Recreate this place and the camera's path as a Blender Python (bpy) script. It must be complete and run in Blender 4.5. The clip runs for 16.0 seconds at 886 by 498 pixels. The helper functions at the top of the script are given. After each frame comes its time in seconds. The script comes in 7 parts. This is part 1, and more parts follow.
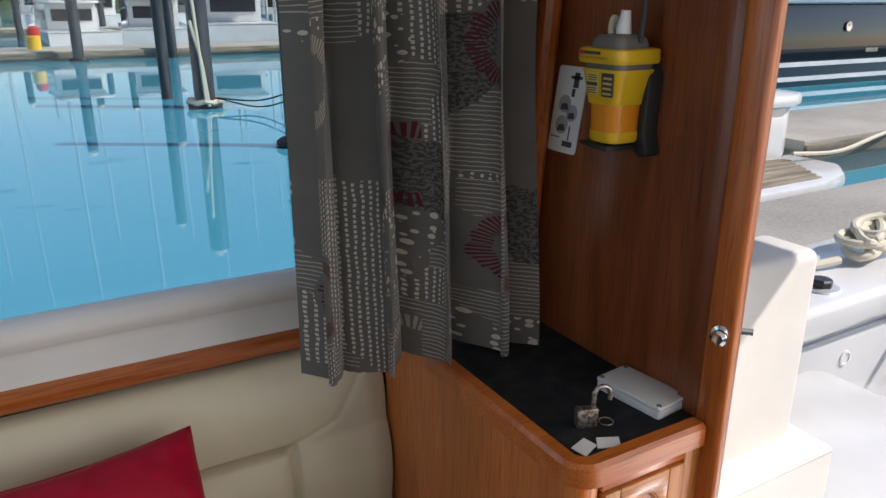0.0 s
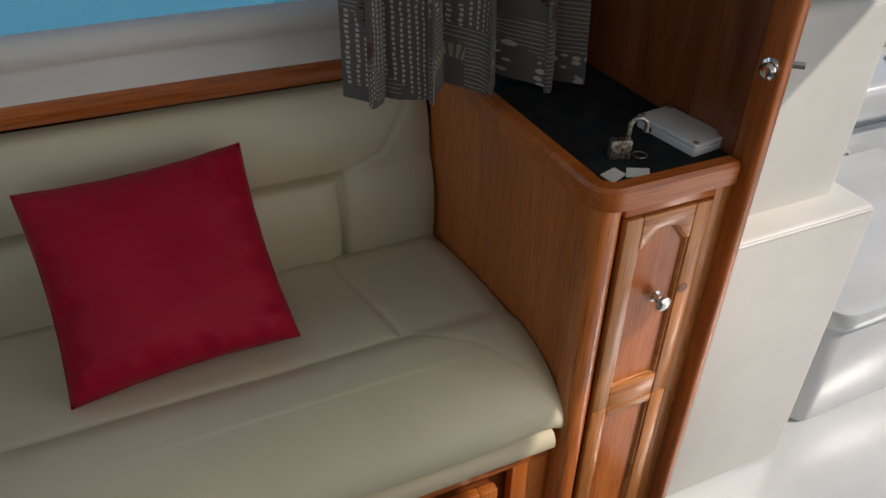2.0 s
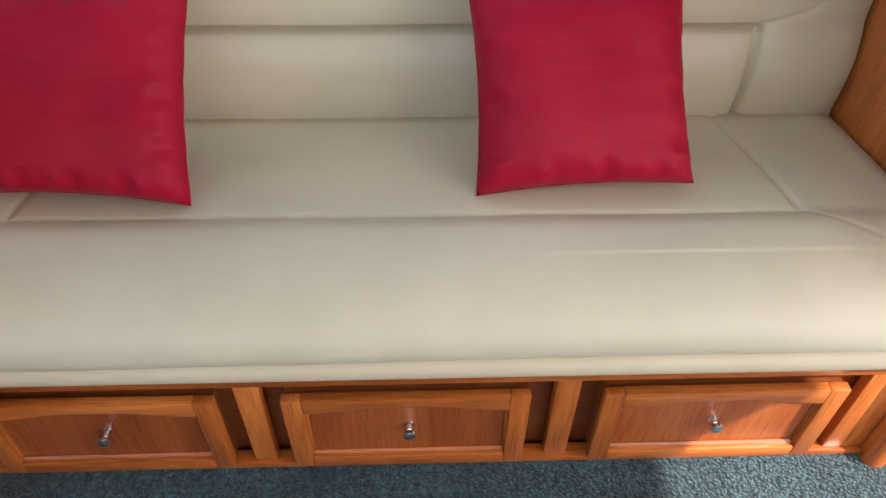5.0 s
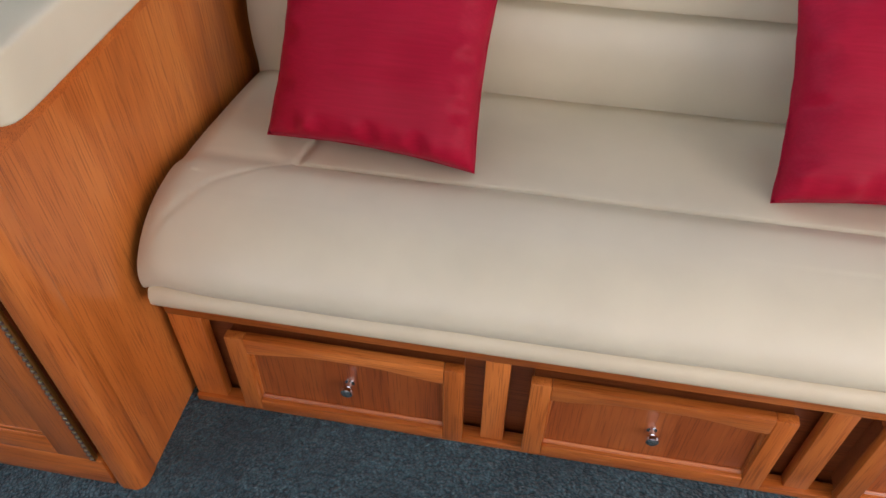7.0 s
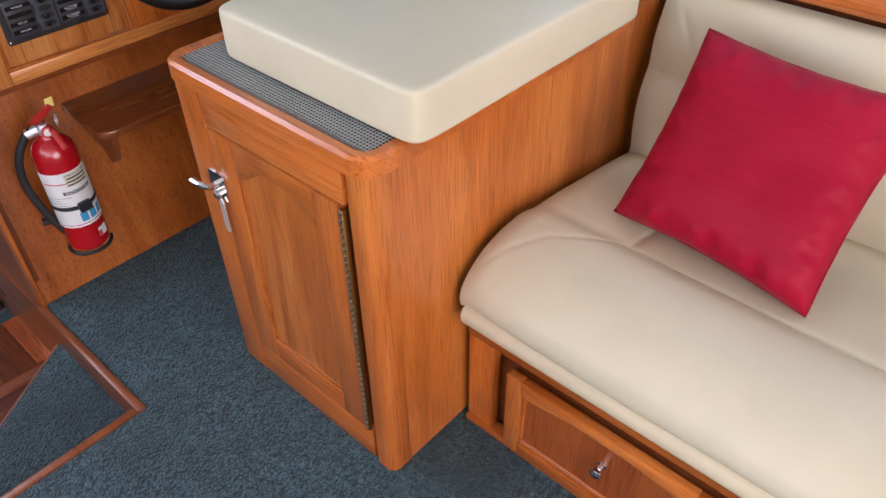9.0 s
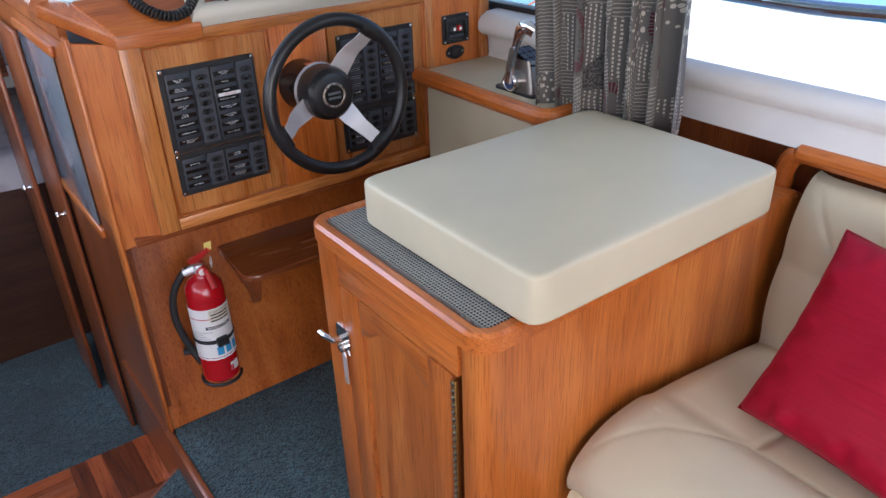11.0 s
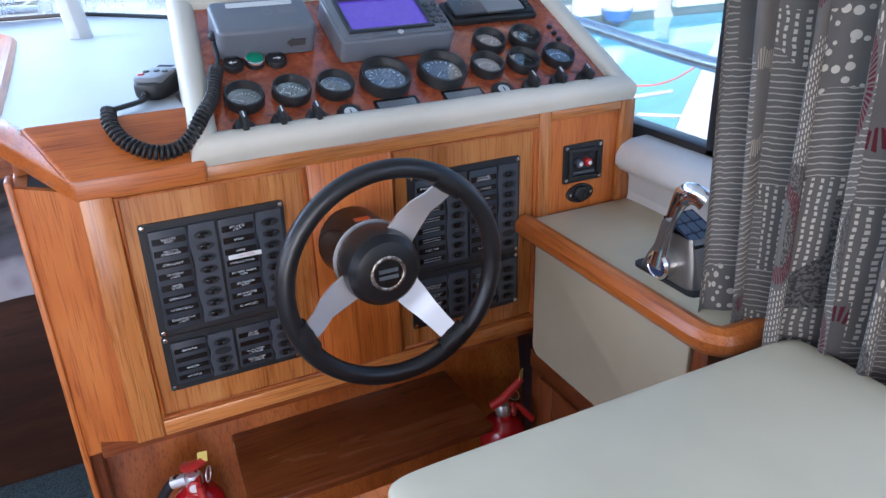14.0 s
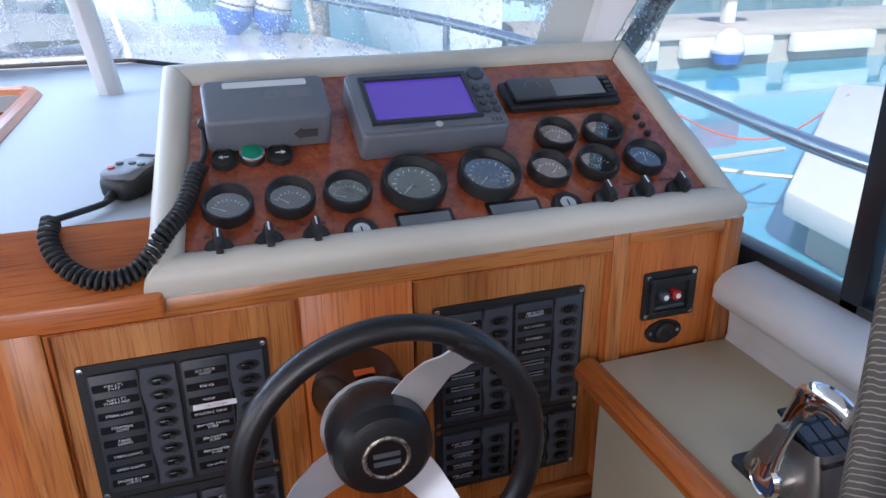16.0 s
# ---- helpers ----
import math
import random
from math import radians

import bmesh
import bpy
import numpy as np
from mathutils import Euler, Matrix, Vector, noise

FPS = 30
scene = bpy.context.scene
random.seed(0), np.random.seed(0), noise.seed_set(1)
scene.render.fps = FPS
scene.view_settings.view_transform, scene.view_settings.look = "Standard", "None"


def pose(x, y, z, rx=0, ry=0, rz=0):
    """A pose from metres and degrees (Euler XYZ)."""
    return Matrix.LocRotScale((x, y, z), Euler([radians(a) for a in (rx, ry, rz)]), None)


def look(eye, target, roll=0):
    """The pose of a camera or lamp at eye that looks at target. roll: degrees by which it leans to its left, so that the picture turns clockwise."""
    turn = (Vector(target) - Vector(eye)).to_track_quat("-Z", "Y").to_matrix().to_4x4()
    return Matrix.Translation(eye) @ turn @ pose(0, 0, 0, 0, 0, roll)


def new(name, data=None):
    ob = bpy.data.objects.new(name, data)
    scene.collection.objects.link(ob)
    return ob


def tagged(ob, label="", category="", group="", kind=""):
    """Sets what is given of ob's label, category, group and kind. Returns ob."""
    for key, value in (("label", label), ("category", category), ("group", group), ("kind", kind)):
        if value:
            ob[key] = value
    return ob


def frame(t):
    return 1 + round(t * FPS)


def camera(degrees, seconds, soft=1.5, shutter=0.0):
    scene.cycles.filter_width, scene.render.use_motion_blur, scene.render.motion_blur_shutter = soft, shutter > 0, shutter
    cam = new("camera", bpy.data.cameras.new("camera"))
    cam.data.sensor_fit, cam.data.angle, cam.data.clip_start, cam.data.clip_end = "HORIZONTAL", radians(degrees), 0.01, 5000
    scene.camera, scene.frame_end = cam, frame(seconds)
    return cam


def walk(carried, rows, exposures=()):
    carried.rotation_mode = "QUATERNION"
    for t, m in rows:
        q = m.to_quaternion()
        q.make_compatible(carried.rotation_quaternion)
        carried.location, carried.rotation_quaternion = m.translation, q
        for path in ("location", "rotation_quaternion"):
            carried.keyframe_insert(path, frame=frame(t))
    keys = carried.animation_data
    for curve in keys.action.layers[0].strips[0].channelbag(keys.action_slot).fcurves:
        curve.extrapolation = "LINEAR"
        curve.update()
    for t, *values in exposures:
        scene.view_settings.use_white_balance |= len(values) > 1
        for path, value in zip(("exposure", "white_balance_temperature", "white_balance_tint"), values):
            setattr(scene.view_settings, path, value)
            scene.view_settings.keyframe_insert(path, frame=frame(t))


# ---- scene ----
cam = camera(61.8, 16.0)
PATH = [
    (0, (0.131, 0.148, 1.478), (1.077, 1.789, 0.835), -0.0),
    (0.5, (0.144, 0.113, 1.464), (1.04, 1.718, 0.676), 0.3),
    (1, (0.156, 0.094, 1.442), (0.998, 1.652, 0.514), 0.4),
    (1.5, (0.155, 0.088, 1.42), (0.927, 1.602, 0.366), 0.6),
    (2, (0.15, 0.082, 1.4), (0.824, 1.567, 0.242), 0.7),
    (2.5, (0.145, 0.083, 1.381), (0.69, 1.548, 0.134), 0.5),
    (3, (0.101, 0.102, 1.373), (0.512, 1.544, 0.049), 0.4),
    (3.5, (0.04, 0.122, 1.362), (0.335, 1.545, -0.011), 0.5),
    (4, (-0.017, 0.116, 1.357), (0.171, 1.519, -0.056), 0.4),
    (4.2, (-0.039, 0.115, 1.359), (0.114, 1.506, -0.069), 0.4),
    (6.3, (-0.345, 0.094, 1.303), (-0.456, 1.486, -0.129), 0.9),
    (6.5, (-0.369, 0.092, 1.298), (-0.519, 1.486, -0.129), 0.7),
    (7, (-0.427, 0.091, 1.3), (-0.669, 1.47, -0.128), 0.4),
    (7.5, (-0.474, 0.092, 1.304), (-0.856, 1.437, -0.126), 0.2),
    (8, (-0.486, 0.09, 1.305), (-1.078, 1.362, -0.12), 0.1),
    (8.5, (-0.452, 0.074, 1.323), (-1.278, 1.264, -0.056), -0.6),
    (9, (-0.407, 0.056, 1.35), (-1.443, 1.178, 0.059), -1.0),
    (9.5, (-0.361, 0.034, 1.375), (-1.559, 1.124, 0.201), -1.3),
    (10, (-0.331, 0.033, 1.398), (-1.637, 1.095, 0.318), -1.6),
    (10.2, (-0.327, 0.036, 1.407), (-1.664, 1.089, 0.355), -1.6),
    (12.3, (-0.686, 0.177, 1.395), (-2.165, 1.179, 0.496), -1.8),
    (12.5, (-0.727, 0.202, 1.407), (-2.219, 1.18, 0.502), -1.4),
    (13, (-0.812, 0.33, 1.408), (-2.369, 1.226, 0.527), -1.4),
    (13.5, (-0.862, 0.43, 1.412), (-2.468, 1.261, 0.558), -1.4),
    (14, (-0.932, 0.492, 1.411), (-2.569, 1.282, 0.575), -1.6),
    (14.5, (-1.072, 0.525, 1.412), (-2.722, 1.285, 0.578), -1.6),
    (15, (-1.16, 0.558, 1.412), (-2.834, 1.269, 0.58), -1.7),
    (15.5, (-1.203, 0.636, 1.423), (-2.918, 1.277, 0.618), -1.5),
    (16, (-1.211, 0.706, 1.447), (-2.966, 1.287, 0.684), -0.6),
]
walk(cam, [(t, look(eye, target, roll)) for t, eye, target, roll in PATH], ((0.0, 0.02, 6550, 16), (1.0, -0.50, 6600, 13), (2.0, -0.76, 6650, 12), (3.0, -0.20, 6650, 12), (4.2, 0.80, 6400, 15), (6.5, 0.86, 6600, 24), (8.0, 1.14, 6700, 25), (9.0, 1.36, 6600, 25), (10.2, 1.28, 6400, 24), (12.5, 0.94, 5750, 21), (13.3, 1.32, 5700, 20), (14.5, 1.44, 5650, 23), (15.2, 1.18, 5650, 25), (16.0, 1.02, 5950, 25)))

# ---- world, sun, window light ----
world = bpy.data.worlds.new("world")
scene.world = world
world.use_nodes = True
wn = world.node_tree
wn.nodes.clear()
sky = wn.nodes.new("ShaderNodeTexSky")
sky.sky_type = "NISHITA"
sky.sun_disc = False
SUN_TRAVEL = Vector((-0.88, 0.55, -0.93)).normalized()
sky.sun_elevation = math.asin(-SUN_TRAVEL.z)
sky.sun_rotation = math.atan2(-SUN_TRAVEL.x, -SUN_TRAVEL.y)
sky.air_density, sky.dust_density, sky.ozone_density = 1.0, 0.6, 1.2
bg = wn.nodes.new("ShaderNodeBackground")
bg.inputs["Strength"].default_value = 0.15
wo = wn.nodes.new("ShaderNodeOutputWorld")
wn.links.new(sky.outputs[0], bg.inputs["Color"])
wn.links.new(bg.outputs[0], wo.inputs["Surface"])

sun_data = bpy.data.lights.new("sun", "SUN")
sun_data.energy, sun_data.angle, sun_data.color = 5.0, radians(0.53), (1.0, 0.95, 0.87)
sun = new("sun", sun_data)
sun.matrix_world = Matrix.Translation((6, -3, 8)) @ SUN_TRAVEL.to_track_quat("-Z", "Y").to_matrix().to_4x4()


def window_light(name, eye, target, w, h, watts, colour=(0.84, 0.93, 1.0)):
    d = bpy.data.lights.new(name, "AREA")
    d.shape, d.size, d.size_y, d.energy, d.color = "RECTANGLE", w, h, watts, colour
    ob = new(name, d)
    ob.matrix_world = look(eye, target)
    return ob


window_light("port_window_daylight", (-0.8, -1.57, 1.38), (-0.8, 1.0, 0.7), 2.9, 0.7, 6.4, (1.0, 0.97, 0.92))
window_light("windscreen_daylight", (-2.95, -0.3, 1.62), (-1.2, 0.5, 0.8), 2.2, 0.6, 14.5, (0.60, 0.79, 1.0))
window_light("saloon_door_daylight", (1.10, -0.3, 1.05), (-1.2, 0.2, 0.8), 1.7, 1.5, 13.0, (1.0, 0.94, 0.86))
window_light("starboard_window_daylight", (-0.42, 1.50, 1.60), (-0.42, 0.75, 0.55), 1.7, 0.18, 1.6, (0.84, 0.93, 1.0))
# faint fill lamp added for the forward cabin; no opening stands there
window_light("forecabin_hatch_daylight", (-3.95, -0.2, 0.95), (-3.95, 0.0, 0.0), 0.4, 0.4, 0.35)

# ---- mesh helpers ----


def part(name, bm, material, parent=None, label="", smooth=30):
    bmesh.ops.recalc_face_normals(bm, faces=bm.faces)
    me = bpy.data.meshes.new(name)
    bm.to_mesh(me)
    bm.free()
    if material:
        me.materials.append(material)
    return link(name, me, parent, label, smooth)


def link(name, me, parent=None, label="", smooth=30):
    ob = new(name, me)
    if parent:
        ob.parent = parent
        ob.matrix_parent_inverse = parent.matrix_basis.inverted() if parent.parent is None else Matrix.Identity(4)
    if smooth:
        for p in me.polygons:
            p.use_smooth = True
        me.set_sharp_from_angle(angle=radians(smooth))
    if label:
        ob["label"] = label
    return ob


def thing(name, base, label, category, group="", kind=""):
    ob = new(name)
    ob.empty_display_size = 0.05
    ob.matrix_basis = Matrix.Translation(base)
    return tagged(ob, label, category, group, kind)


def box(x0, x1, y0, y1, z0, z1, bevel=0.0, seg=2, bm=None):
    b = bmesh.new()
    bmesh.ops.create_cube(b, size=1.0)
    for v in b.verts:
        v.co = Vector(((x0 + x1) / 2 + v.co.x * (x1 - x0), (y0 + y1) / 2 + v.co.y * (y1 - y0), (z0 + z1) / 2 + v.co.z * (z1 - z0)))
    if bevel:
        bmesh.ops.bevel(b, geom=b.edges[:], offset=bevel, segments=seg, profile=0.5, affect="EDGES")
    return merge(bm, b)


def merge(bm, b):
    if bm is None:
        return b
    me = bpy.data.meshes.new("tmp")
    b.to_mesh(me)
    b.free()
    bm.from_mesh(me)
    bpy.data.meshes.remove(me)
    return bm


def prism(poly, w0, w1, to, bevel=0.0, seg=2, bm=None):
    """Extrudes a flat outline (u, v) from w0 to w1; to(u, v, w) gives the place."""
    b = bmesh.new()
    low = [b.verts.new(to(u, v, w0)) for u, v in poly]
    high = [b.verts.new(to(u, v, w1)) for u, v in poly]
    b.faces.new(low[::-1])
    b.faces.new(high)
    for i in range(len(poly)):
        j = (i + 1) % len(poly)
        b.faces.new((low[i], low[j], high[j], high[i]))
    bmesh.ops.recalc_face_normals(b, faces=b.faces)
    if bevel:
        sharp = [e for e in b.edges if e.calc_face_angle(0) > 0.5]
        bmesh.ops.bevel(b, geom=sharp, offset=bevel, segments=seg, profile=0.5, affect="EDGES")
    return merge(bm, b)


def lathe(profile, m, seg=24, bm=None):
    """Turns (radius, height) rows round the z axis of the pose m."""
    b = bm or bmesh.new()
    rings = []
    for r, h in profile:
        if r < 1e-6:
            rings.append([b.verts.new(m @ Vector((0, 0, h)))])
        else:
            rings.append([b.verts.new(m @ Vector((r * math.cos(2 * math.pi * i / seg), r * math.sin(2 * math.pi * i / seg), h))) for i in range(seg)])
    for a, c in zip(rings, rings[1:]):
        for i in range(seg):
            j = (i + 1) % seg
            quad = [a[i % len(a)], a[j % len(a)], c[j % len(c)], c[i % len(c)]]
            face = list(dict.fromkeys(quad))
            if len(face) > 2:
                b.faces.new(face)
    return b


def tube(points, r, seg=10, closed=False, bm=None, radii=None, cap=True):
    b = bm or bmesh.new()
    pts = [Vector(p) for p in points]
    n = len(pts)
    ref = Vector((0.31, 0.27, 0.91)).normalized()
    rings = []
    for i, p in enumerate(pts):
        a, c = (pts[i - 1], pts[(i + 1) % n]) if closed else (pts[max(0, i - 1)], pts[min(n - 1, i + 1)])
        t = (c - a).normalized()
        s = t.cross(ref)
        s = s.normalized() if s.length > 1e-4 else t.orthogonal().normalized()
        ref = s.cross(t).normalized()
        rr = radii[i] if radii else r
        rings.append([b.verts.new(p + rr * (math.cos(2 * math.pi * k / seg) * s + math.sin(2 * math.pi * k / seg) * ref)) for k in range(seg)])
    for i in range(n if closed else n - 1):
        a, c = rings[i], rings[(i + 1) % n]
        off = 0
        if closed and i == n - 1:
            off = min(range(seg), key=lambda o: (a[0].co - c[o].co).length)
        for k in range(seg):
            b.faces.new((a[k], a[(k + 1) % seg], c[(k + 1 + off) % seg], c[(k + off) % seg]))
    if cap and not closed:
        b.faces.new(rings[0][::-1])
        b.faces.new(rings[-1])
    return b


def grid(nu, nv, f, bm=None, uv=None):
    """A sheet of nu x nv cells; f(a, b), with a and b from 0 to 1, gives the place."""
    b = bm or bmesh.new()
    rows = [[b.verts.new(f(i / nu, j / nv)) for j in range(nv + 1)] for i in range(nu + 1)]
    lay = b.loops.layers.uv.verify() if uv else None
    for i in range(nu):
        for j in range(nv):
            face = b.faces.new((rows[i][j], rows[i + 1][j], rows[i + 1][j + 1], rows[i][j + 1]))
            if uv:
                for lp, (a, c) in zip(face.loops, ((i, j), (i + 1, j), (i + 1, j + 1), (i, j + 1))):
                    lp[lay].uv = uv(a / nu, c / nv)
    return b


def smooth_path(points, per=8):
    """A rounded line through the points (Catmull-Rom)."""
    p = [Vector(q) for q in points]
    p = [2 * p[0] - p[1]] + p + [2 * p[-1] - p[-2]]
    out = []
    for a, b, c, d in zip(p, p[1:], p[2:], p[3:]):
        for i in range(per):
            t = i / per
            out.append(0.5 * (2 * b + (c - a) * t + (2 * a - 5 * b + 4 * c - d) * t * t + (3 * b - a - 3 * c + d) * t ** 3))
    return out + [p[-2]]


def rounded(u0, u1, v0, v1, r, seg=5):
    out = []
    for cu, cv, a0 in ((u1 - r, v1 - r, 0), (u0 + r, v1 - r, 90), (u0 + r, v0 + r, 180), (u1 - r, v0 + r, 270)):
        for k in range(seg + 1):
            a = radians(a0 + 90 * k / seg)
            out.append((cu + r * math.cos(a), cv + r * math.sin(a)))
    return out


def disc(c, axis, profile, seg=20, bm=None):
    """A turned piece that stands at c along axis."""
    m = Matrix.Translation(c) @ Vector(axis).normalized().to_track_quat("Z", "Y").to_matrix().to_4x4()
    return lathe(profile, m, seg, bm)


def spow(c, e):
    return 0.0 if abs(c) < 1e-9 else math.copysign(abs(c) ** e, c)


FACE_Y = lambda y0: (lambda u, v, w: Vector((u, y0 - w, v)))  # faces port: u aft, v up, w out
FACE_X = lambda x0: (lambda u, v, w: Vector((x0 + w, u, v)))  # faces aft: u to starboard, v up, w out
FACE_Z = lambda z0: (lambda u, v, w: Vector((u, v, z0 + w)))  # faces up

TEXTS = {}


def writing(text, to, u, v, w, height, material, parent, align="CENTER", turn=0.0):
    """Flat lettering on a face."""
    key = (text, align)
    if key not in TEXTS:
        cu = bpy.data.curves.new("text", "FONT")
        cu.body, cu.size, cu.resolution_u, cu.align_x, cu.align_y = text, 1.0, 1, align, "CENTER"
        cu.space_line = 0.85
        tmp = bpy.data.objects.new("text", cu)
        scene.collection.objects.link(tmp)
        bpy.context.view_layer.update()
        TEXTS[key] = bpy.data.meshes.new_from_object(tmp.evaluated_get(bpy.context.evaluated_depsgraph_get()))
        bpy.data.objects.remove(tmp)
    src = TEXTS[key]
    b = bmesh.new()
    b.from_mesh(src)
    c, s = math.cos(turn), math.sin(turn)
    for q in b.verts:
        a, d = q.co.x * height, q.co.y * height
        q.co = to(u + a * c - d * s, v + a * s + d * c, w)
    return part("lettering", b, material, parent, smooth=0)

# ---- materials ----


def material(name, colour=(0.5, 0.5, 0.5), rough=0.5, metal=0.0, coat=0.0, coat_rough=0.15, spec=0.5, sheen=0.0):
    m = bpy.data.materials.new(name)
    m.use_nodes = True
    b = m.node_tree.nodes["Principled BSDF"]
    b.inputs["Base Color"].default_value = (*colour, 1)
    b.inputs["Roughness"].default_value = rough
    b.inputs["Metallic"].default_value = metal
    b.inputs["Coat Weight"].default_value = coat
    b.inputs["Coat Roughness"].default_value = coat_rough
    b.inputs["Specular IOR Level"].default_value = spec
    b.inputs["Sheen Weight"].default_value = sheen
    return m


class Net:
    """Shorthand for a material's nodes."""

    def __init__(self, m):
        self.t = m.node_tree
        self.bsdf = self.t.nodes["Principled BSDF"]

    def node(self, kind, **props):
        n = self.t.nodes.new(kind)
        for k, v in props.items():
            if k == "operation":
                n.operation = v
            elif k == "data_type":
                n.data_type = v
            elif k == "feature":
                n.feature = v
            elif k == "blend_type":
                n.blend_type = v
        return n

    def link(self, a, b):
        self.t.links.new(a, b)

    def coords(self, scale=(1, 1, 1), which="Object"):
        tc = self.node("ShaderNodeTexCoord")
        mp = self.node("ShaderNodeMapping")
        mp.inputs["Scale"].default_value = scale
        self.link(tc.outputs[which], mp.inputs["Vector"])
        return mp.outputs["Vector"]

    def noise(self, vec, scale, detail=4, rough=0.55, distort=0.0):
        n = self.node("ShaderNodeTexNoise")
        n.inputs["Scale"].default_value = scale
        n.inputs["Detail"].default_value = detail
        n.inputs["Roughness"].default_value = rough
        n.inputs["Distortion"].default_value = distort
        if vec is not None:
            self.link(vec, n.inputs["Vector"])
        return n.outputs["Fac"]

    def math(self, op, a, b=0.0, c=0.0, clamp=False):
        n = self.node("ShaderNodeMath", operation=op)
        n.use_clamp = clamp
        for i, v in enumerate((a, b, c)):
            if isinstance(v, (int, float)):
                n.inputs[i].default_value = v
            else:
                self.link(v, n.inputs[i])
        return n.outputs[0]

    def ramp(self, fac, stops):
        r = self.node("ShaderNodeValToRGB")
        e = r.color_ramp.elements
        while len(e) < len(stops):
            e.new(0.5)
        for el, (p, c) in zip(e, stops):
            el.position, el.color = p, (*c, 1)
        self.link(fac, r.inputs[0])
        return r.outputs[0]

    def mix(self, fac, a, b, blend="MIX"):
        n = self.node("ShaderNodeMix", data_type="RGBA", blend_type=blend)
        for i, v in ((0, fac), (6, a), (7, b)):
            if isinstance(v, (int, float)):
                n.inputs[i].default_value = v
            elif isinstance(v, tuple):
                n.inputs[i].default_value = (*v, 1)
            else:
                self.link(v, n.inputs[i])
        return n.outputs[2]

    def colour(self, c):
        self.link(c, self.bsdf.inputs["Base Color"])

    def rough(self, c):
        self.link(c, self.bsdf.inputs["Roughness"])

    def bump(self, h, strength=0.3, dist=0.002):
        b = self.node("ShaderNodeBump")
        b.inputs["Strength"].default_value = strength
        b.inputs["Distance"].default_value = dist
        self.link(h, b.inputs["Height"])
        self.link(b.outputs[0], self.bsdf.inputs["Normal"])

    def random(self):
        return self.node("ShaderNodeObjectInfo").outputs["Random"]


def wood(name, axis, dark, mid, light, rough=0.32, coat=0.5, fine=1.0, grain=0.31, spread=0.3):
    """Varnished timber whose grain runs along an axis."""
    m = material(name, mid, rough + 0.06, coat=coat * 0.75, coat_rough=0.2)
    n = Net(m)
    tc = n.node("ShaderNodeTexCoord")
    add = n.node("ShaderNodeVectorMath", operation="ADD")
    comb = n.node("ShaderNodeCombineXYZ")
    r = n.math("MULTIPLY", n.random(), 7.0)
    for i in range(3):
        n.link(r, comb.inputs[i])
    n.link(tc.outputs["Object"], add.inputs[0])
    n.link(comb.outputs[0], add.inputs[1])

    def mapped(along, across):
        mp = n.node("ShaderNodeMapping")
        mp.inputs["Scale"].default_value = [along if "xyz"[i] == axis else across for i in range(3)]
        n.link(add.outputs[0], mp.inputs["Vector"])
        return mp.outputs["Vector"]

    broad = n.noise(mapped(1.1, 9.0), 1.0, 3, 0.6, 1.2)
    streak = n.noise(mapped(2.2, 95.0 * fine), 1.0, 5, 0.7, 0.5)
    pores = n.noise(mapped(11.0, 420.0), 1.0, 2, 0.5)
    g = n.math("ADD", n.math("MULTIPLY", broad, 1 - grain), n.math("MULTIPLY", streak, grain))
    c = n.ramp(g, ((0.31, dark), (0.48, mid), (0.66, light)))
    pore = n.ramp(pores, ((0.36, (0.64, 0.57, 0.50)), (0.47, (1, 1, 1))))
    tone = n.math("ADD", n.math("MULTIPLY", n.random(), spread), 1 - spread / 2)
    c = n.mix(1.0, c, pore, "MULTIPLY")
    tn = n.node("ShaderNodeCombineColor")
    for i in range(3):
        n.link(tone, tn.inputs[i])
    c = n.mix(1.0, c, tn.outputs[0], "MULTIPLY")
    n.colour(c)
    n.rough(n.math("ADD", n.math("MULTIPLY", broad, 0.22), rough - 0.1))
    n.bump(n.math("ADD", streak, pores), 0.06, 0.0005)
    return m


TEAK = dict(dark=(0.29, 0.068, 0.010), mid=(0.46, 0.116, 0.017), light=(0.59, 0.180, 0.034))
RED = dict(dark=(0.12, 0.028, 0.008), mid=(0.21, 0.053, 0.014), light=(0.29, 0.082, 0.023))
OAK = dict(dark=(0.35, 0.105, 0.020), mid=(0.51, 0.178, 0.040), light=(0.63, 0.265, 0.075))
teak_x = wood("teak_grain_fore_aft", "x", **TEAK)
teak_y = wood("teak_grain_athwart", "y", **TEAK)
teak_z = wood("teak_grain_upright", "z", **TEAK)
ply_z = wood("teak_ply_upright", "z", (0.35, 0.086, 0.013), (0.47, 0.128, 0.021), (0.58, 0.190, 0.038), rough=0.36, fine=0.6, grain=0.21)
panel_z = wood("reddish_teak_panel", "z", (0.22, 0.044, 0.008), (0.33, 0.074, 0.013), (0.42, 0.115, 0.024), rough=0.34, grain=0.34)
oak_y = wood("pale_teak_rail", "y", **OAK, rough=0.28)
oak_z = wood("pale_teak_stile", "z", **OAK, rough=0.28)
oak_x = wood("pale_teak_edge", "x", **OAK, rough=0.28)
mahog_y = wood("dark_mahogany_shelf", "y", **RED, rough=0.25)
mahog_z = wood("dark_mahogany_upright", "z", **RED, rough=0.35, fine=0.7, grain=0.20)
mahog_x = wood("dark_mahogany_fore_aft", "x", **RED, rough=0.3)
# near-black berth timber: the forward cabin's shade is put into its colour
shaded_wood = wood("berth_shade_timber", "y", (0.030, 0.010, 0.005), (0.055, 0.018, 0.008), (0.085, 0.030, 0.012), rough=0.4, grain=0.2)


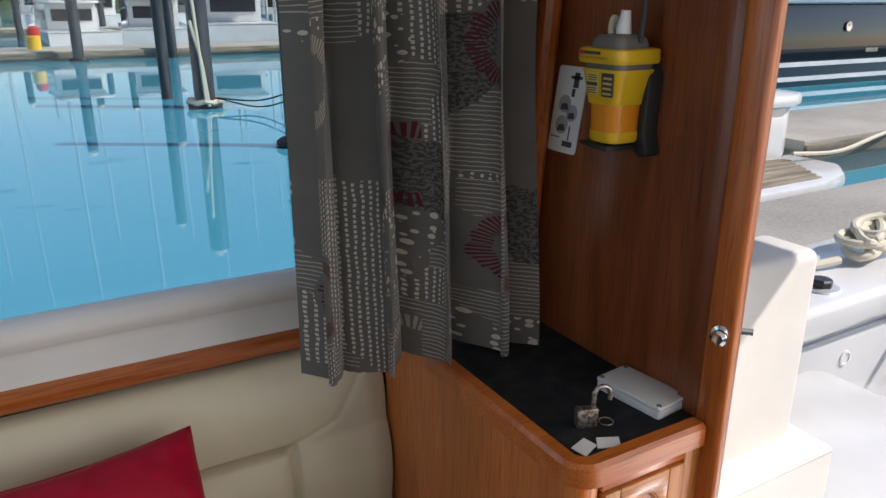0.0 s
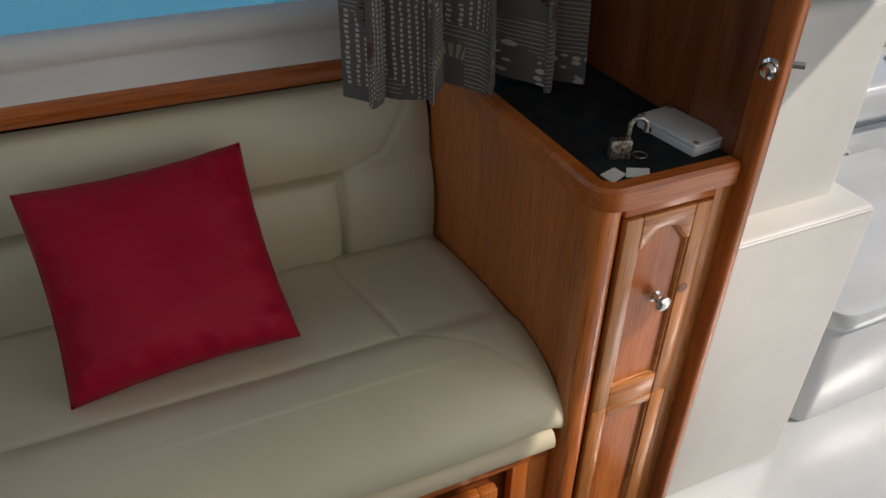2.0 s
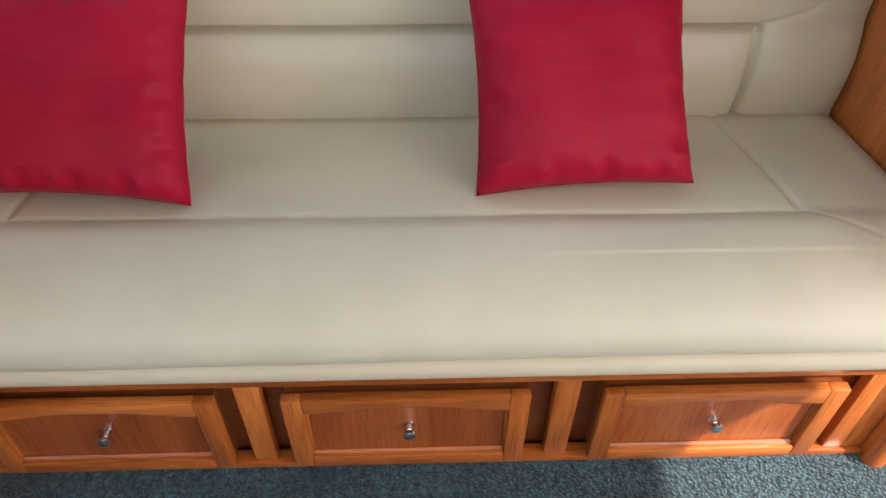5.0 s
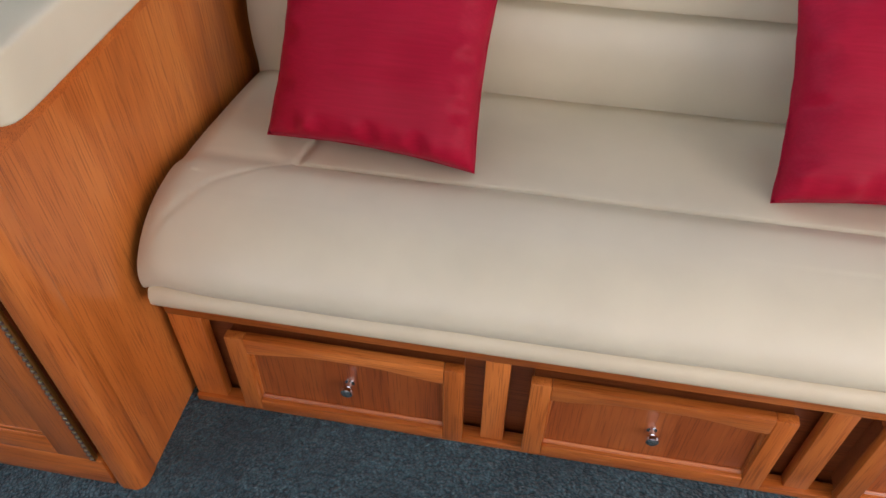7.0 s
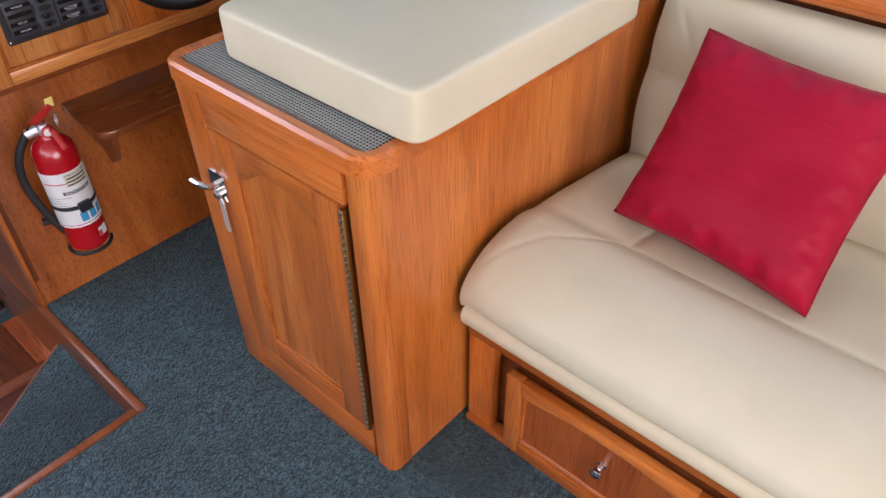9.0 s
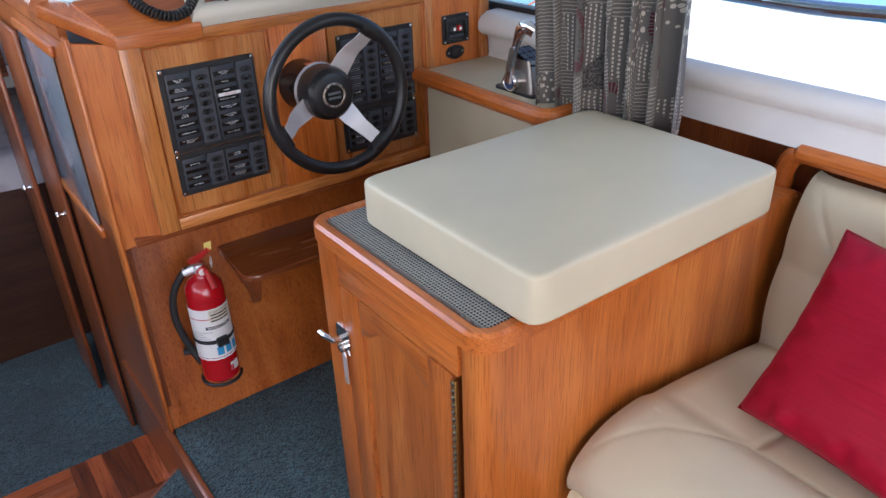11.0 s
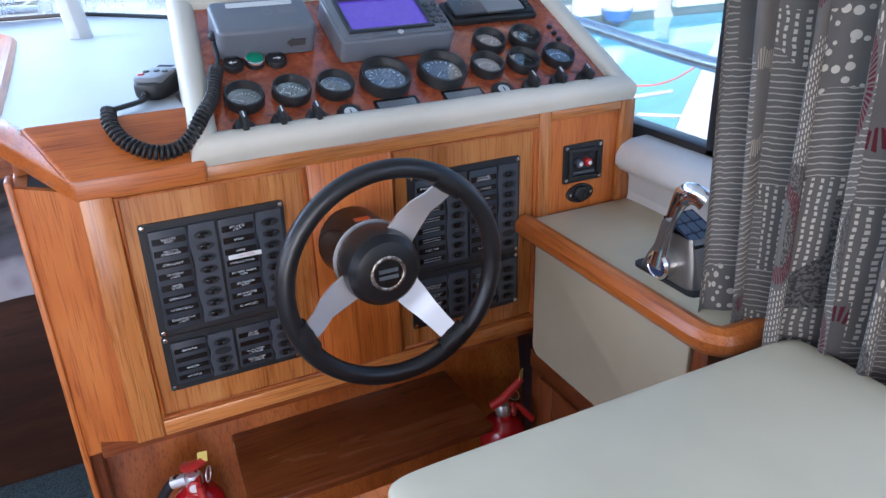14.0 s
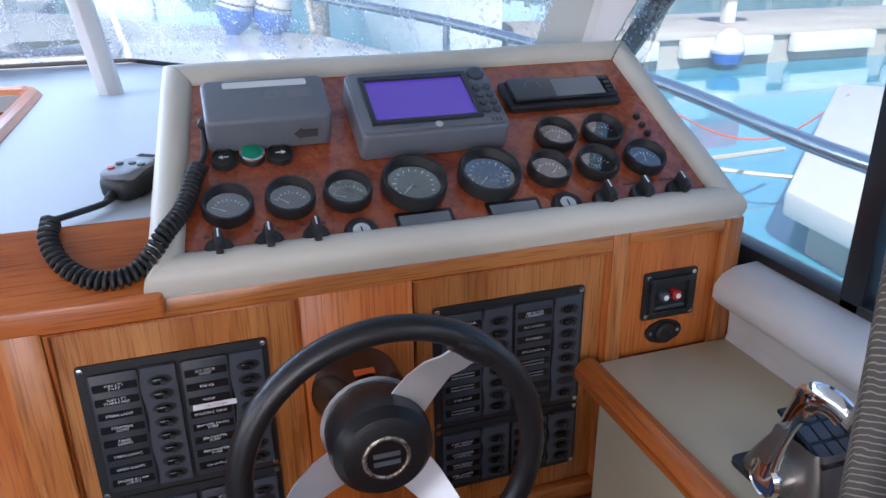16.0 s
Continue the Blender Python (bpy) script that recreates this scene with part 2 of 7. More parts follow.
def vinyl(name, colour, rough=0.42):
    m = material(name, colour, rough, spec=0.45)
    n = Net(m)
    v = n.coords()
    blot = n.noise(v, 3.2, 4, 0.6)
    c2 = tuple(x * 0.90 for x in colour)
    n.colour(n.ramp(blot, ((0.35, c2), (0.62, colour))))
    vo = n.node("ShaderNodeTexVoronoi")
    vo.inputs["Scale"].default_value = 620
    n.link(v, vo.inputs["Vector"])
    crease = n.noise(v, 22, 3, 0.6)
    n.bump(n.math("ADD", n.math("MULTIPLY", vo.outputs["Distance"], 0.5), n.math("MULTIPLY", crease, 1.2)), 0.16, 0.0012)
    n.rough(n.math("ADD", n.math("MULTIPLY", blot, 0.2), rough - 0.1))
    return m


cream = vinyl("cream_vinyl", (0.60, 0.535, 0.375))
cream_dark = vinyl("cream_vinyl_panel", (0.60, 0.51, 0.34), 0.5)
white_vinyl = vinyl("off_white_vinyl", (0.66, 0.63, 0.59), 0.48)
bolster_vinyl = vinyl("bolster_vinyl", (0.63, 0.59, 0.49), 0.42)
shelf_vinyl = vinyl("white_dash_vinyl", (0.42, 0.435, 0.44), 0.5)

carpet = material("teal_carpet", (0.04, 0.075, 0.09), 0.95, spec=0.1, sheen=0.25)
n = Net(carpet)
v = n.coords()
tuft = n.noise(v, 240, 3, 0.75)
pile = n.noise(v, 55, 3, 0.6)
wear = n.noise(v, 4.5, 6, 0.72)
yarn = n.node("ShaderNodeTexVoronoi")
yarn.inputs["Scale"].default_value = 165
n.link(v, yarn.inputs["Vector"])
top = n.math("SUBTRACT", 1.0, yarn.outputs["Distance"])
c = n.ramp(n.math("ADD", n.math("MULTIPLY", tuft, 0.35), n.math("ADD", n.math("MULTIPLY", pile, 0.25), n.math("MULTIPLY", top, 0.28))), ((0.36, (0.010, 0.030, 0.034)), (0.49, (0.054, 0.132, 0.148)), (0.60, (0.17, 0.30, 0.32))))
n.colour(n.mix(n.ramp(wear, ((0.40, (0, 0, 0)), (0.66, (0.75, 0.75, 0.75)))), c, (0.014, 0.036, 0.042)))
n.bump(n.math("ADD", n.math("ADD", tuft, pile), n.math("MULTIPLY", top, 1.2)), 1.0, 0.008)

burl = material("red_burl_veneer", (0.22, 0.05, 0.018), 0.22, coat=0.8, coat_rough=0.06)
n = Net(burl)
v = n.coords()
b1 = n.noise(v, 26, 6, 0.68, 1.6)
b2 = n.noise(v, 120, 3, 0.6, 0.8)
n.colour(n.ramp(n.math("ADD", n.math("MULTIPLY", b1, 0.7), n.math("MULTIPLY", b2, 0.3)), ((0.34, (0.14, 0.024, 0.010)), (0.5, (0.32, 0.066, 0.022)), (0.66, (0.48, 0.12, 0.04)))))

silk = material("crimson_satin", (0.30, 0.005, 0.018), 0.55, spec=0.16, sheen=0.06)
n = Net(silk)
n.bsdf.inputs["Sheen Tint"].default_value = (1.0, 0.30, 0.38, 1)
n.bsdf.inputs["Sheen Roughness"].default_value = 0.35
slub = n.noise(n.coords((7, 210, 210)), 1.0, 3, 0.6)
big = n.noise(n.coords(), 5, 2, 0.5)
n.colour(n.ramp(n.math("ADD", n.math("MULTIPLY", slub, 0.6), n.math("MULTIPLY", big, 0.4)), ((0.32, (0.29, 0.003, 0.018)), (0.68, (0.375, 0.006, 0.027)))))
n.bump(slub, 0.12, 0.0010)
n.bsdf.inputs["Anisotropic"].default_value = 0.5

black = material("black_plastic", (0.016, 0.017, 0.018), 0.42)
n = Net(black)
n.bump(n.noise(n.coords(), 900, 2), 0.08, 0.0004)
gloss_black = material("gloss_black", (0.009, 0.009, 0.010), 0.12)
panel_grey = material("dark_slate_plastic", (0.030, 0.034, 0.042), 0.40)
n = Net(panel_grey)
n.bump(n.noise(n.coords(), 700, 2), 0.10, 0.0004)
panel_light = material("slate_plastic", (0.055, 0.062, 0.074), 0.36)
label_black = material("label_window", (0.008, 0.008, 0.009), 0.25)
grip = material("black_leather_grip", (0.012, 0.012, 0.013), 0.30)
n = Net(grip)
n.bump(n.noise(n.coords(), 260, 3, 0.6), 0.35, 0.0012)
rubber = material("black_rubber", (0.014, 0.014, 0.014), 0.6)
chrome = material("chrome", (0.78, 0.78, 0.78), 0.09, 1.0)
steel = material("brushed_aluminium", (0.72, 0.72, 0.72), 0.42, 0.75)
n = Net(steel)
n.rough(n.math("ADD", n.math("MULTIPLY", n.noise(n.coords((30, 400, 400)), 1, 3), 0.2), 0.34))
pewter = material("champagne_metal", (0.24, 0.22, 0.20), 0.32, 0.8)
brass = material("brass", (0.45, 0.33, 0.12), 0.35, 1.0)
grey_plastic = material("instrument_grey", (0.135, 0.150, 0.175), 0.38)
n = Net(grey_plastic)
n.bump(n.noise(n.coords(), 800, 2), 0.1, 0.0004)
grey_light = material("button_grey", (0.16, 0.17, 0.185), 0.4)
white_paint = material("white_marking", (0.80, 0.80, 0.80), 0.5)
cream_paint = material("cream_marking", (0.62, 0.58, 0.45), 0.5)
dial_black = material("dial_face", (0.012, 0.013, 0.015), 0.5)
screen_mat = material("lcd_violet", (0.03, 0.015, 0.10), 0.2, coat=0.8, coat_rough=0.05)
Net(screen_mat).bsdf.inputs["Emission Color"].default_value = (0.10, 0.05, 0.42, 1)
Net(screen_mat).bsdf.inputs["Emission Strength"].default_value = 0.35
lcd_grey = material("lcd_grey", (0.16, 0.18, 0.20), 0.12)
green = material("green_button", (0.0, 0.22, 0.12), 0.35)
red_paint = material("extinguisher_red", (0.42, 0.006, 0.010), 0.22, coat=0.6, coat_rough=0.06)
red_plastic = material("red_plastic", (0.45, 0.02, 0.015), 0.35)
orange_paint = material("orange_paint", (0.65, 0.10, 0.015), 0.4)
yellow = material("yellow_plastic", (0.68, 0.42, 0.012), 0.35)
amber = material("amber_plastic", (0.72, 0.25, 0.012), 0.25)
clear_grey = material("smoked_plastic", (0.16, 0.15, 0.14), 0.25)
paper = material("paper_label", (0.72, 0.71, 0.68), 0.6)
blue_ink = material("blue_ink", (0.03, 0.28, 0.52), 0.5)
dark_ink = material("dark_ink", (0.05, 0.05, 0.05), 0.6)
grey_ink = material("grey_ink", (0.35, 0.35, 0.34), 0.6)
red_ink = material("red_ink", (0.5, 0.05, 0.06), 0.5)
tag_yellow = material("yellow_tag", (0.62, 0.48, 0.12), 0.5)
white_box = material("pale_grey_plastic", (0.62, 0.63, 0.63), 0.42)
lock_steel = material("worn_lock_steel", (0.30, 0.28, 0.25), 0.4, 0.9)
n = Net(lock_steel)
n.colour(n.ramp(n.noise(n.coords(), 180, 4), ((0.4, (0.14, 0.10, 0.07)), (0.6, (0.42, 0.40, 0.36)))))
void = material("dark_recess", (0.02, 0.012, 0.008), 0.8)
headliner = vinyl("headliner_vinyl", (0.70, 0.68, 0.64), 0.6)
shell_white = material("white_gelcoat", (0.68, 0.68, 0.67), 0.25, coat=0.5, coat_rough=0.1)
n = Net(shell_white)
n.colour(n.ramp(n.noise(n.coords(), 2.0, 4), ((0.35, (0.58, 0.585, 0.58)), (0.65, (0.68, 0.68, 0.67)))))
frame_black = material("black_window_frame", (0.014, 0.015, 0.017), 0.35)
rail_steel = material("stainless_rail", (0.66, 0.68, 0.70), 0.2, 1.0)

rubber_mat = material("black_rubber_mat", (0.010, 0.012, 0.014), 0.85, spec=0.25)
n = Net(rubber_mat)
n.colour(n.ramp(n.noise(n.coords(), 30, 4), ((0.4, (0.008, 0.010, 0.012)), (0.7, (0.022, 0.024, 0.026)))))
n.bump(n.noise(n.coords(), 500, 2), 0.4, 0.001)

# open-weave grip mat: pale ribs with dark holes
mesh_mat = material("grey_woven_grip_mat", (0.25, 0.26, 0.26), 0.8)
n = Net(mesh_mat)
v = n.coords()
sep = n.node("ShaderNodeSeparateXYZ")
n.link(v, sep.inputs[0])
px = n.math("MULTIPLY", n.math("ADD", sep.outputs[0], sep.outputs[1]), 470.0)
py = n.math("MULTIPLY", n.math("SUBTRACT", sep.outputs[0], sep.outputs[1]), 470.0)
w = n.math("MULTIPLY", n.math("SINE", px), n.math("SINE", py))
n.colour(n.ramp(n.math("ADD", n.math("MULTIPLY", w, 0.5), 0.5), ((0.36, (0.015, 0.016, 0.017)), (0.47, (0.36, 0.36, 0.33)))))
n.bump(w, 0.8, 0.002)

# printed curtain cloth in u, v metres
cloth = material("printed_grey_curtain", (0.13, 0.13, 0.13), 0.75, spec=0.25, sheen=0.2)
n = Net(cloth)
uvn = n.node("ShaderNodeTexCoord")
sp = n.node("ShaderNodeSeparateXYZ")
n.link(uvn.outputs["UV"], sp.inputs[0])
U, V = sp.outputs[0], sp.outputs[1]
cells = n.node("ShaderNodeTexVoronoi")
cells.distance = "CHEBYCHEV"
cells.inputs["Scale"].default_value = 7.2
n.link(uvn.outputs["UV"], cells.inputs["Vector"])
csep = n.node("ShaderNodeSeparateColor")
n.link(cells.outputs["Color"], csep.inputs[0])
pick = csep.outputs[0]


def band(x, lo, hi):
    return n.math("MULTIPLY", n.math("GREATER_THAN", x, lo), n.math("LESS_THAN", x, hi))


jig = n.math("MULTIPLY", n.noise(uvn.outputs["UV"], 40, 2), 0.006)
du = n.math("FRACT", n.math("DIVIDE", n.math("ADD", U, jig), 0.0095))
row = n.math("FLOOR", n.math("DIVIDE", n.math("ADD", U, jig), 0.0095))
dv = n.math("FRACT", n.math("ADD", n.math("DIVIDE", n.math("ADD", V, jig), 0.0088), n.math("MULTIPLY", row, 0.37)))
dashes = n.math("MULTIPLY", band(du, 0.30, 0.66), band(dv, 0.15, 0.75))
# splashes of dots of mixed size
dots_v = n.node("ShaderNodeTexVoronoi")
dots_v.inputs["Scale"].default_value = 78
dots_v.inputs["Randomness"].default_value = 0.75
n.link(uvn.outputs["UV"], dots_v.inputs["Vector"])
dsep = n.node("ShaderNodeSeparateColor")
n.link(dots_v.outputs["Color"], dsep.inputs[0])
dots = n.math("LESS_THAN", dots_v.outputs["Distance"], n.math("ADD", 0.22, n.math("MULTIPLY", dsep.outputs[0], 0.26)))
lines = n.math("LESS_THAN", n.math("FRACT", n.math("DIVIDE", n.math("ADD", V, n.math("MULTIPLY", jig, 1.3)), 0.0078)), 0.22)
speck = n.math("GREATER_THAN", n.noise(uvn.outputs["UV"], 190, 3, 0.7), 0.50)
ink = n.math("MULTIPLY", dashes, band(pick, 0.0, 0.30))
ink = n.math("MAXIMUM", ink, n.math("MULTIPLY", dots, band(pick, 0.30, 0.46)))
ink = n.math("MAXIMUM", ink, n.math("MULTIPLY", n.math("MULTIPLY", lines, 0.65), band(pick, 0.46, 0.72)))
dark_patch = n.math("MULTIPLY", speck, band(pick, 0.76, 0.82))
# half-ring bursts of radial strokes on a staggered lattice
gu = n.math("DIVIDE", U, 0.26)
gcol = n.math("FLOOR", gu)
gv = n.math("ADD", n.math("DIVIDE", V, 0.34), n.math("MULTIPLY", gcol, 0.43))
lu = n.math("MULTIPLY", n.math("SUBTRACT", n.math("FRACT", gu), 0.5), 0.26)
lv = n.math("MULTIPLY", n.math("SUBTRACT", n.math("FRACT", gv), 0.5), 0.34)
rad = n.math("SQRT", n.math("ADD", n.math("MULTIPLY", lu, lu), n.math("MULTIPLY", lv, lv)))
ang = n.math("ARCTAN2", lv, lu)
spoke = n.math("LESS_THAN", n.math("FRACT", n.math("MULTIPLY", ang, 9.0)), 0.58)
ragged = n.math("MULTIPLY", n.noise(uvn.outputs["UV"], 60, 2), 0.022)
ring = n.math("MULTIPLY", spoke, band(n.math("ADD", rad, ragged), 0.056, 0.080))
half = n.math("LESS_THAN", lu, 0.012)
ring = n.math("MULTIPLY", ring, half)
which = n.math("GREATER_THAN", n.math("FRACT", n.math("MULTIPLY", n.math("ADD", gcol, n.math("FLOOR", gv)), 0.37)), 0.22)
keep = n.math("SUBTRACT", 1.0, n.math("MULTIPLY", half, n.math("LESS_THAN", rad, 0.076)))
base = n.mix(n.noise(uvn.outputs["UV"], 14, 3), (0.115, 0.104, 0.094), (0.170, 0.154, 0.138))
col = n.mix(n.math("MULTIPLY", ink, keep), base, (0.58, 0.52, 0.43))
col = n.mix(n.math("MULTIPLY", dark_patch, 0.8), col, (0.025, 0.024, 0.024))
rc = n.mix(which, (0.38, 0.33, 0.26), (0.105, 0.012, 0.022))
col = n.mix(ring, col, rc)
n.colour(col)
n.bump(n.noise(uvn.outputs["UV"], 900, 2), 0.15, 0.0006)
# thin cloth lets some daylight through
thin = n.node("ShaderNodeBsdfTranslucent")
n.link(col, thin.inputs["Color"])
weave = n.node("ShaderNodeMixShader")
weave.inputs[0].default_value = 0.28
n.link(n.bsdf.outputs[0], weave.inputs[1])
n.link(thin.outputs[0], weave.inputs[2])
n.link(weave.outputs[0], n.t.nodes["Material Output"].inputs[0])


def glass(name, tint, shine, spots=False, veil=0.0):
    m = bpy.data.materials.new(name)
    m.use_nodes = True
    t = m.node_tree
    t.nodes.clear()
    o = t.nodes.new("ShaderNodeOutputMaterial")
    a = t.nodes.new("ShaderNodeBsdfTransparent")
    a.inputs["Color"].default_value = (*tint, 1)
    g = t.nodes.new("ShaderNodeBsdfGlossy")
    g.inputs["Roughness"].default_value = 0.0
    mx = t.nodes.new("ShaderNodeMixShader")
    mx.inputs[0].default_value = shine
    t.links.new(a.outputs[0], mx.inputs[1])
    t.links.new(g.outputs[0], mx.inputs[2])
    last = mx
    if veil:  # an even translucent veil, put in to haze the view outside
        fd = t.nodes.new("ShaderNodeBsdfTranslucent")
        fd.inputs["Color"].default_value = (0.86, 0.86, 0.82, 1)
        film = t.nodes.new("ShaderNodeMixShader")
        film.inputs[0].default_value = veil
        t.links.new(mx.outputs[0], film.inputs[1])
        t.links.new(fd.outputs[0], film.inputs[2])
        mx = last = film
    if spots:  # dried rain spots and runs
        tc = t.nodes.new("ShaderNodeTexCoord")
        mp = t.nodes.new("ShaderNodeMapping")
        mp.inputs["Scale"].default_value = (135, 150, 95)
        nz = t.nodes.new("ShaderNodeTexNoise")
        nz.inputs["Scale"].default_value = 1.0
        nz.inputs["Detail"].default_value = 3
        rp = t.nodes.new("ShaderNodeValToRGB")
        rp.color_ramp.elements[0].position, rp.color_ramp.elements[1].position = 0.60, 0.66
        rp.color_ramp.elements[1].color = (0.75, 0.75, 0.75, 1)
        mask = t.nodes.new("ShaderNodeMapping")
        mask.inputs["Scale"].default_value = (13, 15, 4)
        mz = t.nodes.new("ShaderNodeTexNoise")
        mz.inputs["Scale"].default_value, mz.inputs["Detail"].default_value = 1.0, 2
        mr = t.nodes.new("ShaderNodeMapRange")
        mr.inputs["From Min"].default_value, mr.inputs["From Max"].default_value = 0.36, 0.62
        mr.inputs["To Min"].default_value, mr.inputs["To Max"].default_value = -0.16, 0.07
        sm = t.nodes.new("ShaderNodeMath")
        df = t.nodes.new("ShaderNodeBsdfTranslucent")
        df.inputs["Color"].default_value = (0.85, 0.87, 0.88, 1)
        last = t.nodes.new("ShaderNodeMixShader")
        t.links.new(tc.outputs["Object"], mp.inputs["Vector"])
        t.links.new(mp.outputs[0], nz.inputs["Vector"])
        t.links.new(tc.outputs["Object"], mask.inputs["Vector"])
        t.links.new(mask.outputs[0], mz.inputs["Vector"])
        t.links.new(mz.outputs["Fac"], mr.inputs["Value"])
        t.links.new(nz.outputs["Fac"], sm.inputs[0])
        t.links.new(mr.outputs[0], sm.inputs[1])
        t.links.new(sm.outputs[0], rp.inputs[0])
        t.links.new(rp.outputs[0], last.inputs[0])
        t.links.new(mx.outputs[0], last.inputs[1])
        t.links.new(df.outputs[0], last.inputs[2])
    t.links.new(last.outputs[0], o.inputs[0])
    return m


pane_glass = glass("tinted_cabin_glass", (0.90, 0.94, 0.94), 0.015)
screen_glass = glass("rain_spotted_glass", (0.80, 0.83, 0.80), 0.03, True, 0.17)
quarter_glass = glass("veiled_cabin_glass", (0.84, 0.87, 0.84), 0.015, False, 0.12)
dial_glass = glass("dial_glass", (0.9, 0.92, 0.93), 0.36)

water = material("harbour_water", (0.02, 0.13, 0.15), 0.02, spec=0.5)
n = Net(water)
n.bsdf.inputs["IOR"].default_value = 2.0
v = n.coords()
n.colour(n.ramp(n.noise(v, 0.05, 3), ((0.3, (0.060, 0.31, 0.43)), (0.7, (0.075, 0.35, 0.46)))))
n.bump(n.math("ADD", n.noise(n.coords((1, 1, 1)), 1.1, 3, 0.5), n.math("MULTIPLY", n.noise(v, 0.25, 2), 2.0)), 0.03, 0.05)

concrete = material("pontoon_concrete", (0.42, 0.39, 0.33), 0.85)
n = Net(concrete)
v = n.coords()
n.colour(n.ramp(n.math("ADD", n.math("MULTIPLY", n.noise(v, 0.8, 5), 0.6), n.math("MULTIPLY", n.noise(v, 40, 3), 0.4)), ((0.35, (0.30, 0.28, 0.24)), (0.65, (0.47, 0.44, 0.38)))))
n.bump(n.noise(v, 60, 4), 0.3, 0.004)
weathered = material("weathered_timber", (0.20, 0.17, 0.12), 0.85)
n = Net(weathered)
n.colour(n.ramp(n.noise(n.coords((1.5, 14, 14)), 1, 4), ((0.35, (0.11, 0.09, 0.06)), (0.65, (0.27, 0.23, 0.17)))))
pile_black = material("black_pile_sleeve", (0.022, 0.026, 0.032), 0.55)
n = Net(pile_black)
n.colour(n.ramp(n.noise(n.coords((3, 3, 0.6)), 2.0, 5), ((0.35, (0.012, 0.015, 0.02)), (0.7, (0.06, 0.066, 0.075)))))
rope_mat = material("cream_rope", (0.58, 0.53, 0.41), 0.8)
n = Net(rope_mat)
n.bump(n.noise(n.coords((60, 60, 200)), 1, 2), 0.5, 0.004)
hull_dark = material("dark_hull", (0.012, 0.018, 0.024), 0.08, coat=0.6, coat_rough=0.03)
canvas_blue = material("blue_canvas", (0.03, 0.12, 0.38), 0.8)
canvas_navy = material("navy_canvas", (0.02, 0.035, 0.09), 0.8)
fender_white = material("white_fender", (0.60, 0.60, 0.57), 0.5)
fender_blue = material("blue_fender_cap", (0.04, 0.13, 0.42), 0.4)
boat_window = material("dark_boat_glass", (0.012, 0.016, 0.02), 0.06)
foliage = material("distant_foliage", (0.05, 0.085, 0.03), 0.9)
n = Net(foliage)
n.colour(n.ramp(n.noise(n.coords(), 0.35, 5), ((0.35, (0.03, 0.055, 0.02)), (0.65, (0.09, 0.12, 0.05)))))
quilt = material("pale_quilt", (0.42, 0.38, 0.40), 0.8)
n = Net(quilt)
qv = n.node("ShaderNodeTexVoronoi")
qv.inputs["Scale"].default_value = 13
n.link(n.coords(), qv.inputs["Vector"])
n.colour(n.ramp(qv.outputs["Distance"], ((0.1, (0.34, 0.29, 0.32)), (0.5, (0.48, 0.45, 0.46)))))
parquet = [wood("parquet_%s" % a, a, (0.14, 0.027, 0.009), (0.27, 0.060, 0.016), (0.40, 0.105, 0.030), rough=0.25, spread=1.1) for a in "xy"]

# ---- the cabin shell ----
def structure(name, bm, mat, label, category, smooth=30):
    return tagged(part(name, bm, mat, None, smooth=smooth), label, category, kind="structure")


T = FACE_Z(0)
floor_outline = [(-2.12, 0.365), (-1.632, 0.365), (-1.632, -0.45), (-2.12, -0.45), (-2.12, -1.6), (1.0, -1.6), (1.0, 1.52), (-2.12, 1.52)]
structure("floor", prism(floor_outline, -0.04, 0.0, T), carpet, "worn teal cut-pile carpet over the saloon sole", "floor")
sill_trim = bmesh.new()
box(-2.12, -1.622, 0.352, 0.372, -0.035, 0.006, 0.003, 2, sill_trim)
box(-1.642, -1.622, -0.45, 0.352, -0.035, 0.006, 0.003, 2, sill_trim)
structure("trim_stairwell", sill_trim, mahog_x, "pinkish varnished timber nosing round the stairwell", "trim")
structure("stairwell_wall", box(-2.6, -1.64, 0.365, 0.40, -0.5, -0.04), mahog_x, "dark varnished stairwell side", "wall")
structure("stairwell_wall_aft", box(-1.63, -1.60, -0.45, 0.365, -0.5, -0.04), mahog_x, "dark varnished stairwell riser", "wall")
structure("stair_tread", prism([(-1.63, 0.365), (-2.135, 0.365), (-1.885, 0.0), (-1.63, -0.35)], -0.19, -0.15, T), carpet, "triangular carpeted stair tread", "stair")
nose = bmesh.new()
tube([(-2.137, 0.363, -0.163), (-1.883, -0.002, -0.163), (-1.64, -0.36, -0.163)], 0.012, 8, bm=nose)
structure("stair_nosing", nose, mahog_x, "thin timber nosing on the carpeted tread", "trim")
structure("lower_sole", box(-2.53, -1.6, -0.45, 0.365, -0.36, -0.312), void, "dark base of the companionway sole", "floor")
structure("forecabin_floor", box(-4.6, -1.9, -1.5, 1.5, -0.44, -0.40), carpet, "dark teal carpet in the forward cabin", "floor")
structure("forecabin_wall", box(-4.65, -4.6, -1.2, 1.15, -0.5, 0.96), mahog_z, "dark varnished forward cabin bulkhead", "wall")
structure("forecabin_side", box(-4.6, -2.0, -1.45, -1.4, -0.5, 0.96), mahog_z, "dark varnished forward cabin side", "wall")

# starboard side: lower wall, padded sill, window wall
structure("wall_starboard", box(-4.0, 1.04, 1.53, 1.60, -0.1, 0.93), mahog_z, "varnished timber hull side behind the settee", "wall")


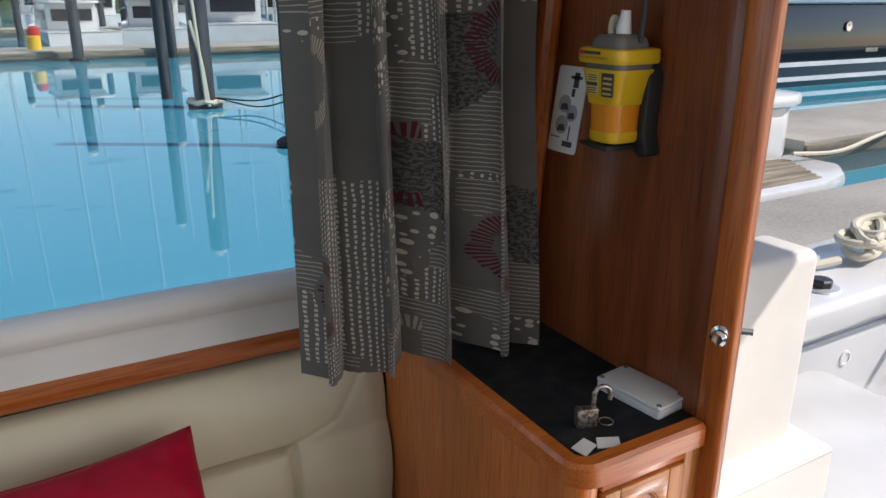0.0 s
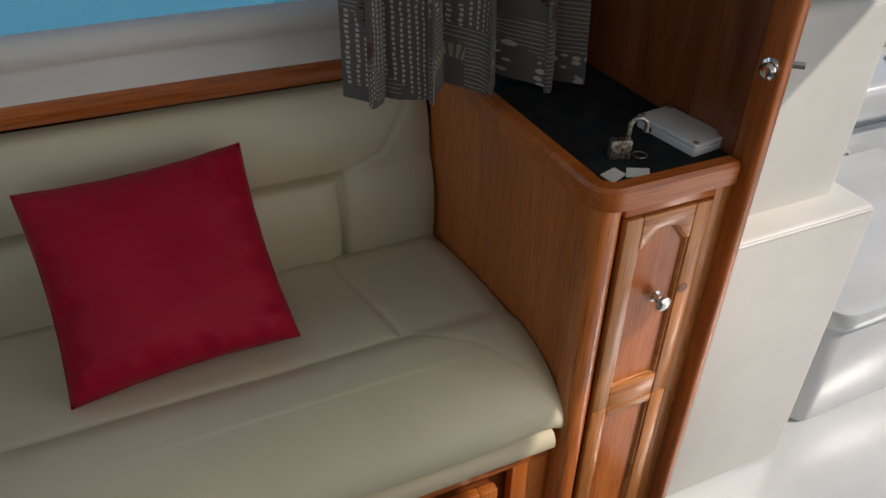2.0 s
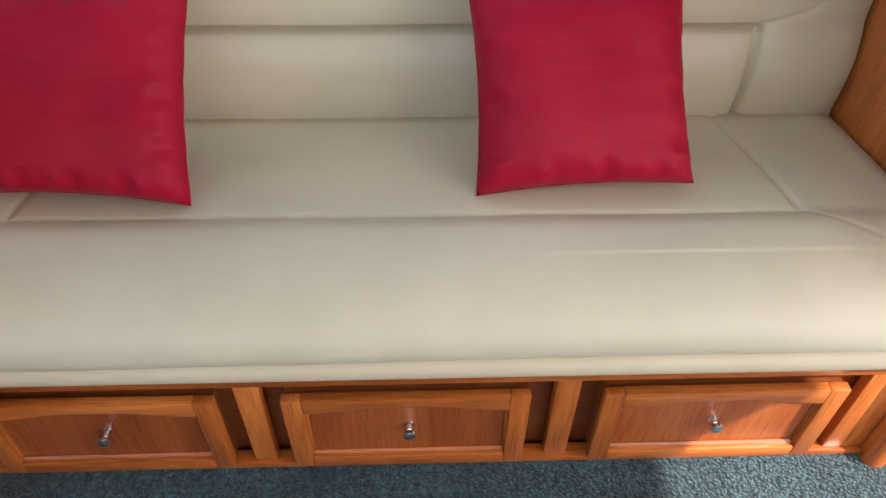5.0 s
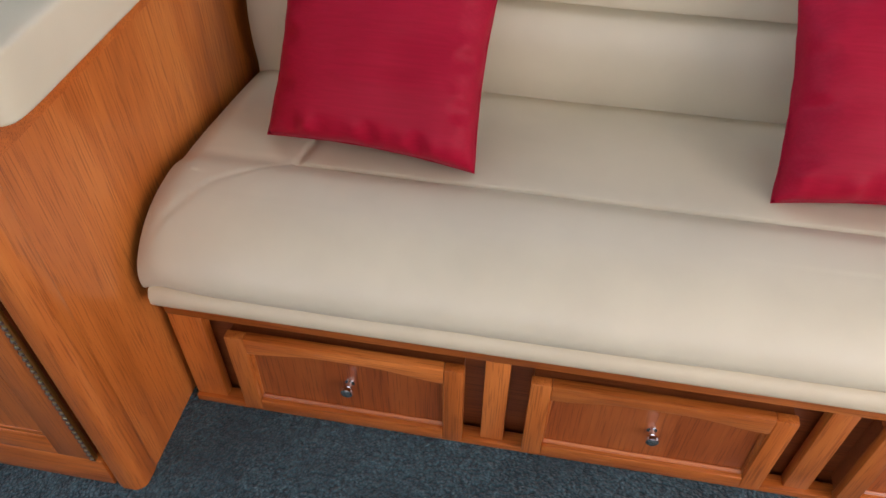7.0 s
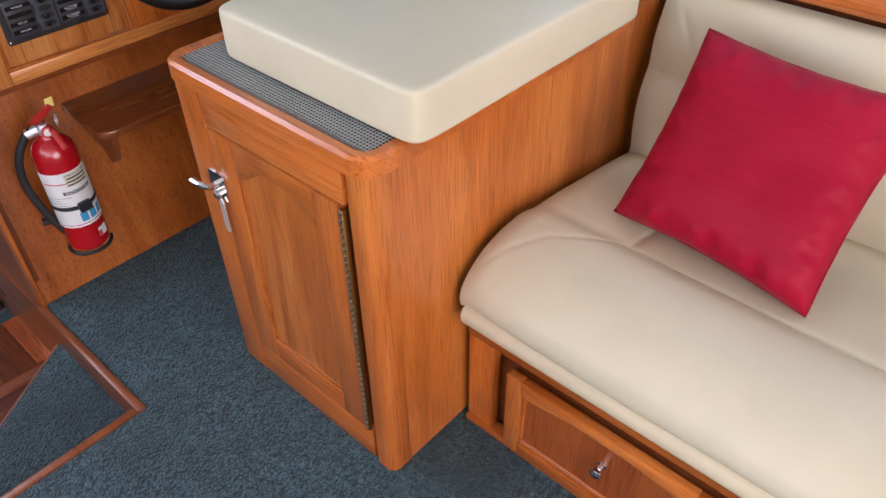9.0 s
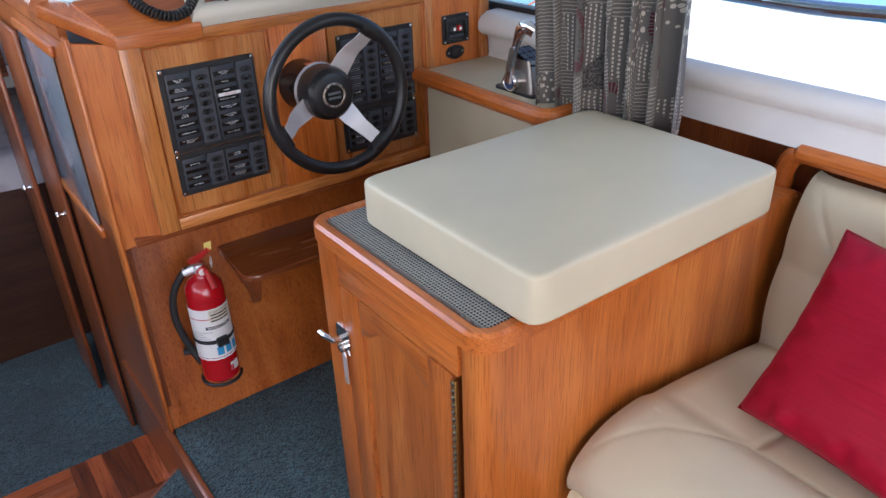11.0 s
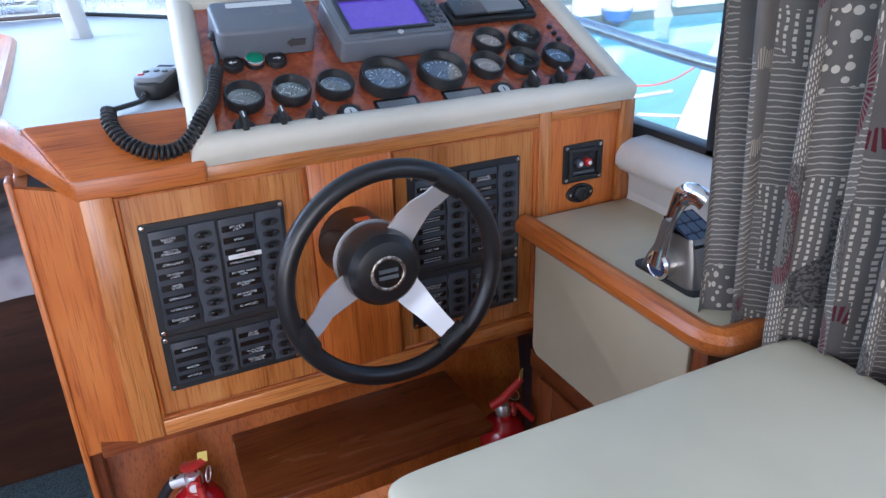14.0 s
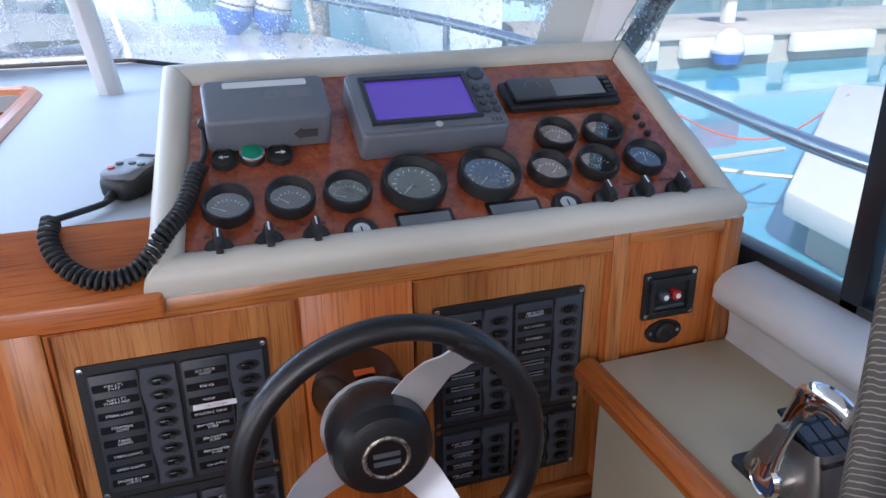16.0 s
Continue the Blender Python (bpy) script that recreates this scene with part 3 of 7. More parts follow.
def sill_shape(a, b):
    x = -2.06 + a * 2.98
    prof = [(1.462, 0.845), (1.474, 0.885), (1.482, 0.906), (1.476, 0.914), (1.472, 0.930), (1.480, 0.948), (1.500, 0.958), (1.52, 0.958), (1.56, 0.945)]
    t = b * (len(prof) - 1)
    i = min(int(t), len(prof) - 2)
    y, z = (prof[i][k] + (prof[i + 1][k] - prof[i][k]) * (t - i) for k in (0, 1))
    return Vector((x, y + 0.002 * math.sin(x * 7), z + 0.0015 * math.sin(x * 5)))


structure("window_sill_pad", grid(60, 16, sill_shape), white_vinyl, "off-white padded vinyl sill under the side window", "window sill", 60)
upper = bmesh.new()
box(-2.45, 1.04, 1.53, 1.60, 1.72, 1.98, 0, 2, upper)
box(0.80, 1.04, 1.53, 1.60, 0.93, 1.72, 0, 2, upper)
structure("wall_starboard_upper", upper, white_vinyl, "off-white cabin side above the window", "wall")
structure("pillar_aft_starboard", prism([(1.52, 0.80), (1.300, 0.80), (1.195, 1.95), (1.52, 1.95)], 0.82, 0.985, lambda u, v, w: Vector((w, u, v))), mahog_z, "dark varnished window pillar leaning inboard", "pillar")
structure("trim_pillar", tube([(0.966, 1.283, 0.85), (0.966, 1.178, 1.95)], 0.020, 10), teak_z, "rounded varnished corner trim", "trim")

win = thing("window_1", (-0.6, 1.55, 0.98), "large side window with black aluminium frame", "window", kind="structure")
fr = bmesh.new()
box(-1.55, 0.80, 1.530, 1.545, 0.90, 0.948, 0.003, 2, fr)
box(-2.45, -1.55, 1.505, 1.545, 0.945, 0.998, 0.004, 2, fr)
part("window_frame", fr, frame_black, win)
part("window_frame", box(-2.45, 0.80, 1.515, 1.545, 1.70, 1.73, 0.004), frame_black, win)
part("window_frame", box(0.77, 0.80, 1.515, 1.545, 0.99, 1.70, 0.004), frame_black, win)
part("mullion", box(-1.905, -1.868, 1.505, 1.548, 0.965, 1.71, 0.004), frame_black, win)
for x0, x1, gm in ((-1.868, 0.77, pane_glass), (-2.45, -1.905, quarter_glass)):
    pane = part("pane", box(x0, x1, 1.533, 1.538, 0.944, 1.70), gm, win, smooth=0)
    pane.visible_shadow = False

# aft bulkhead with the open saloon doorway
bulk = bmesh.new()
box(0.985, 1.035, 0.818, 1.60, 0.0, 1.95, 0, 2, bulk)
structure("wall_aft_starboard", bulk, mahog_z, "reddish brown varnished bulkhead beside the doorway", "wall")
bulk2 = bmesh.new()
box(0.985, 1.035, -1.6, -1.22, 0.0, 1.95, 0, 2, bulk2)
box(0.985, 1.035, -1.22, 0.818, 1.84, 1.95, 0, 2, bulk2)
structure("wall_aft_port", bulk2, mahog_z, "varnished bulkhead round the doorway", "wall")
structure("door_post", box(0.968, 0.990, 0.772, 0.822, 0.0, 1.84, 0.008, 3), teak_z, "rounded varnished post at the doorway edge", "door post")
structure("door_post_inner", box(0.976, 0.986, 0.822, 0.868, 0.0, 1.84, 0.005, 2), mahog_z, "flat varnished facing beside the doorway post", "trim")

# port side, ceiling, roof edges
port = bmesh.new()
box(-4.0, 1.04, -1.68, -1.60, -0.1, 0.98, 0, 2, port)
box(-4.0, 1.04, -1.68, -1.60, 1.72, 1.98, 0, 2, port)
box(-4.0, -2.4, -1.68, -1.60, 0.98, 1.72, 0, 2, port)
box(0.75, 1.04, -1.68, -1.60, 0.98, 1.72, 0, 2, port)
structure("wall_port", port, white_vinyl, "off-white cabin side with a long window opening", "wall")
structure("ceiling", prism([(-2.75, -1.68), (1.04, -1.68), (1.04, 1.6), (-2.2, 1.6), (-2.75, 0.55)], 1.95, 2.0, T), headliner, "pale vinyl headliner", "ceiling")
structure("aft_deck_roof", box(1.04, 2.20, -1.7, 1.7, 1.98, 2.06, 0.02), shell_white, "white overhang sheltering the cockpit", "roof")

# forward shelf over the lower cabin, and the windscreen
hx0, hy1 = -3.13, 0.355
shelf = bmesh.new()
prism([(-3.64, 0.55), (-3.64, -1.6), (hx0, -1.6), (hx0, hy1), (-2.24, hy1 + 0.012), (-2.146, 0.40), (-2.146, 0.634), (-2.26, 0.634), (-2.26, 1.44), (-2.46, 1.46)], 1.10, 1.136, T, bm=shelf)
structure("dash_shelf", shelf, shelf_vinyl, "white vinyl shelf running forward to the windscreen", "shelf")
coam = bmesh.new()
cp = smooth_path([(-2.20, 0.355, 1.128), (-2.6, 0.358, 1.132), (-3.03, 0.358, 1.132), (-3.12, 0.35, 1.132), (-3.155, 0.30, 1.132), (-3.16, 0.0, 1.132), (-3.16, -0.7, 1.132)], 6)
tube(cp, 0.021, 10, bm=coam)
structure("trim_companionway", coam, teak_x, "rounded varnished trim round the companionway opening", "trim")
structure("companionway_lining", box(-3.19, -3.16, -0.75, 0.36, 0.78, 1.12), mahog_y, "dark varnished lining inside the companionway", "wall")
screen = thing("windscreen", (-3.6, -0.3, 1.136), "rain-spotted raked windscreen with pale mullions", "windscreen", kind="structure")


def slab(p, q, r, s, thick):
    b = bmesh.new()
    nrm = (Vector(q) - Vector(p)).cross(Vector(s) - Vector(p)).normalized() * thick
    lo = [b.verts.new(Vector(k)) for k in (p, q, r, s)]
    hi = [b.verts.new(Vector(k) + nrm) for k in (p, q, r, s)]
    b.faces.new(lo)
    b.faces.new(hi[::-1])
    for i in range(4):
        b.faces.new((lo[i], lo[(i + 1) % 4], hi[(i + 1) % 4], hi[i]))
    return b


for p, q, r, s in (((-3.61, -1.6, 1.137), (-3.61, 0.53, 1.137), (-2.72, 0.45, 1.96), (-2.72, -1.6, 1.96)), ((-3.61, 0.55, 1.137), (-2.46, 1.49, 1.137), (-2.0, 1.50, 1.96), (-2.72, 0.47, 1.96))):
    pane = part("pane", slab(p, q, r, s, 0.005), screen_glass, screen, smooth=0)
    pane.visible_shadow = False
part("mullion", tube([(-3.075, 0.525, 1.13), (-3.08, 0.40, 1.96)], 0.028, 12), white_vinyl, screen, "pale vinyl-wrapped windscreen post")
part("a_pillar", slab((-2.64, 1.345, 1.137), (-2.54, 1.432, 1.137), (-1.92, 1.50, 1.95), (-2.12, 1.40, 1.95), 0.04), white_vinyl, screen, "padded vinyl pillar")
part("window_frame", slab((-2.760, 1.497, 1.0), (-2.715, 1.512, 1.0), (-1.985, 1.512, 1.72), (-2.03, 1.497, 1.72), 0.022), frame_black, screen, "black raked frame")
part("base_trim", tube([(-3.59, -1.6, 1.142), (-3.59, 0.54, 1.142), (-2.50, 1.45, 1.142)], 0.006, 8), rubber, screen, "dark rubber base seal")

# ---- settee ----
settee = thing("settee", (-0.17, 1.1, 0.0), "cream vinyl settee on a teak base with drawers", "settee")
X0, X1 = -1.062, 0.722


def lerp_profile(prof, t):
    t *= len(prof) - 1
    i = min(int(t), len(prof) - 2)
    f = t - i
    p0, p1, p2, p3 = prof[max(i - 1, 0)], prof[i], prof[i + 1], prof[min(i + 2, len(prof) - 1)]
    return [0.5 * (2 * b + (c - a) * f + (2 * a - 5 * b + 4 * c - d) * f * f + (3 * b - a - 3 * c + d) * f ** 3) for a, b, c, d in zip(p0, p1, p2, p3)]


SEAT = [(1.43, 0.432), (1.36, 0.447), (1.24, 0.466), (1.13, 0.481), (1.06, 0.487), (1.03, 0.489), (0.99, 0.499), (0.93, 0.496), (0.88, 0.484), (0.838, 0.462), (0.808, 0.432), (0.799, 0.400), (0.810, 0.375), (0.85, 0.366), (1.0, 0.366)]


def dip(d, width, depth):
    return -depth * math.exp(-(d / width) ** 2)


def segment_distance(p, a, b):
    ab = (b[0] - a[0], b[1] - a[1])
    t = max(0.0, min(1.0, ((p[0] - a[0]) * ab[0] + (p[1] - a[1]) * ab[1]) / (ab[0] ** 2 + ab[1] ** 2)))
    return math.hypot(p[0] - a[0] - t * ab[0], p[1] - a[1] - t * ab[1])


def seat_point(a, b):
    x = X0 + a * (X1 - X0)
    y, z = lerp_profile(SEAT, b)
    end = min(x - X0, X1 - x)
    k = max(0.0, 1 - end / 0.05)
    z -= 0.018 * k * k
    if b > 0.45:
        y += 0.012 * max(0.0, 1 - end / 0.16) ** 2
    y += 0.004 * math.sin(3.1 * x + 0.7) * (1 if b > 0.5 else 0)
    if b < 0.72:
        d = segment_distance((x, y), (-0.85, 1.033), (0.502, 1.030))
        d = min(d, segment_distance((x, y), (0.502, 1.030), (0.455, 1.40)), segment_distance((x, y), (-0.85, 1.033), (-0.80, 1.40)))
        z += dip(d, 0.0045, 0.0060) + dip(d, 0.020, 0.0015)
        d2 = min(segment_distance((x, y), (0.51, 1.03), (0.62, 0.95)), segment_distance((x, y), (0.62, 0.95), (0.70, 0.845)), segment_distance((x, y), (-0.86, 1.03), (-0.97, 0.95)), segment_distance((x, y), (-0.97, 0.95), (-1.04, 0.845)))
        z += dip(d2, 0.0038, 0.0022)
    z += 0.003 * noise.noise(Vector((x * 4, y * 5, 0.3)))
    return Vector((x, y, z))


part("seat_cushion", grid(280, 160, seat_point), cream, settee, "cream vinyl seat cushion with stitched panels", smooth=80)

BACK = [(1.36, 0.40), (1.372, 0.44), (1.366, 0.50), (1.368, 0.56), (1.382, 0.61), (1.392, 0.632), (1.394, 0.65), (1.398, 0.70), (1.418, 0.76), (1.445, 0.795), (1.475, 0.803)]


def back_point(a, b):
    x = X0 + 0.004 + a * (X1 - X0 - 0.008)
    y, z = lerp_profile(BACK, b)
    end = min(x - X0, X1 - x)
    y += 0.02 * max(0.0, 1 - end / 0.06) ** 2
    d = segment_distance((x, z), (-0.84, 0.632), (0.506, 0.628))
    d = min(d, segment_distance((x, z), (0.506, 0.628), (0.502, 0.40)), segment_distance((x, z), (-0.84, 0.632), (-0.836, 0.40)))
    y -= dip(d, 0.0052, 0.021) + dip(d, 0.024, 0.007)
    d2 = min(segment_distance((x, z), (0.506, 0.632), (0.60, 0.665)), segment_distance((x, z), (0.60, 0.665), (0.69, 0.79)), segment_distance((x, z), (-0.84, 0.632), (-0.94, 0.665)), segment_distance((x, z), (-0.94, 0.665), (-1.03, 0.79)))
    y -= dip(d2, 0.006, 0.003)
    y += 0.003 * noise.noise(Vector((x * 5, z * 6, 1.7)))
    return Vector((x, y, z))


part("back_cushion", grid(280, 130, back_point), cream, settee, "cream vinyl back cushion with a pleated lower panel", smooth=80)
part("top_rail", tube(smooth_path([(-1.125, 1.474, 0.74), (-1.120, 1.474, 0.80), (-1.095, 1.472, 0.832), (-1.0, 1.468, 0.838), (-0.2, 1.466, 0.834), (0.74, 1.464, 0.832)], 5), 0.021, 10), teak_x, settee, "rounded varnished rail above the backrest")
lip = grid(60, 8, lambda a, b: Vector((X0 + 0.01 + a * (X1 - X0 - 0.03), *[(0.85, 0.372), (0.825, 0.374), (0.807, 0.368), (0.800, 0.355), (0.800, 0.340), (0.806, 0.330), (0.82, 0.326), (0.84, 0.326), (0.86, 0.326)][round(b * 8)])))
part("ledge", lip, cream_dark, settee, "cream vinyl-covered ledge under the cushion", smooth=60)
part("seat_board", box(X0, X1, 0.85, 1.52, 0.30, 0.366), mahog_x, settee)
FY = FACE_Y(0.850)
part("face_rail", box(X0, X1, 0.836, 0.862, 0.270, 0.326, 0.002), teak_x, settee)
part("plinth_rail", box(X0, X1, 0.830, 0.862, 0.0, 0.018, 0.003), teak_x, settee)
for x0, x1 in ((X0, -0.997), (-0.483, -0.439), (0.082, 0.126), (0.642, 0.722)):
    part("stile", box(x0, x1, 0.838, 0.862, 0.018, 0.270, 0.003), teak_z, settee)
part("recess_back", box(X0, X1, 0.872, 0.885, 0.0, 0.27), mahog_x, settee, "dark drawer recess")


def arch(u0, u1, v, rise, steps=14):
    """Points of a cathedral arch from u0 to u1, its shoulders at v."""
    out = []
    for i in range(steps + 1):
        t = i / steps
        s = min(1.0, max(0.0, (min(t, 1 - t)) / 0.38))
        out.append((u0 + (u1 - u0) * t, v + rise * (s * s * (3 - 2 * s))))
    return out


def framed(parent, to, u0, u1, v0, v1, stile, top, bottom, rise, thick, stile_mat, rail_mat, panel_mat, names=("stile", "rail", "panel"), back=0.004):
    """A framed and panelled front with an arched head."""
    part(names[0], prism([(u0, v0), (u0 + stile, v0), (u0 + stile, v1), (u0, v1)], 0, thick, to, 0.003), stile_mat, parent)
    part(names[0], prism([(u1 - stile, v0), (u1, v0), (u1, v1), (u1 - stile, v1)], 0, thick, to, 0.003), stile_mat, parent)
    a, b = u0 + stile, u1 - stile
    part(names[1], prism([(a, v0), (b, v0), (b, v0 + bottom), (a, v0 + bottom)], 0, thick - 0.0005, to, 0.003), rail_mat, parent)
    part(names[1], prism(arch(a, b, v1 - top - rise, rise) + [(b, v1), (a, v1)], 0, thick - 0.0005, to, 0.002), rail_mat, parent)
    low = v0 + bottom
    loop = [to(a + 0.001, low + 0.001, back + 0.001), to(b - 0.001, low + 0.001, back + 0.001)] + [to(p, q - 0.001, back + 0.001) for p, q in (arch(a, b, v1 - top - rise, rise)[::-1] if rise else [(b - 0.001, v1 - top), (a + 0.001, v1 - top)])]
    part("bead", tube(loop, min(0.0065, thick * 0.42), 6, True), rail_mat, parent)
    part(names[2], prism([(a - 0.004, v0 + bottom - 0.004), (b + 0.004, v0 + bottom - 0.004), (b + 0.004, v1 - top / 2), (a - 0.004, v1 - top / 2)], 0, back, to), panel_mat, parent)


KNOB = [(0.0095, 0), (0.0095, 0.002), (0.005, 0.004), (0.0045, 0.012), (0.010, 0.016), (0.0125, 0.021), (0.0115, 0.026), (0.007, 0.029), (0, 0.030)]
for i, (x0, x1) in enumerate(((-0.952, -0.517), (-0.402, 0.036), (0.166, 0.603))):
    drawer = part("drawer", box(x0 + 0.004, x1 - 0.004, 0.838, 0.874, 0.028, 0.240), mahog_x, settee, "teak drawer front with arched panel and chrome knob")
    drawer.matrix_parent_inverse = settee.matrix_basis.inverted()
    framed(drawer, FACE_Y(0.840), x0, x1, 0.022, 0.247, 0.036, 0.026, 0.030, 0.016, 0.020, teak_z, teak_x, panel_z)
    part("knob", disc(((x0 + x1) / 2 + 0.003, 0.836, 0.142), (0, -1, 0), KNOB, 16), chrome, drawer, "chrome knob")

# ---- aft locker ----
aft = thing("locker", (0.85, 1.06, 0.0), "narrow teak locker with a black rubber top beside the doorway", "locker")
part("side_panel", box(0.724, 0.744, 0.83, 1.42, 0.0, 0.845), ply_z, aft, "plain teak side")
part("corner_post", prism(rounded(0.722, 0.770, 0.800, 0.86, 0.020, 5), 0.0, 0.845, T), teak_z, aft, "rounded corner post")
part("stile", box(0.936, 0.985, 0.803, 0.83, 0.0, 0.845, 0.002), oak_z, aft)
part("rail", box(0.770, 0.936, 0.803, 0.83, 0.810, 0.845, 0.002), teak_x, aft)
part("rail", box(0.770, 0.936, 0.803, 0.83, 0.0, 0.028, 0.002), teak_x, aft)
door = part("door", box(0.772, 0.934, 0.812, 0.826, 0.032, 0.806), mahog_z, aft, "two-panel teak door with arched head")
framed(door, FACE_Y(0.813), 0.772, 0.934, 0.395, 0.806, 0.032, 0.028, 0.052, 0.034, 0.014, oak_z, oak_x, teak_z)
framed(door, FACE_Y(0.813), 0.772, 0.934, 0.032, 0.3945, 0.032, 0.020, 0.040, 0.0, 0.014, oak_z, oak_x, teak_z)
part("knob", disc((0.857, 0.800, 0.640), (0, -1, 0), [(r * 1.15, h) for r, h in KNOB], 18), chrome, aft, "chrome knob")
part("knot", disc((0.913, 0.7985, 0.640), (0, -1, 0), [(0.010, 0), (0.009, 0.0008), (0, 0.0008)], 12), mahog_z, door, "dark knot in the timber")
part("top_mat", box(0.742, 0.985, 0.822, 1.42, 0.845, 0.858), rubber_mat, aft, "black rubber top mat")


def rim(pts, w, h, z, mat, parent, label=""):
    """A rounded fiddle rail along a line in the plan."""
    b = bmesh.new()
    rows = []
    p = [Vector((q[0], q[1], 0)) for q in pts]
    prof = [(-w / 2, -h), (-w / 2, -0.006), (-w / 2 + 0.006, 0), (w / 2 - 0.006, 0), (w / 2, -0.006), (w / 2, -h)]
    for i, q in enumerate(p):
        t = (p[min(i + 1, len(p) - 1)] - p[max(i - 1, 0)]).normalized()
        s = Vector((t.y, -t.x, 0))
        rows.append([b.verts.new(q + s * a + Vector((0, 0, z + c))) for a, c in prof])
    for r0, r1 in zip(rows, rows[1:]):
        for k in range(len(prof)):
            kk = (k + 1) % len(prof)
            b.faces.new((r0[k], r0[kk], r1[kk], r1[k]))
    b.faces.new(rows[0])
    b.faces.new(rows[-1][::-1])
    return part("rim", b, mat, parent, label, smooth=40)


def quarter(cx, cy, r, a0, a1, steps=8):
    return [(cx + r * math.cos(radians(a0 + (a1 - a0) * i / steps)), cy + r * math.sin(radians(a0 + (a1 - a0) * i / steps))) for i in range(steps + 1)]


rim([(0.729, 1.42)] + quarter(0.757, 0.836, 0.028, 180, 270) + [(0.962, 0.808)], 0.032, 0.036, 0.868, teak_x, aft, "rounded varnished fiddle rim")

# ---- helm seat cabinet ----
hc = thing("helm_seat_cabinet", (-1.33, 1.0, 0.0), "teak cabinet carrying the helm seat, with arched door", "cabinet")
part("side_panel", box(-1.112, -1.082, 0.66, 1.49, 0.0, 0.745), ply_z, hc, "plain teak side")
part("corner_post", prism(rounded(-1.140, -1.080, 0.624, 0.690, 0.022, 5), 0.0, 0.745, T), teak_z, hc, "rounded corner post")
part("side_panel", box(-1.585, -1.56, 0.64, 1.30, 0.0, 0.745), ply_z, hc)
part("back_panel", box(-1.56, -1.112, 1.29, 1.31, 0.0, 0.745), mahog_z, hc)
part("stile", box(-1.585, -1.512, 0.626, 0.65, 0.0, 0.745, 0.003), teak_z, hc)
part("drawer_front", box(-1.512, -1.140, 0.6265, 0.65, 0.664, 0.745, 0.002), teak_x, hc)
part("rail", box(-1.512, -1.140, 0.628, 0.65, 0.0, 0.085, 0.002), teak_x, hc)
hdoor = part("door", box(-1.509, -1.152, 0.636, 0.65, 0.090, 0.660), mahog_z, hc, "arched panelled teak door")
framed(hdoor, FACE_Y(0.637), -1.509, -1.152, 0.090, 0.660, 0.068, 0.034, 0.060, 0.042, 0.012, teak_z, teak_x, ply_z)
part("hinge", box(-1.151, -1.143, 0.622, 0.632, 0.092, 0.655, 0.002), brass, hc, "long brass piano hinge")
knuckle = bpy.data.meshes.new("hinge_knuckle")
hb = box(-1.1515, -1.1425, 0.6205, 0.6225, 0.098, 0.105)
hb.to_mesh(knuckle)
hb.free()
knuckle.materials.append(lock_steel)
for i in range(38):
    link("hinge_knuckle", knuckle, hc, smooth=0).location.z = i * 0.0148
latch = part("latch", prism(rounded(-1.535, -1.485, 0.505, 0.565, 0.005, 3), 0, 0.004, FACE_Y(0.625)), chrome, hc, "chrome lever latch with a key")
part("lever", tube([(-1.512, 0.622, 0.540), (-1.512, 0.602, 0.540), (-1.535, 0.594, 0.542), (-1.552, 0.592, 0.544)], 0.0065, 10), chrome, latch)
part("keeper", disc((-1.508, 0.622, 0.520), (0, -1, 0), [(0.012, 0), (0.012, 0.01), (0.006, 0.014), (0, 0.014)], 14), chrome, latch)
part("key", prism([(-1.510, 0.43), (-1.498, 0.43), (-1.497, 0.50), (-1.504, 0.512), (-1.511, 0.50)], 0.004, 0.007, FACE_Y(0.622)), steel, latch)
part("top_board", box(-1.585, -1.082, 0.64, 1.46, 0.745, 0.760), teak_x, hc)
part("top_mat", box(-1.575, -1.095, 0.648, 1.30, 0.760, 0.772), mesh_mat, hc, "grey woven non-slip mat")
rim([(-1.586, 1.33)] + quarter(-1.555, 0.658, 0.031, 180, 270) + quarter(-1.112, 0.658, 0.031, 270, 360) + [(-1.081, 0.95), (-1.081, 1.33)], 0.026, 0.034, 0.777, teak_x, hc, "rounded varnished fiddle rim")


def cushion_pt(a, b):
    th, ph = 2 * math.pi * a, math.pi * (b - 0.5)
    p = spow
    x = p(math.cos(ph), 0.13) * p(math.cos(th), 0.10)
    y = p(math.cos(ph), 0.13) * p(math.sin(th), 0.10)
    z = p(math.sin(ph), 0.13)
    crown = 0.008 * (1 - x * x) * (1 - y * y) if z > 0 else 0.0
    return Vector((-1.275 + 0.237 * x, 0.998 + 0.310 * y, 0.822 + 0.047 * z + crown))


hs = thing("helm_seat_cushion", (-1.275, 1.0, 0.775), "loose thick cream vinyl cushion on the helm seat cabinet", "cushion")
part("cover", grid(96, 36, cushion_pt), cream, hs, smooth=50)


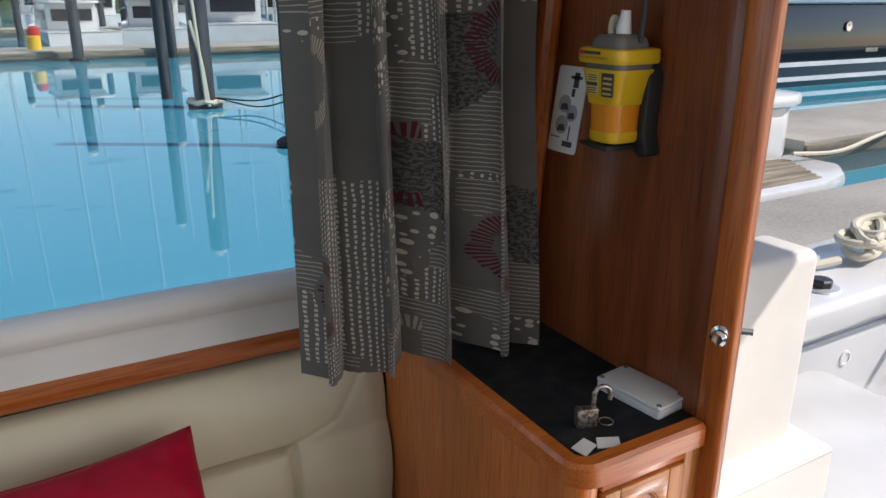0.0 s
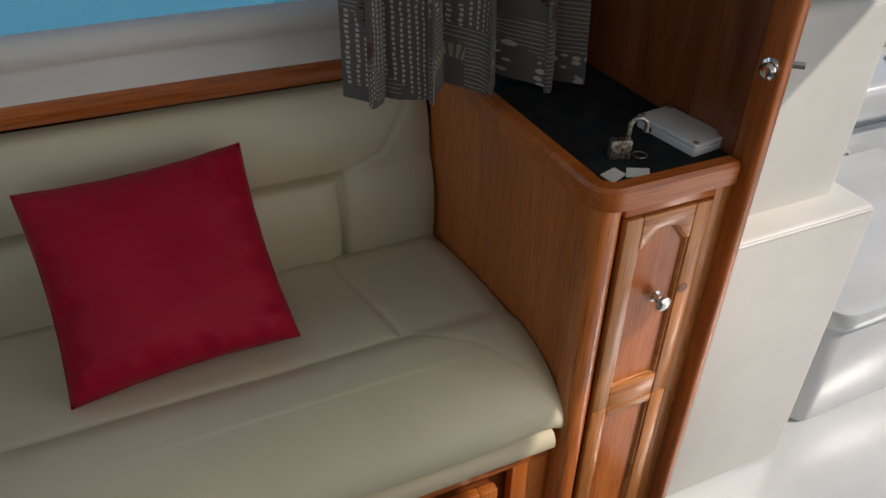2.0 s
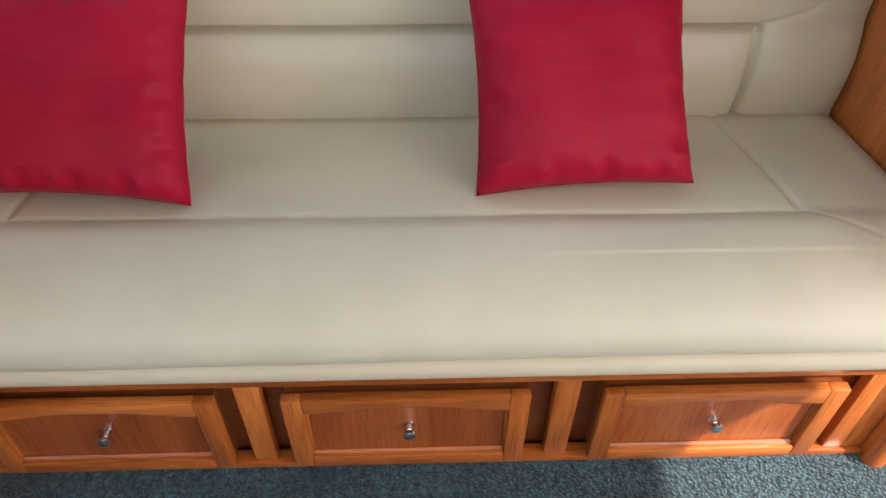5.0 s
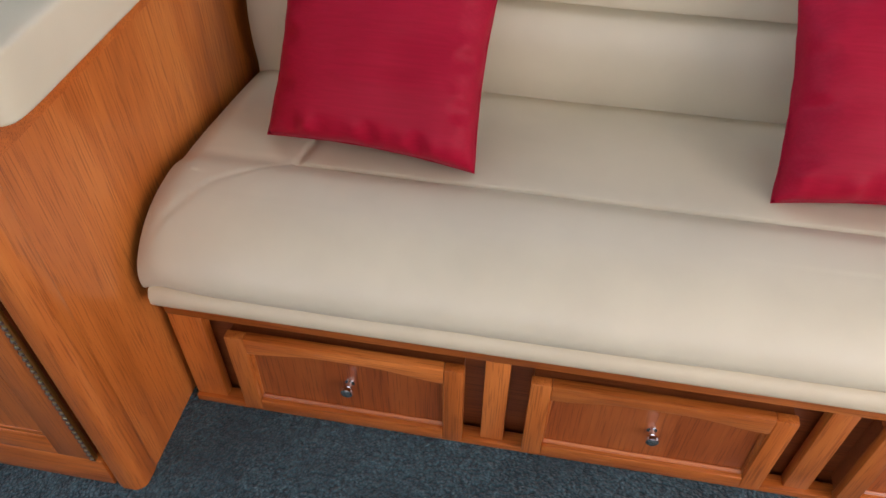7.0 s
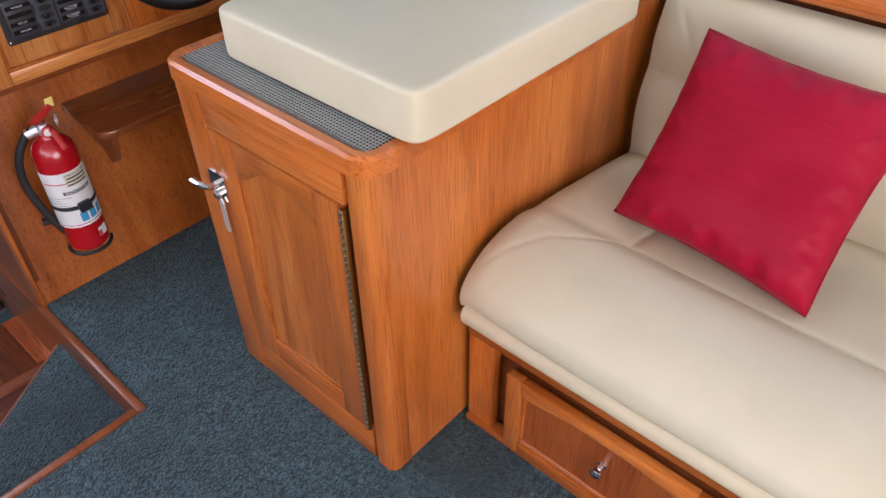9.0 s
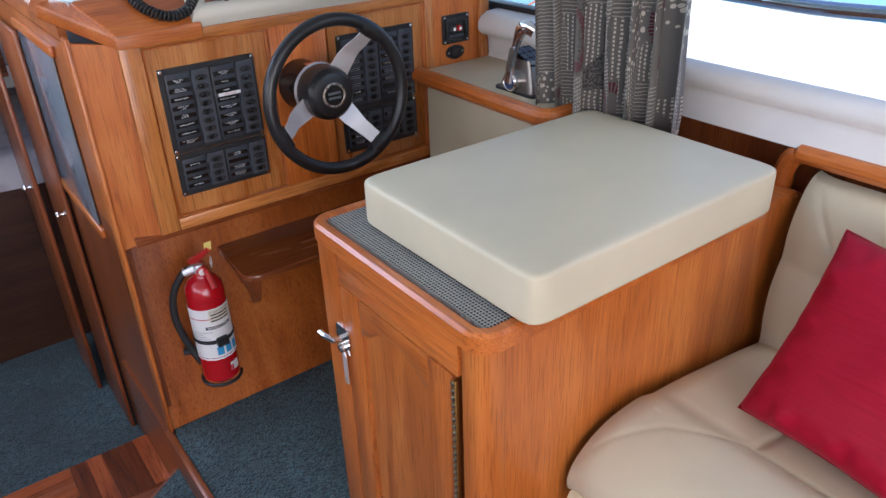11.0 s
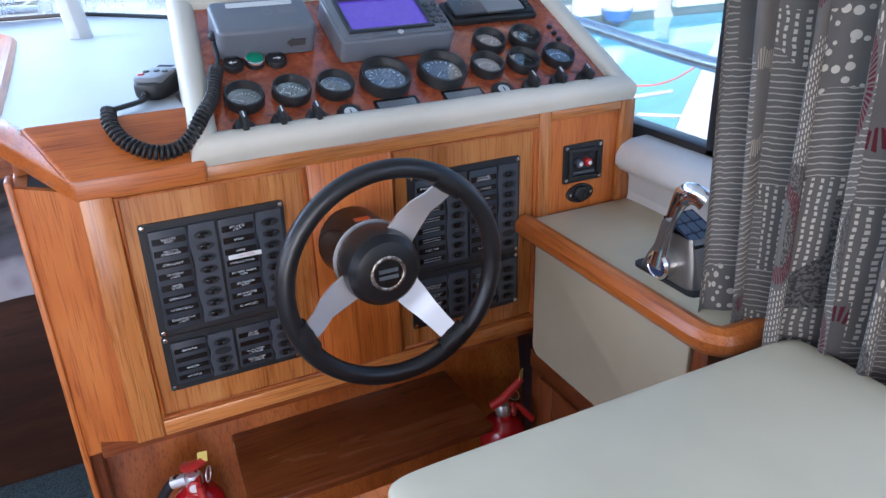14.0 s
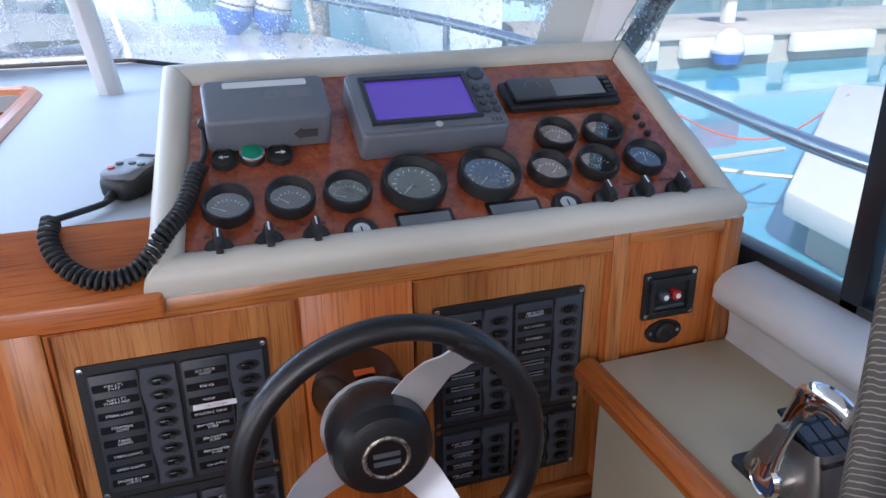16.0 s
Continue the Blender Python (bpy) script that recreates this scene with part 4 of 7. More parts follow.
# ---- pillows ----
def pillow(name, tl, tr, br, bl, label, seed, grow):
    tl, tr, br, bl = (Vector(p) for p in (tl, tr, br, bl))
    c = (tl + tr + br + bl) / 4
    tl, tr, br, bl = (c + (q - c) * grow for q in (tl, tr, br, bl))
    nrm = (tr - tl).cross(bl - tl).normalized()
    if nrm.y > 0:
        nrm = -nrm
    root = thing(name, c, label, "pillow", group="red pillows on the settee")

    def side(sgn):
        def f(a, b):
            u, v = 2 * a - 1, 2 * b - 1
            pin = 0.06
            uu, vv = u * (1 - pin * (1 - v * v) + 0.012 * noise.noise(Vector((v * 4, seed, 1)))), v * (1 - pin * (1 - u * u) + 0.012 * noise.noise(Vector((u * 4, seed, 2))))
            s, t = (uu + 1) / 2, (vv + 1) / 2
            p = tl * (1 - s) * (1 - t) + tr * s * (1 - t) + br * s * t + bl * (1 - s) * t
            puff = max(0.0, (1 - u ** 4) * (1 - v ** 4)) ** 0.55
            wr = 0.016 * noise.noise(Vector((u * 1.3 + seed, v * 1.3, sgn))) + 0.003 * noise.noise(Vector((u * 2.1 + seed, v * 4.2, sgn)))
            edge = max(abs(u), abs(v))
            run = u if abs(v) > abs(u) else v
            fold = 0.5 + 0.5 * noise.noise(Vector((run * 2.2 + seed, 3.0 * sgn, edge)))
            pk = 0.017 * fold * (math.sin(run * 15 + seed + 2 * edge) + 0.7 * math.sin(run * 27 + 2 * seed)) * (max(0.0, edge - 0.74) / 0.26) * (1 - edge) * 7
            return p + nrm * sgn * (0.070 * puff + (wr + pk) * min(1.0, puff * 2))
        return f

    b = grid(48, 48, side(1))
    grid(48, 48, side(-1), b)
    bmesh.ops.remove_doubles(b, verts=b.verts, dist=0.0004)
    part("cover", b, silk, root, smooth=80)
    rimp = []
    for k in range(4):
        pa, pb = ((tl, tr), (tr, br), (br, bl), (bl, tl))[k]
        for i in range(16):
            s = i / 16
            q = pa.lerp(pb, s)
            q += (c - q) * (0.06 * (1 - (2 * s - 1) ** 2))
            rimp.append(q + nrm * 0.002 * math.sin(i * 1.9 + k))
    part("seam", tube(rimp, 0.0012, 5, True), silk, root)
    return root


pillow("pillow", (-0.065, 1.305, 0.765), (0.306, 1.334, 0.772), (0.326, 1.095, 0.500), (-0.052, 1.080, 0.490), "shiny crimson satin pillow leaning on the settee back", 0.4, 1.015)
pillow("pillow", (-0.90, 1.300, 0.790), (-0.535, 1.290, 0.775), (-0.548, 1.060, 0.497), (-0.918, 1.095, 0.500), "crimson satin pillow beside the helm seat cabinet", 2.1, 1.025)


# ---- curtains ----
def curtain(name, x0, x1, y, z0, z1, folds, depth, cloth_width, label, seed, gather=0.0, swing=0.0, skew=0.0, taper=0.0, drop=0.0):
    def place(a, b):
        x = x0 + (x1 - x0) * a * (1 - taper * b) + swing * (1 - b) * (a - 0.5)
        ph = 2 * math.pi * folds * a + 0.9 * math.sin(5.3 * a + seed) + 0.5 * noise.noise(Vector((a * 3, b * 1.2, seed)))
        amp = depth * (0.75 + 0.45 * noise.noise(Vector((a * 6, b * 2, seed + 5))))
        flute = abs(math.sin(ph / 2)) ** 0.55
        yy = y + skew * (a - 0.5) + amp * (0.75 - 1.75 * flute) + 0.10 * amp * math.sin(1.7 * ph + 1.1 + 2 * b)
        zz = z0 + (z1 - z0) * b
        low = 0.020 * noise.noise(Vector((a * 7, 0, seed))) * (1 - b)
        return Vector((x + 0.42 * amp * math.sin(ph), yy - 0.13 * max(0.0, zz - z0) * gather, zz + low - drop * a * (1 - b)))

    root = thing(name, ((x0 + x1) / 2, y, z0), label, "curtain")
    b = grid(240, 40, place, uv=lambda a, c: (a * cloth_width + seed, c * (z1 - z0) + seed * 0.7))
    part("cloth", b, cloth, root, smooth=80)
    part("track", box(x0 - 0.05, x1 + 0.05, y - 0.013 - 0.13 * gather * (z1 - z0), y + 0.013 - 0.13 * gather * (z1 - z0), z1 - 0.002, z1 + 0.02), white_vinyl, root, "pale curtain track")
    return root


curtain("curtain", 0.482, 0.888, 1.205, 0.868, 1.93, 4.3, 0.074, 0.74, "grey curtain printed with dots, dashes and red ring bursts", 0.3, 0.12, 0.0, -0.07, 0.16)
curtain("curtain", -1.672, -1.30, 1.322, 0.852, 1.93, 6.2, 0.060, 1.2, "grey printed curtain bunched behind the helm seat", 1.7, 0.3, -0.04, 0.09, 0.0, 0.05)

# ---- helm console ----
helm = thing("helm_console", (-2.3, 0.95, 0.0), "varnished teak helm console with recessed switch panels", "console")
body = bmesh.new()
prism([(-2.076, 0.458), (-2.114, 0.374), (-3.15, 0.374), (-3.15, 0.392), (-2.12, 0.392), (-2.088, 0.46), (-2.088, 1.462), (-2.076, 1.462)], 0.600, 1.050, T, bm=body)
box(-3.15, -2.20, 0.3745, 0.3915, 1.052, 1.115, 0, 2, body)
part("carcass", body, ply_z, helm, "plain teak carcass")
part("chamfer_panel", slab((-2.0745, 0.4555, 0.602), (-2.1145, 0.3725, 0.570), (-2.1145, 0.3725, 1.06), (-2.0745, 0.4555, 1.05), 0.012), ply_z, helm)
part("lower_panel", slab((-2.122, 0.374, 0.0), (-2.122, 1.30, 0.0), (-2.236, 1.30, 0.600), (-2.236, 0.374, 0.600), -0.016), teak_z, helm, "plain varnished lower panel")
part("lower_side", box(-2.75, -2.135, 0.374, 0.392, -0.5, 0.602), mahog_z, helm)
part("edge_strip", box(-2.150, -2.109, 0.366, 0.376, -0.02, 1.07, 0.003), teak_z, helm, "pale upright edge strip")
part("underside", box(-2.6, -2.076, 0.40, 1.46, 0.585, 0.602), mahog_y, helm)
HX = FACE_X(-2.076)
# face frame
part("stile", prism([(0.456, 0.602), (0.502, 0.602), (0.502, 1.062), (0.456, 1.062)], 0, 0.012, HX, 0.003), oak_z, helm)
part("rail", prism([(0.502, 1.036), (1.246, 1.036), (1.246, 1.062), (0.502, 1.062)], 0, 0.0115, HX, 0.003), oak_y, helm)
part("rail", prism([(0.502, 0.602), (1.246, 0.602), (1.246, 0.632), (0.502, 0.632)], 0, 0.012, HX, 0.003), oak_y, helm)
part("centre_panel", prism([(0.796, 0.632), (0.946, 0.632), (0.946, 1.036), (0.796, 1.036)], 0, 0.009, HX, 0.002), teak_z, helm)
part("stile", prism([(1.246, 0.602), (1.272, 0.602), (1.272, 1.062), (1.246, 1.062)], 0, 0.012, HX, 0.003), oak_z, helm)
part("rail", prism([(1.272, 1.042), (1.436, 1.042), (1.436, 1.062), (1.272, 1.062)], 0, 0.0115, HX, 0.003), oak_y, helm)
part("rail", prism([(1.272, 0.838), (1.436, 0.838), (1.436, 0.850), (1.272, 0.850)], 0, 0.0115, HX, 0.003), mahog_y, helm)
part("stile", prism([(1.436, 0.602), (1.470, 0.602), (1.470, 1.062), (1.436, 1.062)], 0, 0.012, HX, 0.003), oak_z, helm)
for u0, u1 in ((0.502, 0.796), (0.946, 1.246)):
    part("panel", prism([(u0, 0.632), (u1, 0.632), (u1, 1.036), (u0, 1.036)], 0, 0.001, HX), oak_z, helm, "recessed switch panel backing")
    bead = bmesh.new()
    tube([HX(u0 + 0.003, 0.635, 0.004), HX(u1 - 0.003, 0.635, 0.004), HX(u1 - 0.003, 1.033, 0.004), HX(u0 + 0.003, 1.033, 0.004)], 0.006, 6, True, bead)
    part("bead", bead, teak_z, helm, "darker bead moulding")
part("panel", prism([(1.272, 0.850), (1.436, 0.850), (1.436, 1.042), (1.272, 1.042)], 0, 0.001, HX), ply_z, helm)
# capping round the port corner
def cap_board(corners, thick, mat, label):
    b = bmesh.new()
    hi = [b.verts.new(Vector(p)) for p in corners]
    lo = [b.verts.new(Vector(p) - Vector((0, 0, thick))) for p in corners]
    b.faces.new(hi)
    b.faces.new(lo[::-1])
    for k in range(len(hi)):
        b.faces.new((hi[k], lo[k], lo[(k + 1) % len(hi)], hi[(k + 1) % len(hi)]))
    bmesh.ops.recalc_face_normals(b, faces=b.faces)
    bmesh.ops.bevel(b, geom=b.edges[:], offset=0.006, segments=3, profile=0.5, affect="EDGES")
    return part("capping", b, mat, helm, label)


cap_board([(-2.052, 0.640, 1.074), (-2.054, 0.452, 1.074), (-2.146, 0.402, 1.140), (-2.146, 0.640, 1.140)], 0.034, teak_y, "sloping varnished capping")
cap_board([(-2.055, 0.4515, 1.074), (-2.205, 0.343, 1.136), (-2.250, 0.345, 1.1385), (-2.250, 0.372, 1.1385), (-2.147, 0.4015, 1.140)], 0.034, teak_x, "mitred varnished corner capping")
win2 = part("glazed_panel", box(-2.72, -2.32, 0.366, 0.372, 0.56, 1.00, 0.003), lcd_grey, helm, "glazed cupboard panel reflecting the window")
for z0, z1 in ((0.535, 0.56), (1.0, 1.025)):
    part("glazed_frame", box(-2.75, -2.29, 0.362, 0.374, z0, z1, 0.003), teak_x, helm)
part("shelf", prism([(-2.212, 0.622), (-2.212, 1.105), (-1.985, 1.105)] + [(-1.985, 0.650), (-1.990, 0.632), (-2.002, 0.619), (-2.020, 0.612)], 0.438, 0.457, T, 0.005), mahog_y, helm, "dark mahogany foot shelf")
part("shelf_bracket", prism([(-2.195, 0.438), (-2.185, 0.40), (-2.075, 0.372), (-2.060, 0.345), (-2.045, 0.345), (-2.030, 0.375), (-2.010, 0.438)], 0.640, 0.660, lambda u, v, w: Vector((u, w, v))), mahog_x, helm)

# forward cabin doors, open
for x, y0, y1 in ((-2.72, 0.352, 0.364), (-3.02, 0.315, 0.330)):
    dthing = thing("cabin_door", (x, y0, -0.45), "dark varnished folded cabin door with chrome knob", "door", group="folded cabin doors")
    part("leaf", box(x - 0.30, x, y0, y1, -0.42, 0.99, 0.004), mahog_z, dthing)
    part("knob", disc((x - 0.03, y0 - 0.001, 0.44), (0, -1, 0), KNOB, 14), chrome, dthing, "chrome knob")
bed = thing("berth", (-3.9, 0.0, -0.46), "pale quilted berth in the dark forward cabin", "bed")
part("base", box(-4.55, -3.45, -1.3, 1.2, -0.46, 0.30), shaded_wood, bed, "timber berth front with the cabin's shade in its colour")
part("quilt", grid(40, 40, lambda a, b: Vector((-4.5 + 1.08 * a, -1.25 + 2.4 * b, 0.42 + 0.02 * noise.noise(Vector((a * 9, b * 14, 0))) - 0.11 * max(0, (a - 0.93) / 0.07) ** 2))), quilt, bed, "crumpled pale quilt", smooth=80)

# ---- sloping dash ----
DO, DS, DN = Vector((-2.055, 0.62, 1.083)), Vector((-0.8737, 0, 0.4868)), Vector((0.4868, 0, 0.8737))


def dash(u, v, w):
    return DO + Vector((0, u, 0)) + v * DS + w * DN


panel = thing("instrument_dash", (-2.2, 1.04, 1.07), "sloping red burl instrument dash with cream padded border", "dashboard")
part("burl_board", prism([(0.03, 0.02), (0.82, 0.02), (0.79, 0.375), (0.074, 0.375)], -0.012, 0.0, dash), burl, panel, "glossy red burl veneer")
part("wedge_side", prism([(-2.058, 1.066), (-2.40, 1.262), (-2.40, 1.066)], 0.672, 0.684, lambda u, v, w: Vector((u, w, v))), bolster_vinyl, panel)
part("wedge_side", prism([(-2.058, 1.066), (-2.40, 1.262), (-2.40, 1.066)], 1.44, 1.452, lambda u, v, w: Vector((u, w, v))), bolster_vinyl, panel)
part("wedge_back", box(-2.41, -2.395, 0.69, 1.44, 1.066, 1.27), bolster_vinyl, panel)


def bolster(p, q, width, h0, h1, m0, m1):
    """One padded border strip with mitred ends: p to q, inner side to the left."""
    p, q = Vector((p[0], p[1])), Vector((q[0], q[1]))
    d = (q - p).normalized()
    s = Vector((-d.y, d.x))
    prof = [(0.0, h0), (0.0, -0.004), (0.003, 0.006), (0.010, 0.013), (0.020, 0.016), (0.032, 0.014), (0.040, 0.009), (width, 0.0), (width, -0.004)]

    def f(a, b):
        i = round(b * (len(prof) - 1))
        off, w = prof[i]
        st = p + d * (m0 * off)
        en = q - d * (m1 * off)
        c = st.lerp(en, a) + s * off
        return dash(c.x, c.y, w + 0.0012 * math.sin(a * 9))
    return grid(24, len(prof) - 1, f)


part("bolster", bolster((0.0, -0.004), (0.84, -0.004), 0.044, -0.022, 0, 0.7, 0.7), bolster_vinyl, panel, smooth=70)
part("bolster", bolster((0.84, -0.004), (0.825, 0.402), 0.044, -0.03, 0, 0.95, 1.0), bolster_vinyl, panel, smooth=70)
part("bolster", bolster((0.825, 0.402), (0.044, 0.402), 0.044, -0.05, 0, 1.0, 0.9), bolster_vinyl, panel, smooth=70)
part("bolster", bolster((0.044, 0.402), (0.0, -0.004), 0.044, -0.03, 0, 0.9, 0.95), bolster_vinyl, panel, smooth=70)


def gauge(u, v, r, needle, label, big=False):
    g = thing("gauge", dash(u, v, 0), label, "gauge", group="dash gauges")
    c, ax = dash(u, v, 0), DN
    h = 0.020 if not big else 0.024
    part("bezel", disc(c, ax, [(r * 0.94, 0.0), (r, 0.003), (r, h * 0.75), (r * 0.97, h), (r * 0.88, h), (r * 0.80, h * 0.55), (r * 0.77, h * 0.45)], 36), black, g, "black ring bezel", smooth=35)
    part("dial", disc(c, ax, [(0, h * 0.36), (r * 0.80, h * 0.36)], 36), dial_black, g)
    ticks = bmesh.new()
    k = 13 if big else 9
    for i in range(k):
        a = radians(210 - 240 * i / (k - 1)) if big else radians(155 - 130 * i / (k - 1))
        for rr in (0.56 + 0.02 * j for j in range(5 if i % 2 == 0 else 3)):
            du, dv = math.cos(a) * r * rr, math.sin(a) * r * rr - (0 if big else r * 0.22)
            q = 0.0006
            prism([(u + du - q, v + dv - q), (u + du + q, v + dv - q), (u + du + q, v + dv + q), (u + du - q, v + dv + q)], h * 0.37, h * 0.39, dash, bm=ticks)
    part("scale", ticks, white_paint, g, "pale scale marks", smooth=0)
    na = radians(needle)
    base_v = v if big else v - r * 0.30
    d = (math.cos(na), math.sin(na))
    L = r * 0.58
    part("needle", prism([(u - d[1] * 0.0008, base_v + d[0] * 0.0008), (u + d[1] * 0.0008, base_v - d[0] * 0.0008), (u + d[0] * L, base_v + d[1] * L)], h * 0.42, h * 0.45, dash), white_paint, g, smooth=0)
    part("hub", disc(dash(u, base_v, h * 0.36), ax, [(r * 0.12, 0), (r * 0.12, 0.002), (0, 0.0024)], 12), black, g)
    gl = part("glass", disc(c, ax, [(0, h * 0.60), (r * 0.83, h * 0.58)], 36), dial_glass, g, "clear dial glass")
    gl.visible_shadow = False
    return g


SMALL = "small round black engine gauge with pale needle"
for u, v, nd in ((0.107, 0.104, 150), (0.186, 0.106, 140), (0.262, 0.106, 160), (0.597, 0.176, 60), (0.676, 0.175, 120), (0.559, 0.108, 40), (0.638, 0.109, 130), (0.718, 0.110, 80)):
    gauge(u, v, 0.0325, nd, SMALL)
gauge(0.354, 0.107, 0.0455, 222, "large round rev counter with black bezel", True)
gauge(0.465, 0.108, 0.0455, 222, "large round rev counter with black bezel", True)


def rotary(u, v, turn=90):
    k = thing("rotary_switch", dash(u, v, 0), "black rotary switch knob on the dash", "switch", group="dash rotary switches")
    part("base", disc(dash(u, v, 0), DN, [(0.0185, 0), (0.0185, 0.006), (0.0165, 0.011), (0.0145, 0.013), (0, 0.013)], 22), black, k)
    c, s = math.cos(radians(turn)), math.sin(radians(turn))
    pts = [(-0.015, -0.0045), (0.013, -0.0055), (0.0165, 0.0), (0.013, 0.0055), (-0.015, 0.0045)]
    part("grip", prism([(u + a * c - b * s, v + a * s + b * c) for a, b in pts], 0.012, 0.031, dash, 0.002), black, k)
    part("pointer", prism([(u + a * c - b * s, v + a * s + b * c) for a, b in ((0.0, -0.001), (0.013, -0.001), (0.013, 0.001), (0.0, 0.001))], 0.031, 0.0316, dash), white_paint, k, "white pointer line", smooth=0)
    bars = bmesh.new()
    for j in range(4):
        prism([(u - 0.016 + j * 0.009, v + 0.026), (u - 0.010 + j * 0.009, v + 0.026), (u - 0.010 + j * 0.009, v + 0.0295), (u - 0.016 + j * 0.009, v + 0.0295)], 0.0003, 0.0008, dash, bm=bars)
    part("caption", bars, dark_ink, k, "tiny worn caption", smooth=0)


for u, v in ((0.090, 0.037), (0.150, 0.038), (0.208, 0.038), (0.622, 0.042), (0.682, 0.042), (0.743, 0.042)):
    rotary(u, v)
for u, v in ((0.266, 0.038), (0.561, 0.041)):
    k = thing("ignition_lock", dash(u, v, 0), "round key switch with ribbed black collar", "switch", group="engine key switches")
    col = bmesh.new()
    lathe([(0.021, 0), (0.0215, 0.007), (0.019, 0.010), (0.012, 0.010), (0.011, 0.008)], Matrix.Translation(dash(u, v, 0)) @ DN.to_track_quat("Z", "Y").to_matrix().to_4x4(), 28, col)
    part("collar", col, rubber, k, smooth=30)
    for i in range(20):
        a = 2 * math.pi * i / 20
        pu, pv = u + 0.0212 * math.cos(a), v + 0.0212 * math.sin(a)
        part("rib", prism([(pu - 0.0012, pv - 0.0012), (pu + 0.0012, pv - 0.0012), (pu + 0.0012, pv + 0.0012), (pu - 0.0012, pv + 0.0012)], 0.001, 0.007, dash), rubber, k, smooth=0)
    part("barrel", disc(dash(u, v, 0.006), DN, [(0.0115, 0), (0.0115, 0.0035), (0, 0.0038)], 18), steel, k, "bright key barrel")
    part("slot", prism([(u - 0.001, v - 0.005), (u + 0.001, v - 0.005), (u + 0.001, v + 0.005), (u - 0.001, v + 0.005)], 0.0099, 0.0104, dash), dark_ink, k, smooth=0)
for u0 in (0.315, 0.444):
    d = thing("hour_display", dash(u0 + 0.04, 0.05, 0), "small black rectangular display window", "display", group="engine displays")
    part("surround", prism(rounded(u0, u0 + 0.080, 0.036, 0.064, 0.003, 2), 0, 0.0025, dash), gloss_black, d)
    part("window", prism([(u0 + 0.005, 0.040), (u0 + 0.075, 0.040), (u0 + 0.075, 0.058), (u0 + 0.005, 0.058)], 0.0025, 0.003, dash), lcd_grey, d, smooth=0)
for u, v, mt, lab in ((0.112, 0.193, black, "black arrow push button"), (0.149, 0.196, green, "green push button with chrome ring"), (0.186, 0.193, black, "black arrow push button")):
    k = thing("push_button", dash(u, v, 0), lab, "button", group="wiper push buttons")
    part("collar", disc(dash(u, v, 0), DN, [(0.0175, 0), (0.0175, 0.008), (0.0165, 0.010), (0.0145, 0.010)], 24), black, k)
    if mt is green:
        part("ring", disc(dash(u, v, 0.009), DN, [(0.0172, 0), (0.0172, 0.003), (0.014, 0.004)], 24), chrome, k)
        part("cap", disc(dash(u, v, 0.009), DN, [(0.0145, 0), (0.0145, 0.004), (0.010, 0.006), (0, 0.0065)], 24), green, k)
    else:
        part("cap", disc(dash(u, v, 0.006), DN, [(0.0145, 0), (0.0145, 0.002), (0, 0.003)], 24), black, k)
        sg = -1 if u < 0.15 else 1
        part("arrow", prism([(u - sg * 0.006, v - 0.001), (u + sg * 0.002, v - 0.001), (u + sg * 0.002, v - 0.004), (u + sg * 0.008, v), (u + sg * 0.002, v + 0.004), (u + sg * 0.002, v + 0.001), (u - sg * 0.006, v + 0.001)], 0.0092, 0.0097, dash), white_paint, k, "white arrow", smooth=0)
for v in (0.208, 0.188, 0.168):
    k = thing("toggle_button", dash(0.756, v, 0), "tiny black push button", "button", group="tiny dash buttons")
    part("cap", disc(dash(0.756, v, 0), DN, [(0.0055, 0), (0.0055, 0.003), (0.0045, 0.006), (0, 0.0065)], 14), black, k)

# instruments with sun cover, chart plotter and stereo
ray = thing("instrument_cover", dash(0.178, 0.24, 0), "grey plastic instrument sun cover with worn pale bar", "instrument")
part("shell", prism(rounded(0.093, 0.261, 0.208, 0.297, 0.011, 4), 0.0, 0.057, dash, 0.007, 3), grey_plastic, ray, smooth=45)
part("logo_bar", prism(rounded(0.122, 0.236, 0.2745, 0.2865, 0.003, 2), 0.0565, 0.0580, dash), white_box, ray, "worn pale name bar", smooth=0)
part("dimple", disc(dash(0.186, 0.256, 0.0571), DN, [(0.011, 0.0005), (0.009, 0.001), (0, -0.001)], 18), grey_light, ray)
part("sticker", prism([(0.208, 0.248), (0.240, 0.248), (0.240, 0.268), (0.208, 0.268)], 0.0565, 0.0576, dash), grey_light, ray, "grey arrow sticker", smooth=0)
arr = lambda u, v, w: dash(u, 0.2068, v) - DS * w
part("arrow_mark", prism([(0.208, 0.028), (0.218, 0.038), (0.218, 0.034), (0.240, 0.034), (0.240, 0.022), (0.218, 0.022), (0.218, 0.018)], 0.0, 0.0022, arr), dark_ink, ray, "dark arrow sticker", smooth=0)

plot = thing("chart_plotter", dash(0.404, 0.235, 0), "grey chart plotter with violet screen and keypad", "chart plotter")
part("case", prism(rounded(0.294, 0.514, 0.168, 0.304, 0.010, 4), 0.0, 0.046, dash, 0.005, 3), grey_plastic, plot)
part("bezel", prism(rounded(0.298, 0.510, 0.172, 0.300, 0.009, 4), 0.046, 0.050, dash, 0.002), grey_plastic, plot)
fr = bmesh.new()
for (a0, a1, b0, b1) in ((0.311, 0.474, 0.276, 0.284), (0.311, 0.474, 0.184, 0.190), (0.311, 0.318, 0.190, 0.276), (0.467, 0.474, 0.190, 0.276)):
    prism([(a0, b0), (a1, b0), (a1, b1), (a0, b1)], 0.050, 0.055, dash, bm=fr)
part("screen_surround", fr, panel_grey, plot, smooth=0)
